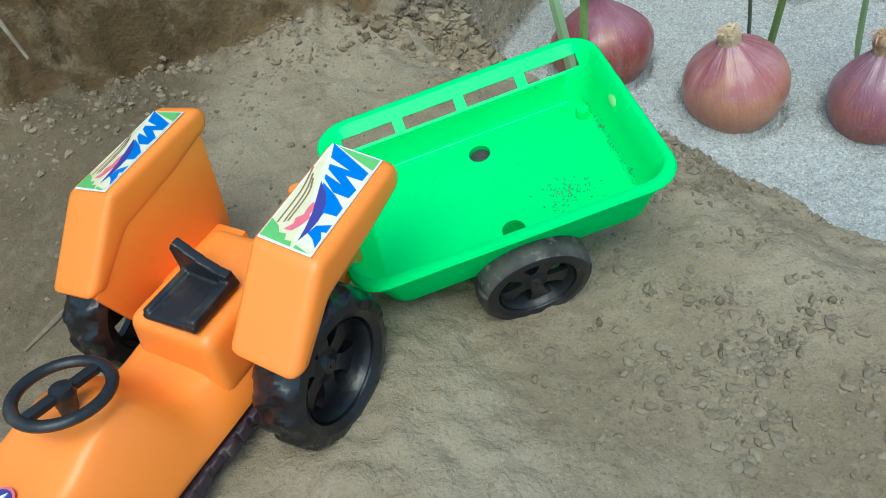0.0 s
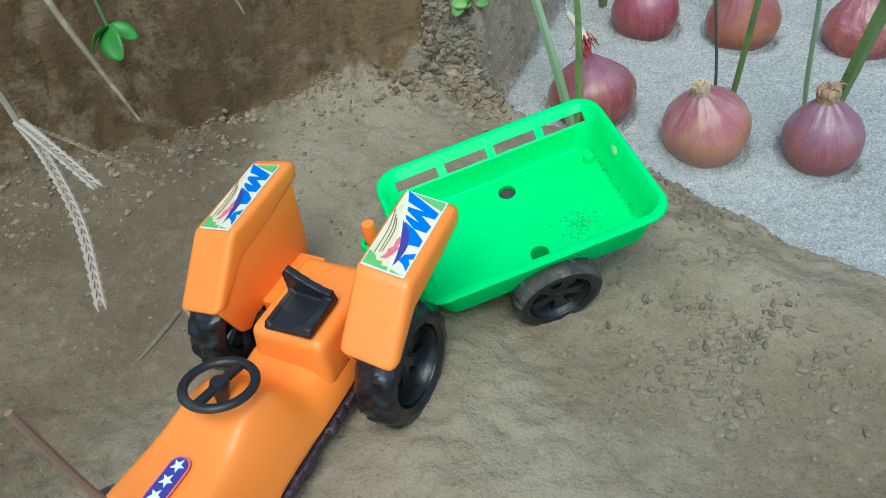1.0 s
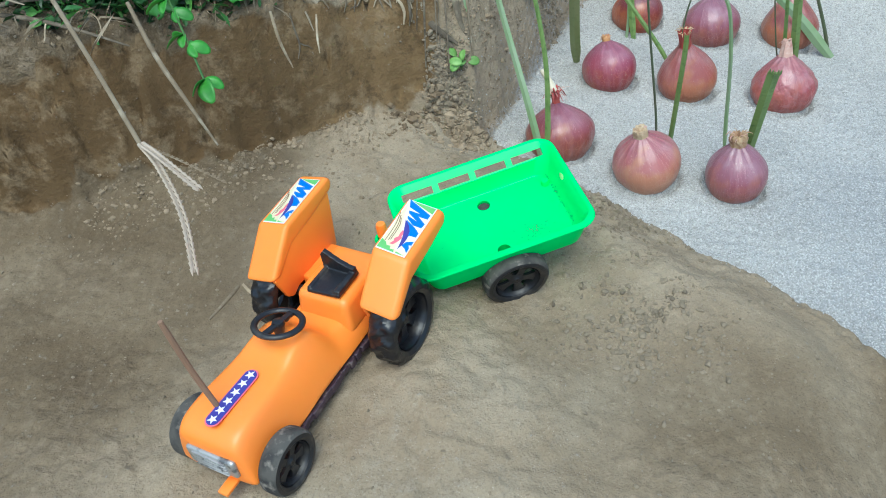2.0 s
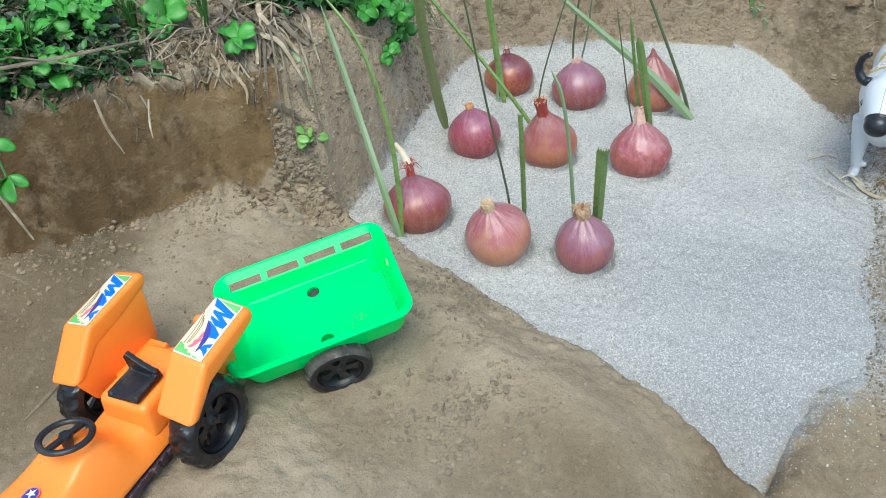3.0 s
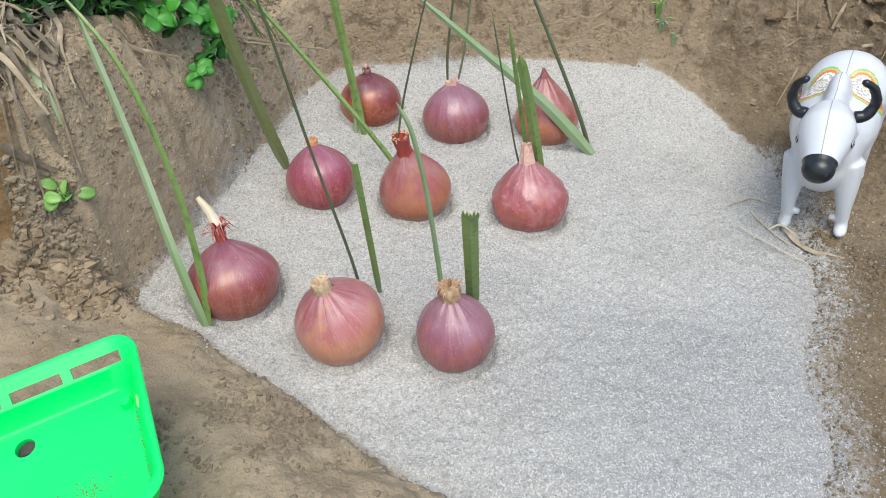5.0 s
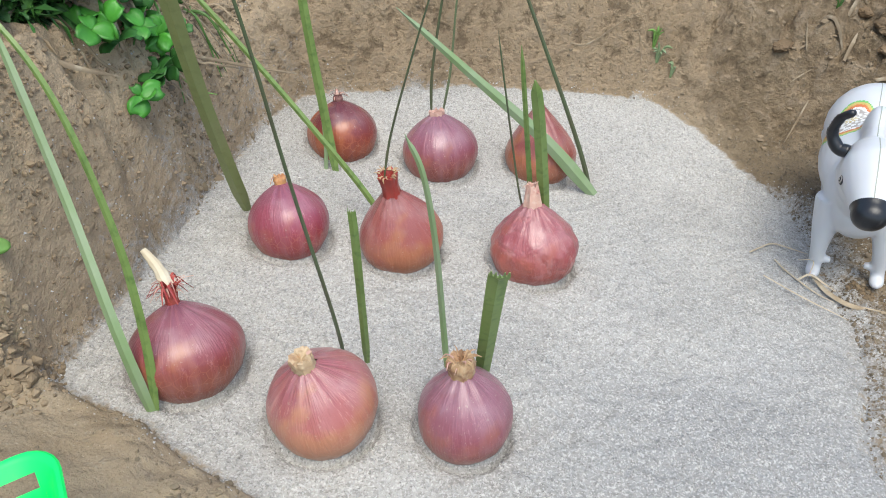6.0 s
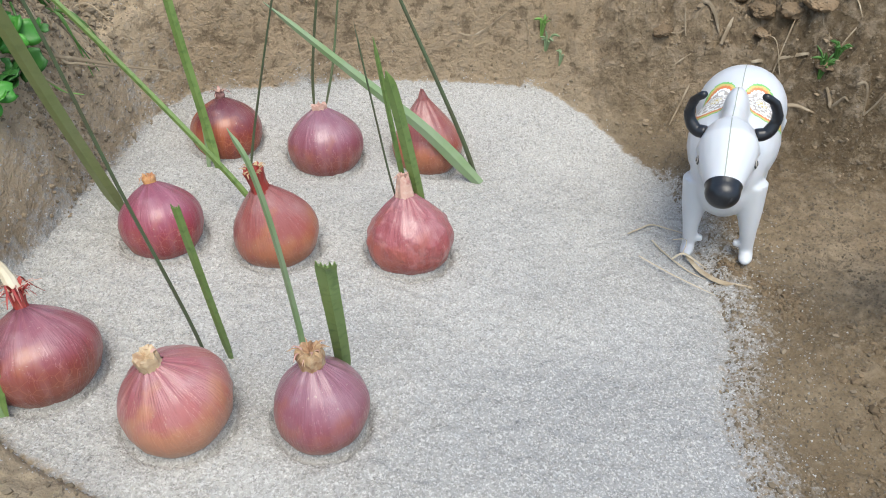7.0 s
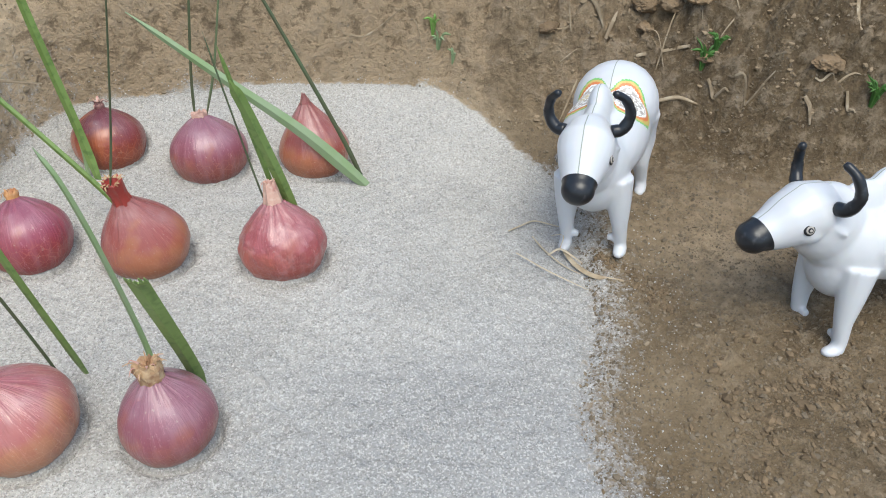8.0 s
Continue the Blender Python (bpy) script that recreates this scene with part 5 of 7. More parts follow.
stick = part("stick", tube(curve_points([TRACTOR @ Vector((0.131, -0.0055, 0.053)), TRACTOR @ Vector((0.133, -0.010, 0.09)), Vector((-0.316, -0.561, 0.173))], 4), [0.0019] * 8 + [0.0016], 8), STICK)
tagged(stick, "thin brown wooden stick standing in the bonnet", "stick")


# ---- onions ----
def onion(centre, tip, radius, seed, skin, neck, label, neck_len=0.25, neck_r=0.16, power=2.8, slope=1.1, flare=(1.0, 0.9, 0.95, 1.05), wisps=4, wisp_len=0.8, wrinkle=0.0, bend=0.0):
    """A bulb half sunk in the sand whose skin runs up into a papery neck; z runs from the bulb's middle to the tip.
    flare: the neck's width from its foot to its frayed end."""
    r = np.random.default_rng(seed)
    axis = (Vector(tip) - Vector(centre))
    length = axis.length
    m = Matrix.Translation(centre) @ axis.to_track_quat("Z", "Y").to_matrix().to_4x4()
    top = thing("onion", m, label, "onion", "onions planted in the sand")
    R = radius
    shoulder = length * (1 - neck_len)
    base = neck_r * R
    prof = [(0.0006, -R * 0.86), (R * 0.3, -R * 0.84), (R * 0.62, -R * 0.70), (R * 0.86, -R * 0.42), (R * 0.98, -R * 0.12)]
    n = 18
    for k in range(n + 1):
        t = k / n
        t = 1 - (1 - t) ** 1.35
        prof.append((base + (R - base) * (1 - t ** power) ** slope, R * 0.06 + (shoulder - R * 0.06) * t))
    steps = 84
    ph = r.random(8) * 6.28
    rings = []
    for k in range(steps + 1):
        a = 2 * math.pi * k / steps
        wob = 1 + 0.018 * math.sin(2 * a + ph[0]) + 0.012 * math.sin(3 * a + ph[1]) + 0.007 * math.sin(7 * a + ph[2]) + 0.004 * math.sin(19 * a + ph[3])
        row = []
        for i, (pr_, pz) in enumerate(prof):
            up = max(0, i - 8) / (len(prof) - 9)
            w = wob * (1 + wrinkle * (math.sin(5 * a + 0.45 * i + ph[4]) * math.sin(0.5 * i + 2 * a) + 0.6 * math.sin(13 * a - 0.7 * i + ph[3]) * math.sin(0.9 * i + 3 * a))) * (1 + 0.09 * up ** 3 * math.sin(9 * a + ph[5]) + 0.05 * up ** 2 * math.sin(14 * a + ph[6]))
            row.append((pr_ * w * math.cos(a), pr_ * w * math.sin(a), pz))
        rings.append(row)
    bm = loft(rings, cap=False, closed=False)
    bmesh.ops.remove_doubles(bm, verts=bm.verts, dist=1e-5)
    part("bulb", bm, skin, top)
    # the neck: fluted, twisted, with a torn rim that sinks in the middle
    rings, kn, jn = [], 9, 30
    height = length - shoulder + 0.002
    ridge = r.random((4, 3)) * 6.28
    tear = r.normal(size=jn)
    for k in range(kn):
        t = k / (kn - 1)
        q = t * (len(flare) - 1)
        i0 = min(int(q), len(flare) - 2)
        f0 = flare[i0] + (flare[i0 + 1] - flare[i0]) * (q - i0)
        ring = []
        for j in range(jn):
            a = 2 * math.pi * j / jn
            f = 1.02 + 0.055 * math.sin(5 * a + 1.2 * t + ridge[0, 0]) + 0.06 * math.sin(8 * a - 0.8 * t + ridge[1, 0]) + 0.014 * r.normal() * t
            ring.append((base * f0 * f * math.cos(a) + bend * t * t, base * f0 * f * math.sin(a), shoulder - 0.002 + height * t + min(0.10 * height, 0.0009) * tear[j] * t ** 3))
        rings.append(ring)
    for sink, f in ((0.03, 0.72), (0.22, 0.45), (0.30, 0.12)):
        rings.append([((x - bend) * f + bend, y * f, z - height * sink) for x, y, z in rings[kn - 1]])
    part("neck", loft(rings), neck, top)
    for k in range(wisps):
        a = 2 * math.pi * (k + r.random()) / max(wisps, 1)
        z0 = shoulder + height * (r.uniform(0.86, 0.97) if neck is CRIMSON_NECK else r.uniform(0.35, 0.9))
        reach = base * wisp_len * r.uniform(0.5, 1.3)
        p0 = Vector((base * flare[-1] * 0.9 * math.cos(a) + bend * 0.7, base * flare[-1] * 0.9 * math.sin(a), z0))
        out = Vector((math.cos(a), math.sin(a), 0))
        curl = Vector((-math.sin(a), math.cos(a), 0)) * r.uniform(-0.5, 0.5)
        pts = [p0 - out * base * 0.3, p0 + out * reach * 0.35 + Vector((0, 0, reach * r.uniform(0.2, 0.7))), p0 + (out + curl).normalized() * reach + Vector((0, 0, reach * r.uniform(-0.5, 0.6)))]
        line = curve_points(pts, 3)
        w = r.uniform(0.0006, 0.0017)
        wr = []
        for i, p in enumerate(line):
            t = i / (len(line) - 1)
            sd = Vector((-math.sin(a + t), math.cos(a + t), 0.4 * t)) * w * (1 - 0.75 * t)
            wr.append([p - sd, p - sd * 0.3 + Vector((0, 0, 0.0003)), p + sd, p - Vector((0, 0, 0.0002))])
        part("dry_wisp", loft(wr), DRY_NECK if neck is CRIMSON_NECK else neck if k % 3 else PINK_NECK, top)
    return top


PURPLE = onion_skin("purple_skin", (0.266, 0.068, 0.042), (0.244, 0.055, 0.062), (0.266, 0.091, 0.124), (0.370, 0.163, 0.169), (0.326, 0.104, 0.052))
ROSE = onion_skin("rose_skin", (0.40, 0.155, 0.085), (0.385, 0.120, 0.098), (0.32, 0.100, 0.115), (0.53, 0.29, 0.235), (0.45, 0.205, 0.11))
PLUM = onion_skin("plum_skin", (0.256, 0.063, 0.049), (0.240, 0.070, 0.095), (0.256, 0.107, 0.144), (0.368, 0.184, 0.205), (0.320, 0.103, 0.068), -0.06)
MAGENTA = onion_skin("magenta_skin", (0.285, 0.042, 0.046), (0.270, 0.050, 0.080), (0.275, 0.085, 0.130), (0.390, 0.155, 0.190), (0.340, 0.091, 0.058), -0.08)
WRINKLED = onion_skin("wrinkled_skin", (0.300, 0.062, 0.050), (0.300, 0.068, 0.074), (0.320, 0.100, 0.112), (0.420, 0.190, 0.190), (0.350, 0.095, 0.066), -0.02, 0.22)
AMBER = onion_skin("amber_skin", (0.31, 0.100, 0.050), (0.30, 0.074, 0.054), (0.29, 0.082, 0.075), (0.40, 0.17, 0.125), (0.37, 0.135, 0.06), 0.0)
RUSSET = onion_skin("russet_skin", (0.30, 0.065, 0.030), (0.19, 0.032, 0.032), (0.13, 0.032, 0.045), (0.25, 0.085, 0.08), (0.40, 0.115, 0.04), 0.03)

onion((-0.120, -0.123, 0.013), (-0.130, -0.108, 0.055), 0.0365, 1, PURPLE, RED_NECK, "large purple red onion with a frayed neck and pale shoot", 0.24, 0.12, 2.2, 1.1, (1.0, 0.85, 1.0, 0.8), 34, 2.6)
onion((-0.029, -0.161, 0.014), (-0.0425, -0.163, 0.057), 0.0345, 2, ROSE, STUB_NECK, "pinkish orange onion with a short dry neck", 0.17, 0.21, 2.3, 1.12, (1.0, 0.92, 0.98, 0.94), 3, 0.25)
onion((0.058, -0.165, 0.012), (0.050, -0.160, 0.060), 0.0300, 3, PLUM, DRY_NECK, "dull purple onion with a dry straw coloured neck", 0.24, 0.25, 2.3, 1.12, (1.0, 1.0, 1.15, 0.95), 26, 0.7)
onion((-0.073, 0.019, 0.012), (-0.083, 0.034, 0.049), 0.0325, 4, MAGENTA, TAN_NECK, "glossy magenta onion with a short stub neck", 0.16, 0.15, 2.4, 0.95, (1.0, 0.9, 1.05, 0.8), 6, 0.7)
onion((0.016, 0.012, 0.013), (0.001, 0.006, 0.076), 0.0332, 5, AMBER, CRIMSON_NECK, "orange red onion with a tall crimson neck", 0.28, 0.205, 1.8, 1.2, (1.05, 0.90, 0.98, 1.14), 14, 0.45)
onion((0.122, 0.007, 0.013), (0.113, 0.018, 0.068), 0.0345, 6, WRINKLED, PINK_NECK, "wrinkled red onion with a pale tapering neck", 0.30, 0.22, 2.1, 1.25, (1.0, 0.85, 0.72, 0.55), 5, 0.6, 0.030)
onion((-0.043, 0.166, 0.012), (-0.049, 0.177, 0.048), 0.0330, 7, RUSSET, SHRIVEL, "dark russet onion with a shrivelled top", 0.13, 0.13, 2.4, 0.9, (1.05, 1.0, 1.1, 0.8), 14, 1.5)
onion((0.050, 0.146, 0.013), (0.043, 0.156, 0.052), 0.0350, 8, PLUM, PINK_NECK, "deep purple onion with a clipped neck", 0.10, 0.19, 2.3, 1.05, (1.0, 1.0, 1.02, 1.0), 4, 0.4)
onion((0.147, 0.155, 0.013), (0.138, 0.164, 0.068), 0.0345, 9, AMBER, AMBER, "orange red onion tapering to a point", 0.16, 0.16, 1.55, 1.15, (1.0, 0.8, 0.55, 0.25), 0)
_sh = part("onion_shoot", tube(curve_points([(-0.129, -0.108, 0.050), (-0.137, -0.100, 0.062), (-0.147, -0.094, 0.072)], 4), [0.0046, 0.0050, 0.0041, 0.0043, 0.0034, 0.0036, 0.0030, 0.0027, 0.0020], 9), PALE_SHOOT)
tagged(_sh, "pale dry shoot rising from an onion neck", "onion shoot")


# ---- onion leaves stuck in the sand ----
def blade(points, width, mat, label, taper=0.35, fold=0.25, cut=False, turn=0.0, name="onion_leaf"):
    """A long leaf with a folded middle; width in metres, tapering to the top."""
    line = curve_points(points, 8)
    n = len(line)
    rings = []
    for i, p in enumerate(line):
        t = i / (n - 1)
        d = (line[min(i + 1, n - 1)] - line[max(i - 1, 0)]).normalized()
        side = d.cross(Vector((math.sin(turn), -math.cos(turn), 0.25))).normalized()
        out = side.cross(d)
        w = width / 2 * ((1 - taper * t) if cut else (1 - taper * t) * min(1, (1 - t) * 9 + 0.12)) * min(1, 0.55 + t * 3)
        th = max(0.0004, width * 0.06)
        rings.append([p + side * w, p + out * (w * fold + th), p - side * w, p - side * w * 0.9 + out * -th * 0.3, p + out * (w * fold - th), p + side * w * 0.9 - out * th * 0.3])
    bm = loft(rings)
    if cut:
        # torn fibres at the clipped end
        r = random.Random(int(1000 * width) + n)
        a, b, d = rings[-1][0], rings[-1][2], (line[-1] - line[-2]).normalized()
        for k in range(5):
            q = (k + 0.5) / 5
            p = a + (b - a) * q
            s = (b - a) * 0.085
            tip = p + d * width * r.uniform(0.15, 0.55) + s * r.uniform(-0.6, 0.6)
            lift = (rings[-1][1] - line[-1]) * (1 - abs(2 * q - 1))
            p = p + lift * 0.8 - d * 0.0006
            o = s.cross(d).normalized() * 0.0003
            join(bm, loft([[p - s + o, p + s + o, p + s - o, p - s - o], [tip + lift * 0.6 - s * 0.3 + o, tip + lift * 0.6 + s * 0.3 + o, tip + lift * 0.6 + s * 0.3 - o, tip + lift * 0.6 - s * 0.3 - o]]))
    return tagged(part(name, bm, mat), label, "leaf", "leaves standing in the sand")


blade([(-0.130, -0.165, -0.006), (-0.151, -0.144, 0.05), (-0.185, -0.098, 0.118), (-0.223, -0.054, 0.202)], 0.0085, LEAF_PALE, "long pale green leaf leaning over the sand", 0.4)
blade([(-0.130, -0.163, -0.006), (-0.133, -0.150, 0.05), (-0.143, -0.138, 0.12), (-0.168, -0.122, 0.195), (-0.21, -0.10, 0.24)], 0.0065, LEAF, "long curved green leaf beside a purple onion", 0.6)
blade([(-0.113, 0.055, -0.004), (-0.1195, 0.030, 0.055), (-0.1255, -0.015, 0.15), (-0.127, -0.073, 0.265)], 0.0125, OLIVE, "broad olive green leaf standing in the sand", 0.15)
blade([(-0.017, -0.118, -0.004), (-0.026, -0.124, 0.05), (-0.049, -0.131, 0.15), (-0.069, -0.138, 0.245), (-0.08, -0.145, 0.285)], 0.0028, STEM_DARK, "thin dark green stem behind a pink onion", 0.5, 0.9)
blade([(-0.004, -0.112, -0.004), (-0.008, -0.126, 0.05), (-0.014, -0.146, 0.128), (-0.0165, -0.150, 0.152)], 0.0052, LEAF, "clipped green leaf behind a pink onion", 0.15, cut=True)
blade([(0.047, -0.136, 0.020), (0.042, -0.130, 0.05), (0.030, -0.131, 0.12), (0.019, -0.130, 0.165), (0.008, -0.125, 0.185)], 0.0042, LEAF_PALE, "slender pale leaf rising from an onion neck", 0.3, 0.5)
blade([(0.072, -0.124, -0.004), (0.068, -0.140, 0.045), (0.0605, -0.170, 0.125), (0.060, -0.176, 0.138)], 0.0100, LEAF, "broad green leaf with a ragged cut end", -0.15, cut=True)
blade([(0.004, 0.046, 0.0), (-0.030, 0.058, 0.042), (-0.12, 0.086, 0.135), (-0.22, 0.108, 0.235), (-0.27, 0.115, 0.28)], 0.0058, LEAF, "long slanting green leaf between the onions", 0.5)
blade([(-0.001, 0.008, 0.070), (0.002, 0.022, 0.10), (0.012, 0.018, 0.16), (0.030, 0.0, 0.26)], 0.0022, STEM_DARK, "thin dark stem in a crimson onion neck", 0.5, 0.9)
blade([(-0.044, 0.119, -0.004), (-0.056, 0.130, 0.05), (-0.075, 0.135, 0.15), (-0.090, 0.135, 0.26)], 0.0085, LEAF, "upright green leaf beside a russet onion", 0.2)
blade([(-0.054, 0.122, -0.004), (-0.055, 0.128, 0.02), (-0.058, 0.133, 0.045)], 0.0040, LEAF_PALE, "short pale leaf stub beside a russet onion", 0.2, cut=True)
blade([(0.039, 0.158, 0.045), (0.037, 0.178, 0.08), (0.041, 0.196, 0.155), (0.046, 0.218, 0.25)], 0.0030, STEM_DARK, "thin green stem in a purple onion", 0.4, 0.9)
blade([(0.049, 0.158, 0.045), (0.055, 0.195, 0.075), (0.058, 0.25, 0.12), (0.063, 0.33, 0.19)], 0.0026, STEM_DARK, "thin leaning stem in a purple onion", 0.4, 0.9)
blade([(0.198, 0.115, -0.004), (0.139, 0.122, 0.05), (0.070, 0.128, 0.101), (0.000, 0.134, 0.153)], 0.0150, LEAF_PALE, "long grey green leaf leaning across an onion", 0.72)
blade([(0.195, 0.120, -0.004), (0.170, 0.126, 0.05), (0.116, 0.139, 0.15), (0.058, 0.152, 0.255)], 0.0050, STEM_DARK, "dark leaning leaf behind an orange onion", 0.6)
blade([(0.137, 0.037, -0.004), (0.126, 0.026, 0.05), (0.105, 0.003, 0.13), (0.094, -0.008, 0.166)], 0.0105, LEAF, "broad bright green leaf behind a wrinkled onion", 0.25)
blade([(0.122, 0.030, 0.02), (0.116, 0.030, 0.05), (0.097, 0.020, 0.13), (0.085, 0.014, 0.180)], 0.0050, LEAF, "narrow green leaf behind a wrinkled onion", 0.4)
blade([(0.113, 0.020, 0.035), (0.104, 0.026, 0.06), (0.086, 0.036, 0.125), (0.072, 0.043, 0.178)], 0.0018, STEM_DARK, "hair thin stem beside a pale onion neck", 0.3, 0.9)


# ---- toy bulls ----
def bull_mesh(turn, ahead, lift):
    """A toy bull, x forward, z up, origin on the ground between the front hooves. One mesh; paint by zones."""
    bm = bmesh.new()
    head = Matrix.Translation((ahead, 0, lift)) @ Matrix.Rotation(turn, 4, "Z")

    def blob(c, r, rot=0.0, m=Matrix.Identity(4)):
        b = bmesh.new()
        bmesh.ops.create_icosphere(b, subdivisions=3, radius=1)
        bmesh.ops.transform(b, matrix=m @ Matrix.Translation(c) @ Matrix.Rotation(rot, 4, "Y") @ Matrix.Diagonal((*r, 1)), verts=b.verts)
        join(bm, b)

    blob((-0.050, 0, 0.090), (0.070, 0.0385, 0.036))
    blob((-0.100, 0, 0.0965), (0.041, 0.0395, 0.0405))
    blob((-0.010, 0, 0.085), (0.034, 0.030, 0.036))
    blob((-0.030, 0, 0.122), (0.020, 0.011, 0.024), 0.25)
    blob((-0.012, 0, 0.110), (0.024, 0.0125, 0.028), 0.6)
    blob((0.012 + ahead / 2, 0, 0.108 + lift / 2), (0.029, 0.023, 0.032), 0.5)
    blob((-0.003, 0, 0.074), (0.025, 0.026, 0.033))
    blob((0.004, 0, 0.092), (0.028, 0.023, 0.030), 0.4)
    t = tube([(0.010, 0, 0.124), (0.026, 0, 0.1215), (0.040, 0, 0.1145), (0.052, 0, 0.1090), (0.064, 0, 0.105)], [0.0195, 0.0230, 0.0203, 0.0158, 0.0122], 20)
    bmesh.ops.transform(t, matrix=head, verts=t.verts)
    join(bm, t)
    blob((0.020, 0, 0.123), (0.016, 0.0200, 0.0155), 0.4, head)
    blob((0.030, 0.0135, 0.112), (0.012, 0.008, 0.010), 0, head)
    blob((0.030, -0.0135, 0.112), (0.012, 0.008, 0.010), 0, head)
    blob((0.065, 0, 0.1045), (0.0120, 0.0132, 0.0122), 0.5, head)
    for s in (-1, 1):
        # legs
        join(bm, tube([(-0.002, s * 0.020, 0.075), (0.0, s * 0.0225, 0.050), (0.001, s * 0.0235, 0.030), (-0.001, s * 0.0240, 0.012), (0.001, s * 0.0245, 0.004)], [0.0145, 0.0105, 0.0072, 0.0058, 0.0064], 14))
        blob((0.004, s * 0.0245, 0.0045), (0.0100, 0.0062, 0.0048))
        join(bm, tube([(-0.105, s * 0.020, 0.085), (-0.112, s * 0.0230, 0.055), (-0.106, s * 0.0240, 0.034), (-0.110, s * 0.0240, 0.014), (-0.108, s * 0.0245, 0.004)], [0.021, 0.0135, 0.0078, 0.0060, 0.0066], 14))
        blob((-0.104, s * 0.0245, 0.0045), (0.0100, 0.0062, 0.0048))
        join(bm, tube([(0.000, s * 0.0235, 0.015), (0.000, s * 0.0125, 0.016)], [0.0036, 0.0036], 8))
        # ears
        ear = tube([(0.016, s * 0.018, 0.117), (0.009, s * 0.0225, 0.112), (0.005, s * 0.0235, 0.109)], [0.0030, 0.0026, 0.0012], 10)
        bmesh.ops.transform(ear, matrix=head, verts=ear.verts)
        join(bm, ear)
    join(bm, tube([(-0.132, 0, 0.108), (-0.142, 0, 0.085), (-0.141, 0, 0.05), (-0.138, 0, 0.035)], [0.0045, 0.004, 0.0035, 0.005], 10))
    me = shaped(bm, [("REMESH", 0.0013), ("SMOOTH", 0.5, 14)])
    out = bmesh.new()
    out.from_mesh(me)
    bpy.data.meshes.remove(me)
    axis = head.to_3x3() @ Vector((0.86, 0, -0.45)).normalized()
    bmesh.ops.bisect_plane(out, geom=out.verts[:] + out.edges[:] + out.faces[:], plane_co=head @ Vector((0.057, 0, 0.1045)), plane_no=axis)
    for f in out.faces:
        f.smooth = True
        c = head.inverted() @ f.calc_center_median()
        if (c.x - 0.057) * 0.86 - (c.z - 0.1045) * 0.45 > 0 and c.x > 0.05:
            f.material_index = 1
    # moulding seam down the middle of face, hump and back
    for m, a, b in ((head, 0.008, 0.20), (Matrix.Identity(4), -0.128, 0.004)):
        for side in (-1, 1):
            geom = [f for f in out.faces if a < (m.inverted() @ f.calc_center_median()).x < b and f.calc_center_median().z > 0.085]
            geom += list({e for f in geom for e in f.edges}) + list({v for f in geom for v in f.verts})
            bmesh.ops.bisect_plane(out, geom=geom, plane_co=m @ Vector((0, side * 0.00042, 0)), plane_no=m.to_3x3() @ Vector((0, 1, 0)))
        for f in out.faces:
            c = m.inverted() @ f.calc_center_median()
            if abs(c.y) < 0.0004 and a < c.x < b and c.z > 0.09 and f.normal.z > -0.2 and not f.material_index:
                f.material_index = 7
    # horns
    for s in (-1, 1):
        h = tube(curve_points([(0.016, s * 0.0185, 0.130), (0.014, s * 0.0265, 0.132), (0.012, s * 0.0318, 0.143), (0.016, s * 0.0285, 0.1565), (0.022, s * 0.0205, 0.1645)], 5),
                 [0.0052] * 4 + [0.0049] * 4 + [0.0044] * 4 + [0.0038] * 4 + [0.0031] * 4 + [0.0020], 12)
        bmesh.ops.transform(h, matrix=head, verts=h.verts)
        k = len(out.faces)
        join(out, h)
        out.faces.ensure_lookup_table()
        for f in out.faces[k:]:
            f.material_index, f.smooth = 1, True
        # eye: a dark disc with a pale ring
        for rad, mat, lift in ((0.0045, 1, 0.0), (0.0033, 5, 0.0005), (0.0022, 1, 0.001), (0.0012, 5, 0.0014)):
            e = turned([(0.0001, 0.0010), (rad * 0.8, 0.0008), (rad, 0.0), (0.0001, -0.001)], 20)
            mm = Matrix.Translation((0.0365, s * (0.0205 + lift), 0.1165)) @ Matrix.Rotation(-s * radians(78), 4, "X") @ Matrix.Rotation(radians(10), 4, "Y")
            bmesh.ops.transform(e, matrix=head @ mm, verts=e.verts)
            k = len(out.faces)
            join(out, e)
            out.faces.ensure_lookup_table()
            for f in out.faces[k:]:
                f.material_index = mat
    done = bpy.data.meshes.new("toy_bull")
    out.to_mesh(done)
    out.free()
    for mat in (WHITE, HORN, INK_ORANGE, INK_YELLOW, INK_GREEN, INK_GREY, PAPER_WHITE, SEAM):
        done.materials.append(mat)
    return done


def saddle_paint(me):
    """Ringed discs printed on both shoulders."""
    for p in me.polygons:
        if p.material_index:
            continue
        c = p.center
        u, v = (c.x + 0.057) * 1.0, (abs(c.y) - 0.0185) * 1.30
        d = math.hypot(u, v)
        if c.z > 0.098 and d < 0.0255:
            spoke = int(8 * math.atan2(v, u) / math.pi + 40) % 2
            p.material_index = 4 if d > 0.0242 else 3 if d > 0.0222 else 2 if d > 0.0200 else 6 if d > 0.0188 else (3 if d < 0.006 else 5) if (spoke + int(d / 0.0036)) % 2 else 6


def bull(m, turn, ahead, lift, label):
    me = bull_mesh(turn, ahead, lift)
    saddle_paint(me)
    ob = new("toy_bull", me)
    ob.matrix_world = m
    return tagged(ob, label, "toy bull", "toy bulls by the sand")


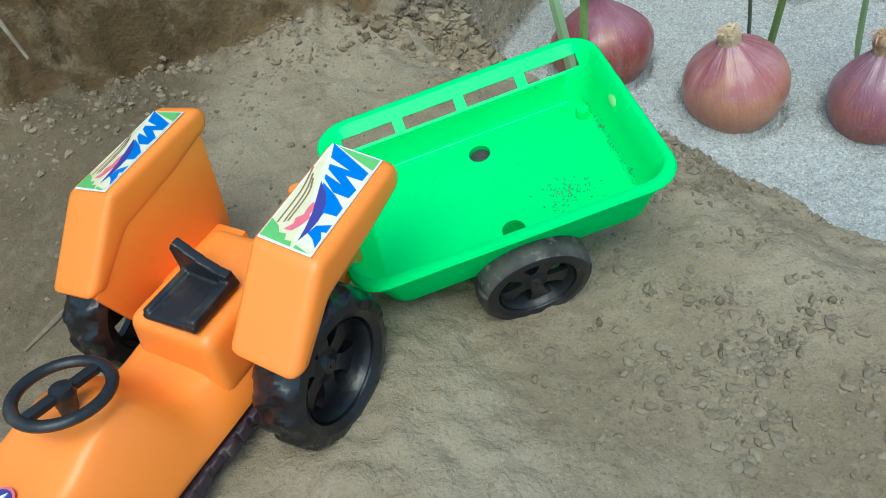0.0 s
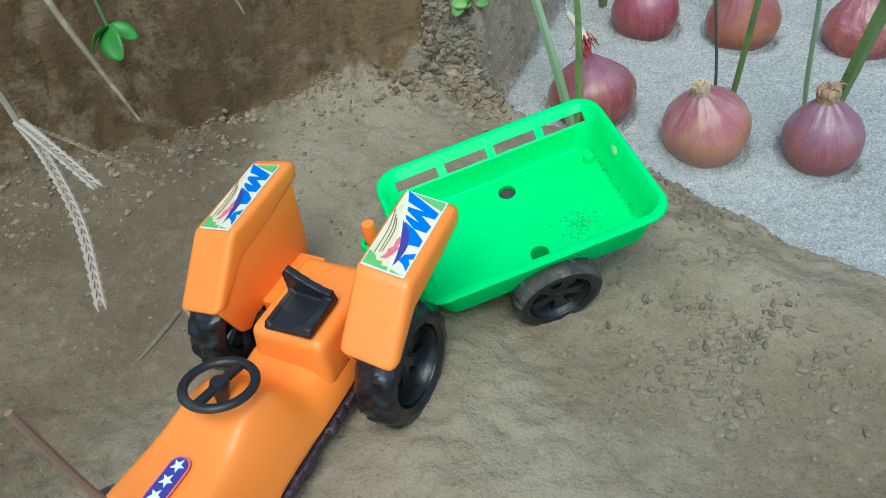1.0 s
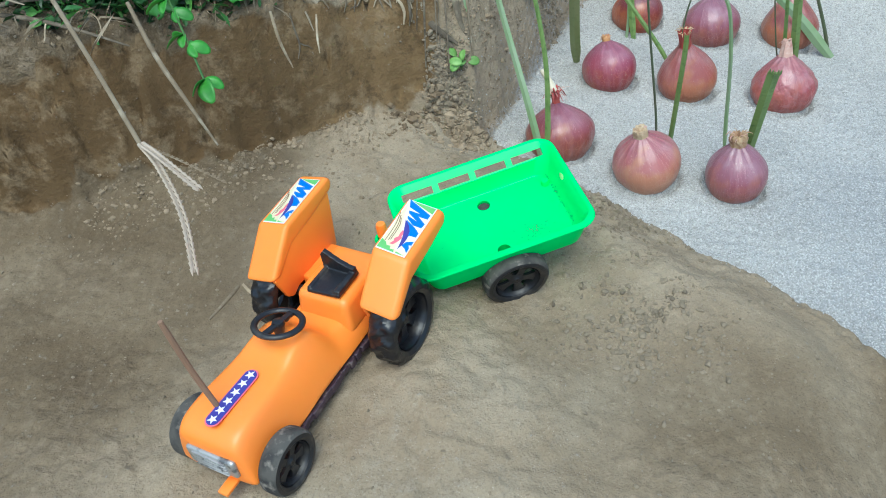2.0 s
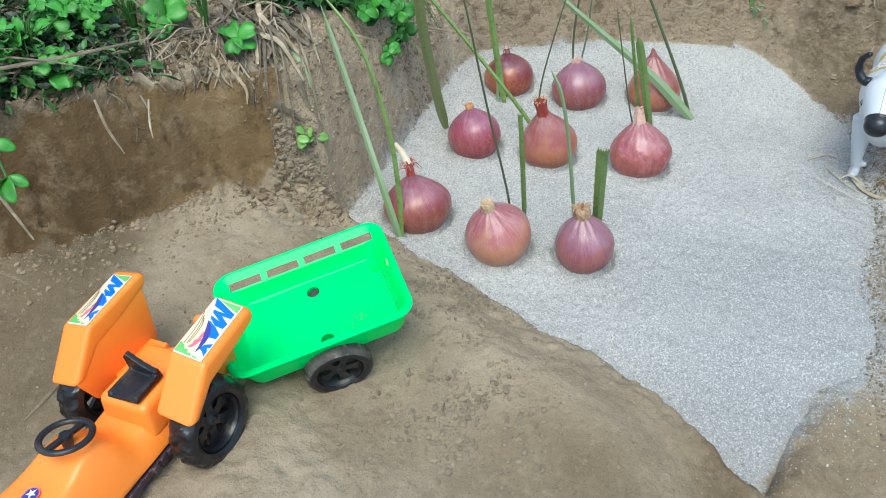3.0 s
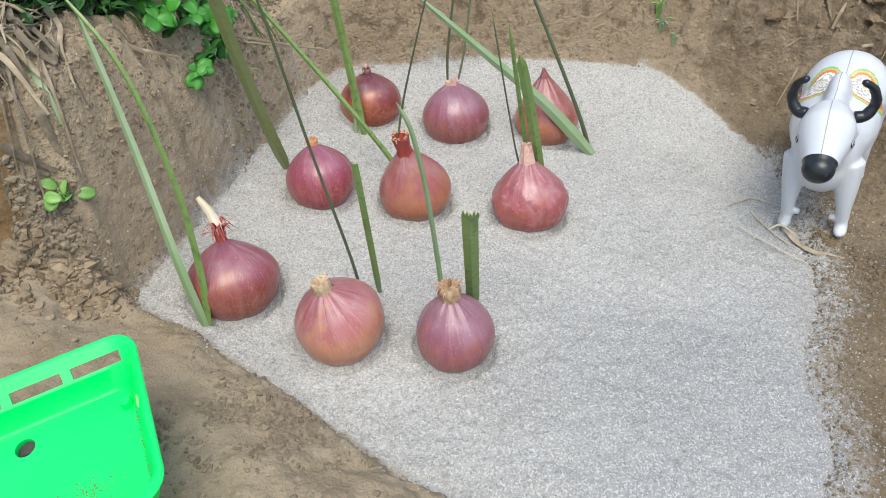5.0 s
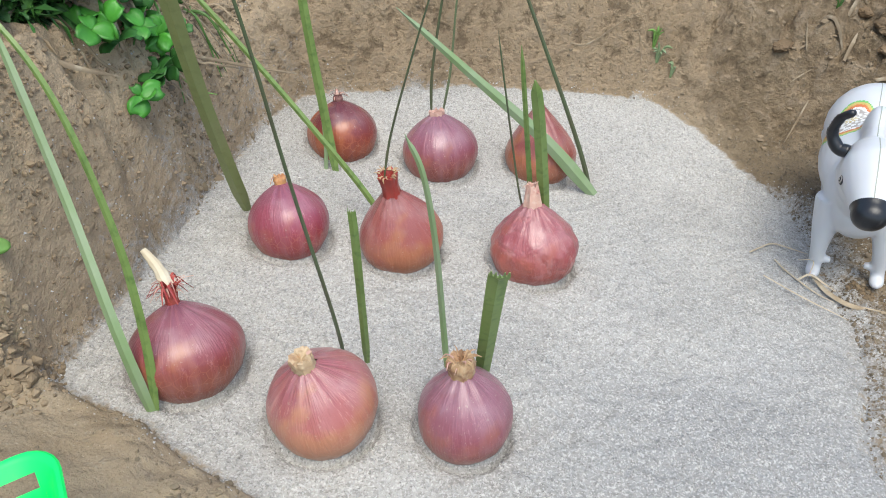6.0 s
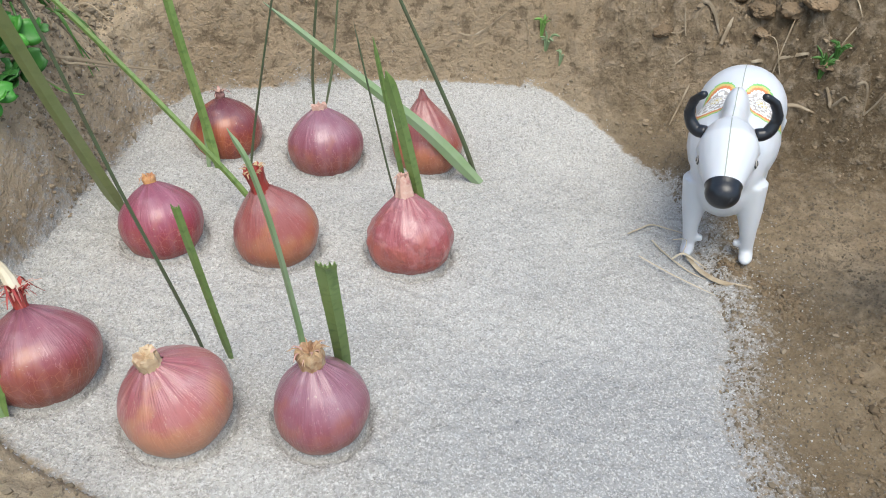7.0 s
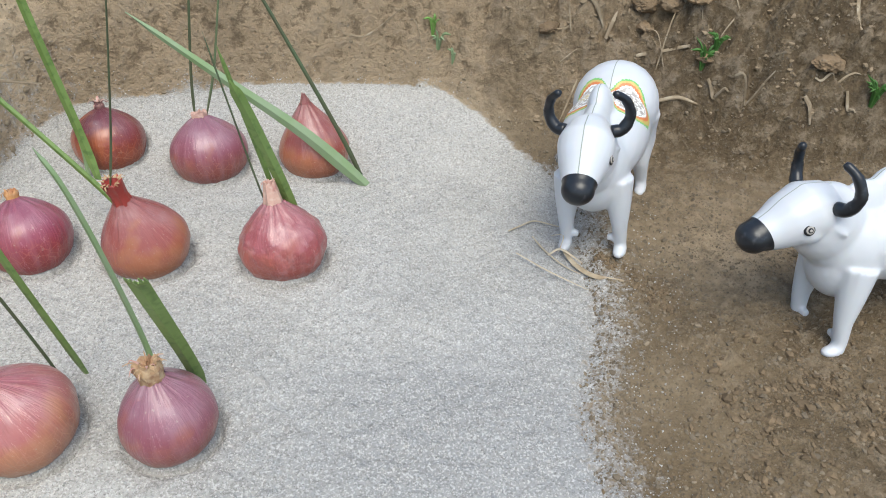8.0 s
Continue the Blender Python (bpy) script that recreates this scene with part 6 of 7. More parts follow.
bull(Matrix.Translation((0.3859, 0.0032, 0.0074)) @ Matrix.Rotation(-2.0777, 4, "Z") @ Matrix.Rotation(0.217, 4, "X") @ Matrix.Scale(0.965, 4), 0.057, 0.005, -0.0024,
     "white plastic toy bull with dark horns facing the onions")
bull(Matrix.Translation((0.5246, -0.1190, 0.0155)) @ Matrix.Rotation(-3.017, 4, "Z") @ Matrix.Rotation(0.228, 4, "X") @ Matrix.Scale(0.955, 4), 0.005, 0.0162, -0.0059,
     "white plastic toy bull with dark muzzle standing on bare clay")


# ---- plants, straw and twigs ----
def bank_point(k, t, back, lift=0.0):
    """A point on the bank: k the stretch of the foot line, t along it, back metres behind it."""
    a, b = Vector((*BANK_FOOT[k], 0)), Vector((*BANK_FOOT[k + 1], 0))
    d = (b - a).normalized()
    p = a.lerp(b, t) + Vector((-d.y, d.x, 0)) * back
    return Vector((p.x, p.y, ground_at(p.x, p.y) + lift))


pr = random.Random(11)


def straw(points, width, label, mat=None, flatness=0.3, name="dry_straw", category="dry grass", group="dry grass hanging over the bank"):
    """A dry stalk or blade: a flattened, slightly twisted tube."""
    line = curve_points(points, 5)
    n = len(line)
    rings = []
    for i, p in enumerate(line):
        t = i / (n - 1)
        d = (line[min(i + 1, n - 1)] - line[max(i - 1, 0)]).normalized()
        a = d.cross(Vector((0.2, -0.7, 0.7)))
        a = (a if a.length > 0.05 else d.cross(Vector((1, 0, 0)))).normalized()
        b = d.cross(a)
        w = width / 2 * (0.75 + 0.45 * math.sin(math.pi * (0.15 + 0.75 * t))) * (1 - 0.5 * t ** 3)
        rings.append([p + a * (w * math.cos(q)) + b * (w * flatness * math.sin(q)) for q in [2 * math.pi * j / 6 for j in range(6)]])
    return tagged(part(name, loft(rings), mat or STRAW), label, category, group)


# thin roots showing in the upper part of the cut face
for k in range(26):
    seg = pr.choice((2, 3, 3, 3, 4, 4))
    t = pr.random()
    drift = pr.uniform(-0.5, 0.5)
    top, low = pr.uniform(0.055, 0.10), pr.uniform(0.030, 0.048)
    pts = [bank_point(seg, t + drift * q * 0.4 + pr.uniform(-0.05, 0.05), top + (low - top) * q, pr.uniform(0.001, 0.008)) for q in (0, 0.3, 0.6, 1.0)]
    width = pr.uniform(0.0008, 0.0018)
    if pts[-1][0] < -0.22:
        straw(pts, width, "thin curly root in the upper edge of a clay bank")
def clear_of_ground(pts, lift):
    """The same line with points between, nowhere under the ground."""
    fine = curve_points(pts, 3)
    return [(p[0], p[1], max(p[2], ground_at(p[0], p[1]) + lift)) for p in fine]


# roots along the top of the cut
for w, pts in (
        (0.0024, [(-0.4117, -0.0806, 0.1978), (-0.3926, -0.1086, 0.1836), (-0.3701, -0.1470, 0.1764), (-0.3575, -0.1651, 0.1694)]),
        (0.0022, [(-0.4132, -0.1110, 0.1872), (-0.3966, -0.1464, 0.1779), (-0.3782, -0.1757, 0.1774)]),
        (0.0022, [(-0.3707, -0.0874, 0.1836), (-0.3457, -0.1167, 0.1764), (-0.3254, -0.1471, 0.1655), (-0.3239, -0.1567, 0.1511)]),
        (0.0018, [(-0.3391, -0.0959, 0.1810), (-0.3160, -0.1170, 0.1715), (-0.3114, -0.1420, 0.1637), (-0.3219, -0.1537, 0.1549)]),
        (0.0018, [(-0.3566, -0.1348, 0.1710), (-0.3438, -0.1541, 0.1697), (-0.3398, -0.1603, 0.1611)]),
        (0.0030, [(-0.3850, -0.1588, 0.1748), (-0.3611, -0.1701, 0.1704), (-0.3438, -0.1696, 0.1570)]),
        (0.0022, [(-0.4069, -0.1735, 0.1792), (-0.3878, -0.1885, 0.1735), (-0.3774, -0.1889, 0.1640)]),
        (0.0016, [(-0.3619, -0.1842, 0.1570), (-0.3585, -0.1854, 0.1490), (-0.3551, -0.1868, 0.1412)]),
        (0.0016, [(-0.3730, -0.1946, 0.1480), (-0.3673, -0.1970, 0.1314), (-0.3690, -0.2013, 0.1175)]),
        (0.0012, [(-0.3673, -0.1970, 0.1314), (-0.3622, -0.1952, 0.1280), (-0.3568, -0.1932, 0.1249)]),
        (0.0026, [(-0.2976, -0.1132, 0.1671), (-0.2758, -0.1347, 0.1511), (-0.2749, -0.1401, 0.1355)]),
        (0.0022, [(-0.3894, -0.1080, 0.1836), (-0.3306, -0.0980, 0.1831), (-0.3070, -0.0481, 0.1821), (-0.3113, -0.0248, 0.1878)]),
        (0.0022, [(-0.3091, -0.1281, 0.1671), (-0.2992, -0.1390, 0.1611), (-0.2926, -0.1417, 0.1557)]),
        (0.0028, [(-0.3595, -0.0706, 0.1909), (-0.3304, -0.1005, 0.1800), (-0.3126, -0.1026, 0.1787)]),
        (0.0017, [(-0.359, -0.113, 0.182), (-0.340, -0.147, 0.178), (-0.332, -0.154, 0.164), (-0.333, -0.160, 0.150)]),
        (0.0015, [(-0.372, -0.124, 0.186), (-0.358, -0.142, 0.175), (-0.343, -0.164, 0.165)]),
        (0.0017, [(-0.369, -0.088, 0.188), (-0.328, -0.115, 0.182), (-0.318, -0.128, 0.171), (-0.318, -0.149, 0.162), (-0.328, -0.157, 0.154)]),
        (0.0016, [(-0.316, -0.134, 0.172), (-0.304, -0.142, 0.164), (-0.297, -0.147, 0.152)]),
        (0.0020, [(-0.404, -0.164, 0.186), (-0.376, -0.185, 0.180), (-0.362, -0.180, 0.170)]),
        (0.0018, [(-0.412, -0.122, 0.196), (-0.403, -0.148, 0.188), (-0.379, -0.179, 0.180)]),
        (0.0022, [(-0.327, -0.029, 0.200), (-0.317, -0.037, 0.196), (-0.315, -0.070, 0.193), (-0.323, -0.094, 0.192), (-0.344, -0.109, 0.193), (-0.377, -0.116, 0.192)]),
        (0.0016, [(-0.286, -0.128, 0.173), (-0.274, -0.135, 0.153), (-0.272, -0.136, 0.144)])):
    straw(clear_of_ground(pts, 0.0025), w, "pale root showing in the upper edge of the bank", pr.choice((STRAW, DEAD, ROOT)), 0.7, "root", "root", "roots in the bank")
# withered leaves and stalks drooping over the corner of the bank
for w, flat_, mat, pts in (
        (0.0070, 0.22, DEAD, [(-0.3592, -0.0283, 0.1956), (-0.3131, -0.087, 0.1789), (-0.2702, -0.1261, 0.1604), (-0.2472, -0.130, 0.1245), (-0.2342, -0.1299, 0.1116)]),
        (0.0055, 0.25, DEAD, [(-0.3042, -0.0159, 0.1864), (-0.2665, -0.0817, 0.1777), (-0.238, -0.1137, 0.1589), (-0.2286, -0.1206, 0.1344), (-0.218, -0.1229, 0.1138)]),
        (0.0068, 0.2, DEAD, [(-0.3287, -0.0406, 0.1961), (-0.2991, -0.0713, 0.1853), (-0.2708, -0.1048, 0.1694)]),
        (0.0055, 0.2, LEAF_PALE, [(-0.2539, -0.0812, 0.1752), (-0.234, -0.1044, 0.1648), (-0.2227, -0.112, 0.1407)]),
        (0.0060, 0.2, STRAW, [(-0.2985, -0.0491, 0.1844), (-0.2694, -0.0737, 0.1774), (-0.248, -0.0692, 0.1728)]),
        (0.0048, 0.25, DEAD, [(-0.2663, -0.0778, 0.1762), (-0.2427, -0.1042, 0.1674), (-0.2307, -0.1181, 0.1439), (-0.2263, -0.1208, 0.131)]),
        (0.0028, 0.5, STRAW, [(-0.2975, -0.1289, 0.1706), (-0.2811, -0.1366, 0.1517), (-0.28, -0.142, 0.1373)]),
        (0.0024, 0.5, STRAW, [(-0.2918, -0.1271, 0.1699), (-0.2745, -0.1338, 0.1507), (-0.2731, -0.138, 0.1385)]),
        (0.0034, 0.4, STRAW, [(-0.2158, -0.0273, 0.1645), (-0.2002, -0.0095, 0.1487), (-0.1866, 0.02, 0.1303)]),
        (0.0026, 0.5, STRAW, [(-0.3891, -0.1006, 0.1921), (-0.3761, -0.1286, 0.1848), (-0.3552, -0.1647, 0.1772)]),
        (0.0034, 0.4, STRAW, [(-0.3711, -0.1711, 0.181), (-0.354, -0.1719, 0.169), (-0.3421, -0.17, 0.1549)]),
        (0.0026, 0.5, STRAW, [(-0.3599, -0.0842, 0.1867), (-0.3309, -0.1278, 0.1726), (-0.316, -0.1513, 0.1534)]),
        (0.0024, 0.5, STRAW, [(-0.3405, -0.096, 0.1813), (-0.3057, -0.1318, 0.1726), (-0.3073, -0.147, 0.1557)]),
        (0.0030, 0.5, STRAW, [(-0.3637, -0.1073, 0.1846), (-0.3333, -0.0924, 0.1821), (-0.3063, -0.075, 0.1821)]),
        (0.0050, 0.25, DEAD, [(-0.3077, -0.0709, 0.1844), (-0.2802, -0.1149, 0.170), (-0.2709, -0.1378, 0.1372)]),
        (0.0060, 0.2, DEAD, [(-0.2864, -0.107, 0.1698), (-0.2583, -0.1332, 0.140), (-0.2296, -0.128, 0.1136)]),
        (0.0022, 0.6, STRAW, [(-0.4056, -0.1103, 0.1913), (-0.3879, -0.1483, 0.1823), (-0.3794, -0.1758, 0.1772)]),
        (0.0020, 0.6, STRAW, [(-0.372, -0.045, 0.178), (-0.350, -0.062, 0.196), (-0.331, -0.052, 0.205), (-0.332, -0.036, 0.208)])):
    straw(pts, w, "withered leaf drooping over the bank" if w > 0.005 else "dry stalk lying over the brink of the bank", mat, flat_)
for k in range(22):
    x0, y0 = pr.uniform(-0.37, -0.25), 0
    y0 = -0.065 - 0.55 * (x0 + 0.27) * 0.2 + pr.uniform(-0.02, 0.035)
    ln, a = pr.uniform(0.03, 0.075), radians(pr.uniform(-75, -20))
    pts = []
    for q in (0, 0.35, 0.7, 1.0):
        x, y = x0 + ln * q * math.cos(a) + pr.uniform(-0.004, 0.004), y0 + ln * q * math.sin(a)
        pts.append((x, y, ground_at(x, y) + pr.uniform(0.002, 0.009)))
    straw(pts, pr.uniform(0.0014, 0.0046), "withered stalk lying on the shoulder of the bank", pr.choice((DEAD, DEAD, STRAW)), pr.uniform(0.25, 0.6))
# pale straw lying along the brink
for k in range(22):
    x0, y0 = -0.60 + pr.uniform(-0.06, 0.14), -0.275 + pr.uniform(-0.03, 0.05)
    y0 += 0.45 * (x0 + 0.60)
    z0 = 0.200 + pr.uniform(-0.02, 0.025)
    ln, a = pr.uniform(0.05, 0.17), pr.gauss(0.32, 0.38)
    bow, sag = pr.uniform(-0.12, 0.12), pr.uniform(0.0, 0.22)
    pts = []
    for q in (0, 0.25, 0.5, 0.75, 1.0):
        off = bow * ln * math.sin(math.pi * q) + pr.uniform(-0.002, 0.002)
        pts.append((x0 + ln * q * math.cos(a) - off * math.sin(a), y0 + ln * q * math.sin(a) + off * math.cos(a), z0 + 0.05 * ln * math.sin(2.2 * q) - sag * ln * q ** 2.5))
    straw(pts, pr.uniform(0.0012, 0.0038), "dry straw tangled along the brink of the bank", pr.choice((STRAW, DEAD, ROOT, DEAD)), pr.uniform(0.25, 0.6))
for k in range(16):
    x0, y0 = pr.uniform(-0.29, -0.23), pr.uniform(0.0, 0.18)
    a = pr.uniform(-0.6, 0.9)
    ln = pr.uniform(0.03, 0.09)
    pts = [(x0 + ln * q * math.cos(a), y0 + ln * q * math.sin(a) * 0.6, ground_at(x0 + ln * q * math.cos(a), y0 + ln * q * math.sin(a) * 0.6) + 0.004 + 0.010 * math.sin(3 * q) * pr.random()) for q in (0, 0.35, 0.7, 1)]
    straw(pts, pr.uniform(0.0012, 0.0034), "dry straw lying beside clover on the bank")
for k in range(14):
    x0, y0 = pr.uniform(-0.225, -0.19), pr.uniform(0.09, 0.20)
    ln, a = pr.uniform(0.012, 0.032), radians(pr.uniform(-50, 35))
    pts = []
    for q in (0, 0.35, 0.7, 1.0):
        x, y = x0 + ln * q * math.cos(a) * 0.8, y0 + ln * q * math.sin(a)
        pts.append((x, y, ground_at(x, y) + 0.003 + 0.004 * math.sin(3 * q)))
    straw(pts, pr.uniform(0.0010, 0.0024), "thin dry straw lying on the bank beside sand", pr.choice((STRAW, ROOT, GRASSY)), 0.5)
# straw on the east bank and beside the bulls
for w, pts in ((0.0036, [(0.491, 0.171), (0.510, 0.164), (0.528, 0.156)]), (0.0030, [(0.552, 0.146), (0.568, 0.140), (0.585, 0.136)]), (0.0042, [(0.534, 0.162), (0.541, 0.153), (0.549, 0.144)]),
               (0.0052, [(0.613, 0.118), (0.619, 0.112), (0.621, 0.105)]), (0.0040, [(0.654, 0.116), (0.657, 0.108), (0.660, 0.101)]), (0.0046, [(0.416, 0.242), (0.428, 0.233), (0.439, 0.225)]),
               (0.0022, [(0.621, 0.125), (0.643, 0.123), (0.665, 0.122)])):
    straw(clear_of_ground([(x, y, ground_at(x, y) + 0.003) for x, y in pts], 0.0015), w, "dry stalk lying across lumpy clay", flatness=0.5, group="dry straw on the east bank")
for pts, w in (([(0.185, 0.285, 0.062), (0.205, 0.286, 0.076), (0.240, 0.290, 0.080)], 0.0014), ([(0.240, 0.290, 0.080), (0.255, 0.283, 0.078), (0.262, 0.272, 0.066)], 0.0011),
               ([(0.345, -0.001, 0.005), (0.355, 0.001, 0.010), (0.366, -0.004, 0.006), (0.372, -0.014, 0.006)], 0.0016),
               ([(0.318, 0.004, 0.004), (0.340, -0.02, 0.004), (0.368, -0.045, 0.004)], 0.0010), ([(0.355, 0.002, 0.006), (0.36, 0.012, 0.016), (0.352, 0.02, 0.010)], 0.0009),
               ([(0.446, 0.250, 0.062), (0.458, 0.262, 0.075), (0.474, 0.272, 0.084), (0.482, 0.276, 0.094)], 0.0042), ([(0.44, 0.215, 0.045), (0.452, 0.232, 0.058), (0.470, 0.250, 0.072)], 0.0036),
               ([(0.47, 0.20, 0.035), (0.50, 0.193, 0.038), (0.535, 0.182, 0.038)], 0.0034), ([(0.56, 0.205, 0.056), (0.60, 0.200, 0.060), (0.64, 0.205, 0.066)], 0.0026),
               ([(0.52, 0.21, 0.050), (0.535, 0.218, 0.062), (0.553, 0.205, 0.054), (0.560, 0.192, 0.046)], 0.0024), ([(0.66, 0.19, 0.07), (0.69, 0.185, 0.072), (0.74, 0.175, 0.074)], 0.0044),
               ([(0.655, 0.165, 0.064), (0.664, 0.150, 0.054), (0.668, 0.138, 0.046)], 0.0042)):
    pts = [(x, y, max(z, ground_at(x, y) + 0.001)) for x, y, z in pts]
    straw(pts, w, "dry straw lying on crumbly clay", PALE_ROOT if pts[0][2] < 0.02 else STRAW, group="dry straw on the east bank")
for k in range(34):
    x0, y0 = pr.uniform(0.40, 0.78), 0
    y0 = 0.20 - 0.22 * (x0 - 0.42) + pr.uniform(0.0, 0.14)
    a, ln = pr.uniform(0, 6.28), pr.uniform(0.008, 0.035)
    pts = [(x0 + ln * q * math.cos(a), y0 + ln * q * math.sin(a), ground_at(x0 + ln * q * math.cos(a), y0 + ln * q * math.sin(a)) + 0.002 + 0.008 * q * pr.random()) for q in (0, 0.5, 1)]
    straw(pts, pr.uniform(0.0008, 0.0022), "short bit of dry straw on the bank", group="dry straw on the east bank")

# seed-headed stalk hanging in the air beside the tractor
stalk = thing("grass_stalk", Matrix.Identity(4), "dry grass stalk with three pale seed heads hanging from the bank", "dry grass")
part("stem", tube(curve_points([(-0.62, -0.24, 0.33), (-0.53, -0.31, 0.275), (-0.47, -0.356, 0.222), (-0.415, -0.40, 0.165)], 6), 0.0018, 7), STRAW, stalk)


def seed_head(points, radius):
    line = curve_points(points, 9)
    bm = tube(line, [radius * 0.28] * len(line), 6)
    for i, p in enumerate(line[:-1]):
        d = (line[i + 1] - p).normalized()
        for s in (-1, 1):
            a = d.cross(Vector((0.3, 0.5 * s, 0.8))).normalized() * s
            q = p + a * radius * 0.7
            join(bm, tube([p, q + d * radius * 0.8, q + d * radius * 2.4], [radius * 0.25, radius * 0.46, radius * 0.06], 5))
    return bm


part("seed_head", seed_head([(-0.415, -0.40, 0.165), (-0.393, -0.417, 0.158), (-0.370, -0.441, 0.137), (-0.355, -0.469, 0.111)], 0.0030), HUSK, stalk)
part("seed_head", seed_head([(-0.415, -0.40, 0.165), (-0.392, -0.415, 0.167), (-0.35, -0.441, 0.164)], 0.0031), HUSK, stalk)
part("seed_head", seed_head([(-0.415, -0.40, 0.165), (-0.385, -0.403, 0.156), (-0.350, -0.406, 0.142)], 0.0014), STRAW, stalk)
straw([(-0.47, -0.285, 0.215), (-0.441, -0.312, 0.185), (-0.414, -0.330, 0.158), (-0.386, -0.347, 0.129)], 0.0034, "bare dry stalk dangling from the bank", flatness=0.7)
straw([(-0.372, -0.235, 0.190), (-0.366, -0.240, 0.165), (-0.358, -0.240, 0.140)], 0.0024, "short broken root dangling from the bank", flatness=0.8)
straw([(x, y, max(ground_at(x, y), float(sand_height(x, y))) + z) for x, y, z in ((0.36, 0.004, 0.006), (0.366, -0.012, 0.004), (0.378, -0.029, 0.003), (0.398, -0.043, 0.0015))], 0.0040, "curved withered leaf lying by the toy bull's feet", STRAW, group="dry straw on the east bank")
for pts in ([(0.318, 0.036), (0.332, 0.045), (0.3456, 0.0518), (0.360, 0.046), (0.3738, 0.0403)], [(0.339, 0.030), (0.343, 0.018), (0.3478, 0.0016), (0.358, -0.013), (0.3682, -0.0235)]):
    straw([(x, y, max(ground_at(x, y), float(sand_height(x, y))) + 0.0022) for x, y in pts], 0.0014, "thin pale root lying on the sand's edge", PALE_ROOT, 0.9, "root", "root", "roots on the sand")
straw([(-0.345, -0.200, 0.172), (-0.341, -0.215, 0.158), (-0.338, -0.222, 0.146)], 0.0018, "short broken root dangling from the bank", flatness=0.8)
for pts in ([(-0.362, -0.412, 0.0), (-0.367, -0.431, 0.0), (-0.373, -0.449, 0.0)], [(-0.359, -0.411, 0.0), (-0.349, -0.419, 0.0), (-0.338, -0.426, 0.0)]):
    straw([(x, y, ground_at(x, y) + 0.0015) for x, y, z in pts], 0.0022, "dry leaf lying on clay beside the tractor", flatness=0.2, group="dry straw on the mound")


def leaf_mesh(name, length, width, notch, mat, cup=0.25):
    """One leaf blade in the x-y plane, stalk end at the origin, x along it, with thickness."""
    n, rings = 8, []
    for i in range(n + 1):
        t = i / n
        w = width / 2 * (math.sin(math.pi * min(1, 0.04 + t * 0.93)) ** 0.55 if not notch else math.sin(math.pi * (0.04 + 0.80 * t)) ** 0.75)
        x = length * t
        th = 0.00035
        dip = -notch * length * 0.16 if i == n else 0
        zc = 0.10 * length * math.sin(math.pi * t)
        rings.append([(x, -w, zc + cup * w), (x + dip * 0.6, -w * 0.5, zc + cup * w * 0.3), (x + dip, 0, zc), (x + dip * 0.6, w * 0.5, zc + cup * w * 0.3), (x, w, zc + cup * w),
                      (x, w * 0.96, zc + cup * w - th), (x + dip, 0, zc - th), (x, -w * 0.96, zc + cup * w - th)])
    bm = loft(rings)
    me = bpy.data.meshes.new(name)
    bmesh.ops.recalc_face_normals(bm, faces=bm.faces)
    bm.to_mesh(me)
    bm.free()
    me.polygons.foreach_set("use_smooth", [True] * len(me.polygons))
    me.materials.append(mat)
    return me


CLOVER_LEAF = leaf_mesh("leaflet", 0.0125, 0.0125, 1.0, CLOVER)
BIG_CLOVER = leaf_mesh("leaflet", 0.0125, 0.0125, 1.0, BRIGHT)
LIME_LEAF = leaf_mesh("leaf", 0.016, 0.0115, 0.0, LIME)


def sprig(at, count, reach, rise, size, face, seed, mesh, leaflets, label, category, group, spread_a=6.28):
    """A small plant: thin stems from one root, each with leaflets at its end."""
    r = random.Random(seed)
    top = thing("clover_plant" if leaflets == 3 else "seedling", Matrix.Translation(at), label, category, group)
    for k in range(count):
        a = r.uniform(0, spread_a) if spread_a > 6 else face + r.uniform(-spread_a, spread_a)
        d = reach * r.uniform(0.3, 1.0)
        end = Vector((d * math.cos(a), d * math.sin(a), rise * r.uniform(0.45, 1.0)))
        part("stem", tube(curve_points([(0, 0, -0.004), end * 0.5 + Vector((0, 0, rise * 0.18)), end], 3), 0.00065, 5), GRASSY, top)
        yaw0 = r.uniform(0, 6.28)
        tip = Matrix.Translation(end) @ Euler((radians(r.uniform(-10, 70)), radians(r.uniform(-40, 40)), 0)).to_matrix().to_4x4()
        for q in range(leaflets):
            ob = new(mesh.name.split(".")[0], mesh)
            ob.parent = top
            ob.matrix_local = tip @ Matrix.Rotation(yaw0 + q * 2 * math.pi / max(leaflets, 1) + r.uniform(-0.15, 0.15), 4, "Z") @ Matrix.Rotation(r.uniform(-0.25, 0.15), 4, "Y") @ Matrix.Scale(size * r.uniform(0.55, 1.3), 4)
    return top


k = 0
for cx, cy, sx, sy, count, lift in ((-0.51, -0.20, 0.07, 0.035, 6, 0.012), (-0.41, -0.125, 0.04, 0.02, 4, 0.012), (-0.37, -0.02, 0.04, 0.03, 5, 0.004), (-0.26, 0.01, 0.03, 0.02, 3, 0.004), (-0.222, 0.055, 0.030, 0.03, 8, 0.004),
                                    (-0.27, 0.06, 0.05, 0.03, 5, 0.006)):
    for _ in range(count):
        k += 1
        x, y = cx + pr.uniform(-sx, sx), cy + pr.uniform(-sy, sy)
        sprig((x, y, ground_at(x, y) + 0.001), pr.randint(6, 9), 0.030, 0.030 + lift, pr.uniform(0.8, 1.25), 0, 40 + k, pr.choice((CLOVER_LEAF, CLOVER_LEAF, BIG_CLOVER)), 3, "clover plant with round green leaflets on the bank", "clover", "clover on the bank")
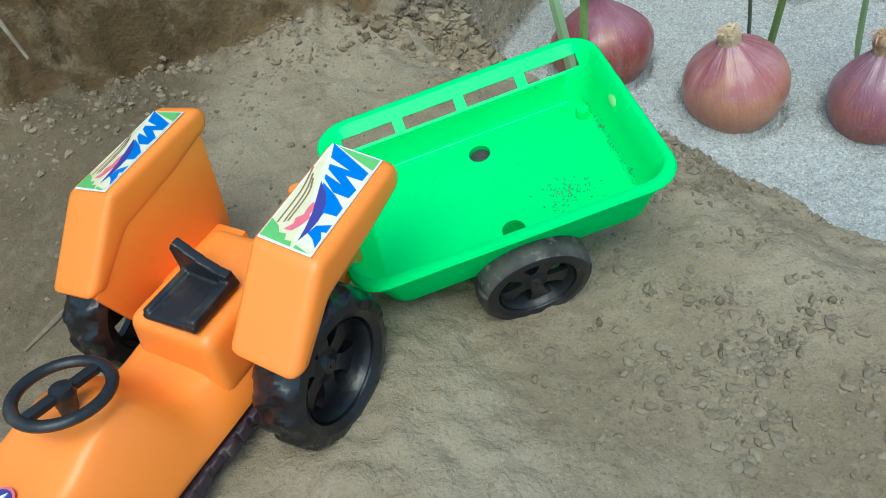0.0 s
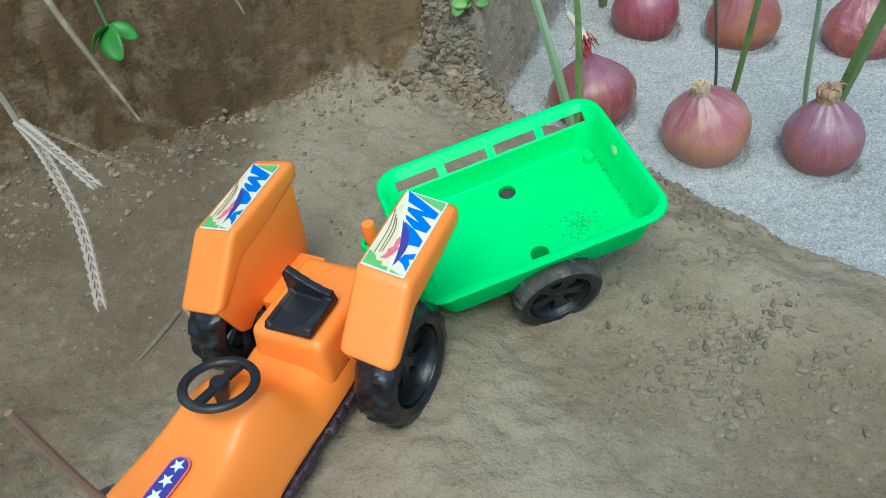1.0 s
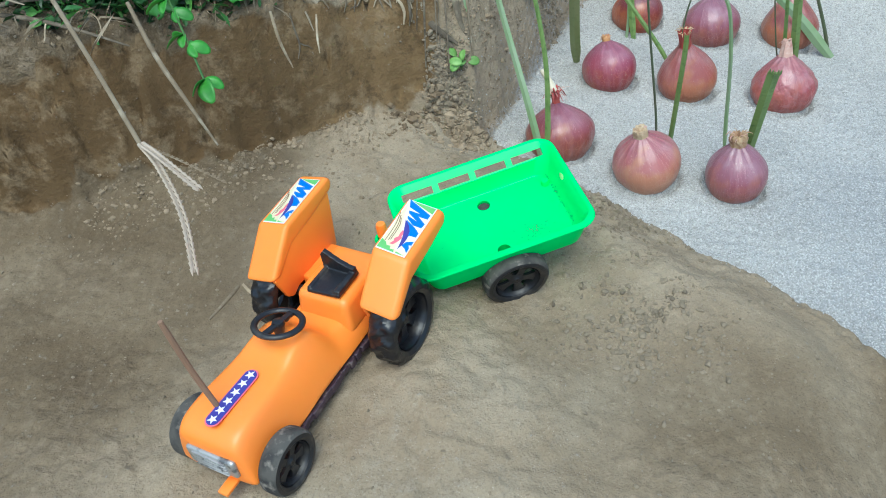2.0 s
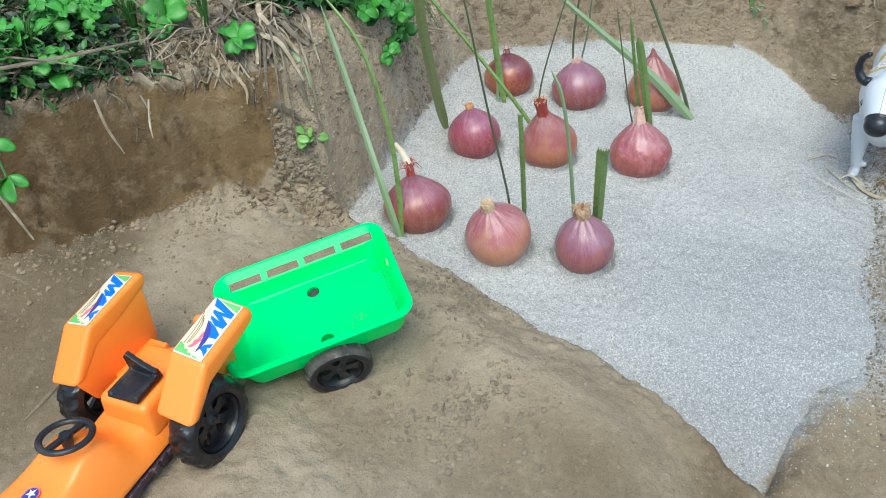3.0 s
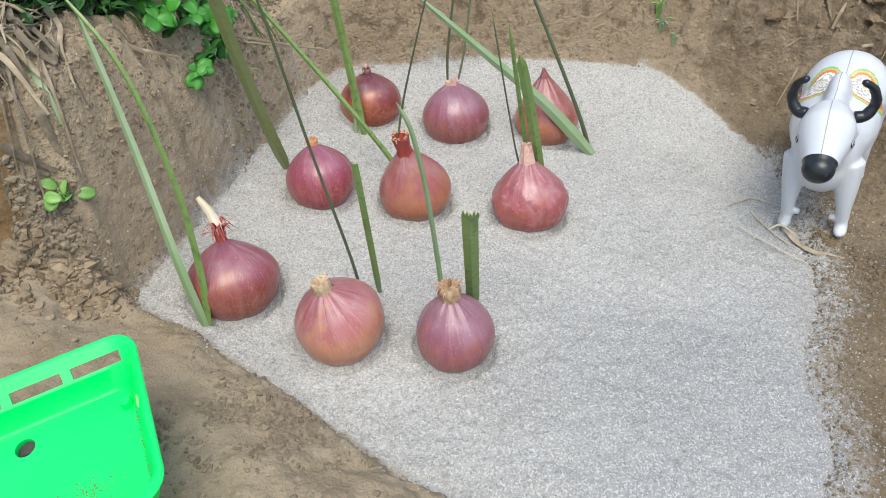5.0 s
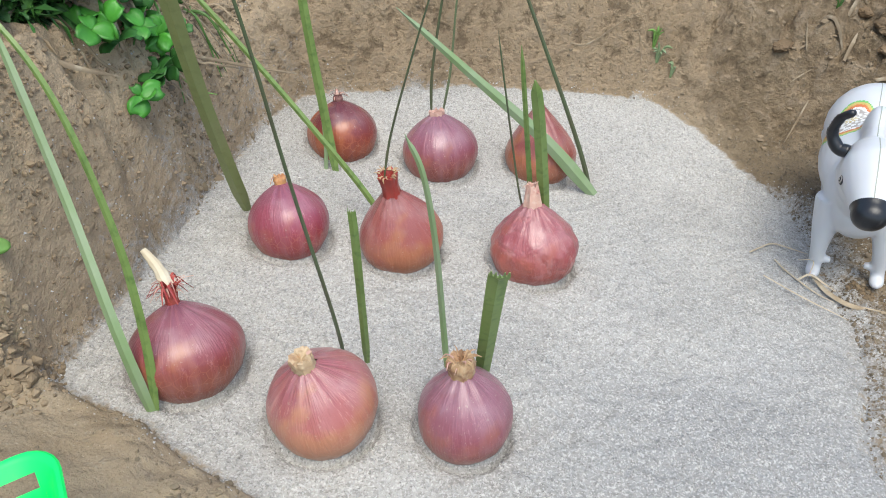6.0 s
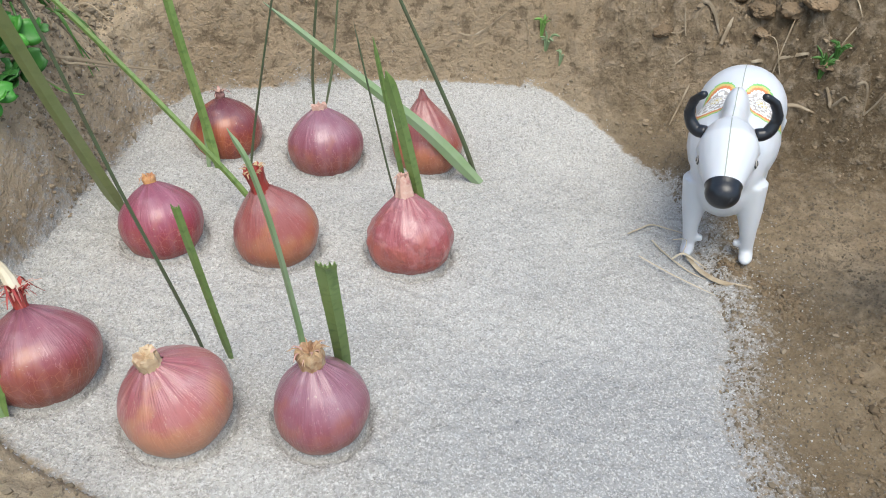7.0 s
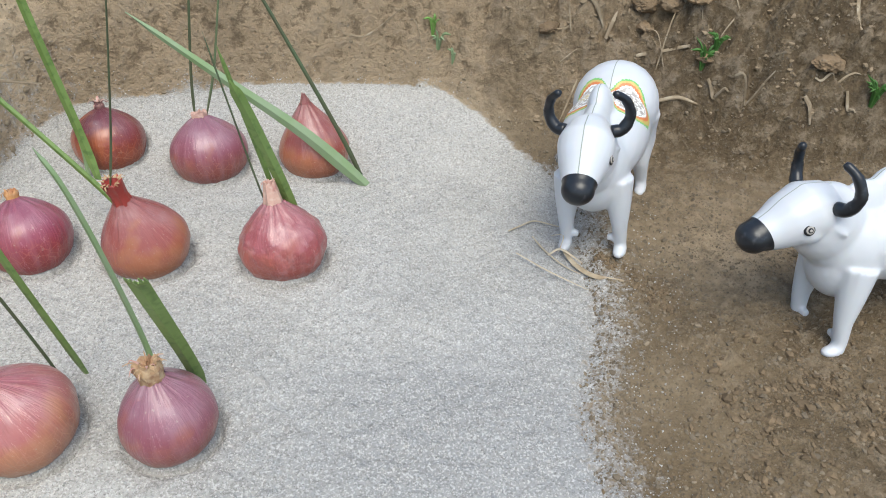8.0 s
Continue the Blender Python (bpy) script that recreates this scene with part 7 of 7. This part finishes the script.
sprig((-0.2245, -0.134, ground_at(-0.2245, -0.134)), 8, 0.011, 0.012, 0.95, 0, 90, LIME_LEAF, 1, "tiny bright green seedling on the bank corner", "seedling", "seedlings")
for k, (x, y) in enumerate(((-0.297, -0.098), (-0.373, -0.077), (-0.365, -0.10), (-0.43, -0.20))):
    sprig((x, y, ground_at(x, y)), 2, 0.010, 0.014, 1.5, 0, 140 + k, BIG_CLOVER, 3, "single clover sprig with broad leaflets among roots", "clover", "clover on the bank")
# clover and straw hanging over the brink above the sand
for k, (x, y, n, sz) in enumerate(((-0.174, 0.064, 3, 1.2), (-0.179, 0.040, 3, 1.0), (-0.176, 0.052, 3, 0.9), (-0.180, 0.066, 4, 1.25), (-0.191, 0.042, 4, 1.1), (-0.186, 0.054, 4, 0.9), (-0.197, 0.078, 6, 1.1), (-0.203, 0.030, 6, 1.1), (-0.176, 0.092, 4, 0.8), (-0.208, 0.060, 7, 1.2), (-0.216, 0.086, 7, 1.0), (-0.200, 0.104, 5, 0.8))):
    sprig((x, y, ground_at(x, y)), n, 0.020, 0.006 if k < 4 else 0.014, sz, 0, 170 + k, BIG_CLOVER if k % 2 else CLOVER_LEAF, 3, "clover plant hanging over the brink above sand", "clover", "clover on the bank")
for w, mat, pts in ((0.0032, STRAW, [(-0.245, 0.020, 0.190), (-0.222, 0.020, 0.165), (-0.205, 0.022, 0.142), (-0.190, 0.028, 0.126)]),
                    (0.0042, HUSK, [(-0.212, 0.062, 0.198), (-0.200, 0.050, 0.180), (-0.192, 0.040, 0.159), (-0.187, 0.046, 0.126)]),
                    (0.0028, STRAW, [(-0.185, 0.090, 0.122), (-0.150, 0.115, 0.104), (-0.118, 0.135, 0.090), (-0.083, 0.150, 0.080)]),
                    (0.0022, ROOT, [(-0.190, 0.105, 0.112), (-0.160, 0.122, 0.098), (-0.128, 0.130, 0.090)]),
                    (0.0014, STRAW, [(-0.172, 0.080, 0.112), (-0.158, 0.088, 0.095), (-0.141, 0.097, 0.076)]),
                    (0.0012, STRAW, [(-0.176, 0.074, 0.112), (-0.160, 0.080, 0.088), (-0.150, 0.086, 0.070)]),
                    (0.0014, LIME, [(-0.168, 0.092, 0.100), (-0.155, 0.094, 0.086), (-0.141, 0.100, 0.080)]),
                    (0.0020, DEAD, [(-0.200, 0.115, 0.115), (-0.178, 0.140, 0.098), (-0.150, 0.160, 0.085)]),
                    (0.0016, STRAW, [(-0.205, 0.012, 0.150), (-0.196, 0.008, 0.130), (-0.190, 0.012, 0.112)]),
                    (0.0018, STRAW, [(-0.215, 0.045, 0.160), (-0.195, 0.052, 0.140), (-0.180, 0.056, 0.118)])):
    straw(clear_of_ground(pts, 0.001), w, "dry straw hanging over the brink above sand", mat, 0.5)
# withered leaves and stalks matted over the corner of the bank
mr = random.Random(77)
for k in range(30):
    x0, y0 = mr.uniform(-0.335, -0.255), mr.uniform(-0.065, -0.015)
    ln, a = mr.uniform(0.06, 0.13), radians(mr.uniform(-72, -38))
    bow, high = mr.uniform(-0.012, 0.012), mr.uniform(0.003, 0.012)
    ln = min(ln, (-0.228 - x0) / math.cos(a))
    if ln < 0.03:
        continue
    pts = []
    for q in (0, 0.25, 0.5, 0.75, 1.0):
        x = x0 + ln * q * math.cos(a) - bow * math.sin(math.pi * q) * math.sin(a)
        y = y0 + ln * q * math.sin(a) + bow * math.sin(math.pi * q) * math.cos(a)
        pts.append((x, y, ground_at(x, y) + 0.002 + high * math.sin(2.6 * q)))
    straw(clear_of_ground(pts, 0.0015), mr.choice((0.0012, 0.0016, 0.0022, 0.0034, 0.0048)), "withered brown leaf matted over the bank corner", mr.choice((DEAD, DEAD, DEAD, STRAW)), 0.3)
# thin dry grass strewn down the slope behind the wall
gr = random.Random(12)
for k in range(34):
    x, y, a = gr.uniform(-0.215, -0.135), gr.uniform(0.07, 0.20), radians(gr.uniform(-65, 35))
    ln, bow = gr.uniform(0.025, 0.075), gr.uniform(-0.01, 0.01)
    pts = []
    for q in (0, 0.33, 0.67, 1.0):
        px, py = x + ln * q * math.cos(a) - bow * math.sin(3.1 * q) * math.sin(a), y + ln * q * math.sin(a) + bow * math.sin(3.1 * q) * math.cos(a)
        if inside(np.array([px]), np.array([py]), BANK_LOOP)[0] < 0.012:
            break
        pts.append((px, py, ground_at(px, py) + 0.002 + 0.010 * math.sin(3.0 * q)))
    if len(pts) > 2:
        straw(clear_of_ground(pts, 0.0012), gr.choice((0.0008, 0.0011, 0.0016, 0.0024)), "thin dry grass strewn down the slope behind the sand", gr.choice((STRAW, STRAW, ROOT, GRASSY)), 0.6)
# thin crooked roots dangling from under the weeds
rr = random.Random(31)
for k in range(70):
    x0 = rr.uniform(-0.42, -0.25)
    y0 = -0.19 + 0.62 * (x0 + 0.33) + rr.uniform(0.07, 0.12)
    x, y, a, ln = x0, y0, radians(rr.uniform(-112, -58)), rr.uniform(0.010, 0.019)
    pts, lift = [], rr.uniform(0.004, 0.014)
    for q in range(rr.randint(3, 6)):
        if inside(np.array([x]), np.array([y]), BANK_LOOP)[0] < 0.047:
            break
        pts.append((x, y, ground_at(x, y) + 0.002 + lift * math.sin(0.5 + 0.6 * q)))
        a += rr.uniform(-0.6, 0.6)
        x, y = x + ln * math.cos(a), y + ln * math.sin(a)
    if len(pts) < 3:
        continue
    straw(clear_of_ground(pts, 0.0012), rr.choice((0.0009, 0.0012, 0.0015, 0.0022)), "thin crooked root dangling from the brink", rr.choice((ROOT, STRAW, STRAW, DEAD)), 0.8, "root", "root", "roots in the bank")
# leafy shoot hanging over the bank
shoot = thing("leafy_shoot", Matrix.Identity(4), "bright green leafy shoot hanging over the bank", "shoot")
_line = [Vector(p) for p in ((-0.475, -0.235, 0.235), (-0.435, -0.285, 0.232), (-0.402, -0.325, 0.216), (-0.380, -0.350, 0.192))]
part("stem", tube(curve_points(_line, 5), 0.0009, 6), GRASSY, shoot)
SHOOT_LEAF = leaf_mesh("leaf", 0.020, 0.0135, 0.0, BRIGHT)
for p, yw, sc in (((-0.380, -0.350, 0.192), -0.9, 1.25), ((-0.395, -0.334, 0.210), 0.4, 0.95), ((-0.402, -0.325, 0.214), -2.3, 1.0), ((-0.415, -0.310, 0.224), 0.2, 0.9), ((-0.425, -0.300, 0.228), -2.4, 1.1), ((-0.445, -0.272, 0.234), 0.5, 1.0)):
    for turn_, size_ in ((0.0, 0.85), (1.0, 0.6), (-1.0, 0.62)):
        ob = new("leaf", SHOOT_LEAF)
        ob.parent = shoot
        ob.matrix_world = Matrix.Translation(p) @ Euler((radians(35 - 14 * turn_), radians(25), yw + turn_)).to_matrix().to_4x4() @ Matrix.Scale(sc * size_, 4)


def tuft(at, count, height, seed, mat, label, lean=0.5):
    """A tuft of grass: many thin blades from one root, one mesh each."""
    r = random.Random(seed)
    top = thing("grass_tuft", Matrix.Translation(at), label, "grass", "grass tufts on the banks")
    for k in range(count):
        a, h = r.uniform(0, 6.28), height * r.uniform(0.5, 1.0)
        o2 = Vector((math.cos(a), math.sin(a), 0)) * h * lean * r.uniform(0.4, 1.2)
        line = curve_points([(o2.x * 0.05, o2.y * 0.05, -0.003), o2 * 0.35 + Vector((0, 0, h * 0.6)), o2 + Vector((0, 0, h * r.uniform(0.55, 0.95)))], 4)
        w = r.uniform(0.0007, 0.0015)
        bm = tube(line, [w] * (len(line) - 2) + [w * 0.6, w * 0.15], 4)
        part("blade", bm, mat, top)
    return top


for x, y, n, hh, mat in ((0.529, 0.172, 22, 0.030, GRASSY), (0.540, 0.176, 14, 0.024, GRASSY), (0.674, 0.102, 22, 0.034, GRASSY), (0.447, 0.290, 10, 0.026, GRASSY), (0.296, 0.269, 5, 0.022, LEAF_PALE), (0.274, 0.284, 12, 0.028, LIME), (0.280, 0.280, 6, 0.026, LEAF_PALE), (0.690, 0.110, 14, 0.030, GRASSY), (0.44, 0.262, 6, 0.018, GRASSY), (0.49, 0.30, 5, 0.02, LIME),
                         (-0.215, 0.09, 12, 0.05, GRASSY), (-0.20, 0.15, 9, 0.035, LIME), (-0.19, 0.19, 8, 0.03, GRASSY), (-0.33, -0.09, 12, 0.07, GRASSY), (-0.45, -0.19, 14, 0.08, GRASSY), (-0.56, -0.24, 14, 0.08, GRASSY), (-0.26, -0.02, 10, 0.06, GRASSY), (-0.40, -0.10, 12, 0.07, GRASSY)):
    tuft((x, y, ground_at(x, y)), n, hh, int(1000 * (x + 2)), mat, "small tuft of green grass rooted in clay")
_gl = blade([(0.47, -0.262, 0.002), (0.50, -0.244, 0.010), (0.54, -0.232, 0.012), (0.60, -0.225, 0.006)], 0.010, LEAF, "fallen green leaf lying on bare clay")
_gl["group"] = "fallen leaves"


# dense low weeds on top of the west bank
def weeds(name, strips, mats, length, ratio, rise, seed, label):
    """Thousands of small leaves as one mesh; strips: (ax, ay, bx, by, half width, count)."""
    r = np.random.default_rng(seed)
    out_v, out_f, out_m, base = [], [], [], 0
    for ax, ay, bx, by, half, count in strips:
        t = r.random(count)
        px_, py_ = ax + (bx - ax) * t + r.normal(0, half, count), ay + (by - ay) * t + r.normal(0, half, count)
        # leaves gather in clumps
        edge = inside(px_, py_, BANK_LOOP)
        cl = (grain(px_, py_, 0.022) + 0.6 * r.random(count) > 0.0) & (edge > np.where(py_ > -0.10, 0.058, 0.032))
        px_, py_ = px_[cl], py_[cl]
        n = len(px_)
        pz = ground_height(px_, py_) + rise * r.random(n) ** 1.3 * (0.6 + 0.5 * grain(px_, py_, 0.03))
        yaw, pitch, roll = r.random(n) * 6.28, r.normal(-0.1, 0.5, n), r.normal(0, 0.5, n)
        ln = length * (0.5 + r.random(n))
        w = ln * ratio * (0.7 + 0.6 * r.random(n)) / 2
        d = np.stack([np.cos(yaw) * np.cos(pitch), np.sin(yaw) * np.cos(pitch), np.sin(pitch)], -1)
        side = np.stack([-np.sin(yaw) * np.cos(roll), np.cos(yaw) * np.cos(roll), np.sin(roll)], -1)
        up = np.cross(d, side)
        o = np.stack([px_, py_, pz], -1)
        e = lambda v: v[:, None]  # noqa: E731
        verts = np.stack([o, o + d * e(ln * 0.35) + side * e(w), o + d * e(ln * 0.75) + side * e(w * 0.8), o + d * e(ln) - up * e(ln * 0.15), o + d * e(ln * 0.75) - side * e(w * 0.8),
                          o + d * e(ln * 0.35) - side * e(w), o + d * e(ln * 0.5) - up * e(w * 0.30), o + d * e(ln * 0.5) - up * e(w * 0.30 + 0.0004)], 1)
        tri = np.array([(0, 1, 6), (1, 2, 6), (2, 3, 6), (3, 4, 6), (4, 5, 6), (5, 0, 6), (1, 0, 7), (2, 1, 7), (3, 2, 7), (4, 3, 7), (5, 4, 7), (0, 5, 7)])
        out_v.append(verts.reshape(-1, 3))
        out_f.append((tri[None] + (base + np.arange(n) * 8)[:, None, None]).reshape(-1, 3))
        out_m.append(np.repeat(r.choice(len(mats), n), 12))
        base += n * 8
    me = from_arrays(name, np.concatenate(out_v), np.concatenate(out_f).tolist())
    for one in mats:
        me.materials.append(one)
    me.polygons.foreach_set("material_index", np.concatenate(out_m).astype(np.int32))
    return tagged(new(name, me), label, "weeds", kind="stuff")


# three leaf tones; the near-black one paints in shaded gaps between leaves
WEED = [per_island(material("weed_leaf", c, 0.5, [(tuple(q * 0.6 for q in c), 40, 0.4, 0.7, 0.7)], [(400, 0.2, 0.0005)]), 0.5, 1.5) for c in ((0.012, 0.038, 0.009), (0.026, 0.092, 0.017), (0.066, 0.185, 0.032))]
STRIPS = [(-0.66, -0.27, -0.40, -0.165, 0.018, 2600), (-0.66, -0.22, -0.42, -0.12, 0.03, 2200), (-0.38, 0.0, -0.27, 0.04, 0.018, 900), (-0.29, -0.02, -0.19, 0.06, 0.014, 1700), (-0.24, 0.05, -0.20, 0.15, 0.010, 900),
          (-0.28, 0.06, -0.18, 0.15, 0.022, 1200)]
weeds("weed_leaves", [(a, b, c, d, e, int(n * 1.5)) for a, b, c, d, e, n in STRIPS], WEED, 0.0115, 0.5, 0.045, 31, "dense low green weeds on top of the bank")
weeds("weed_blades", [(a, b, c, d, e, n // 3) for a, b, c, d, e, n in STRIPS], WEED[1:] + [STRAW], 0.030, 0.055, 0.035, 32, "thin green and dry grass blades among the weeds")
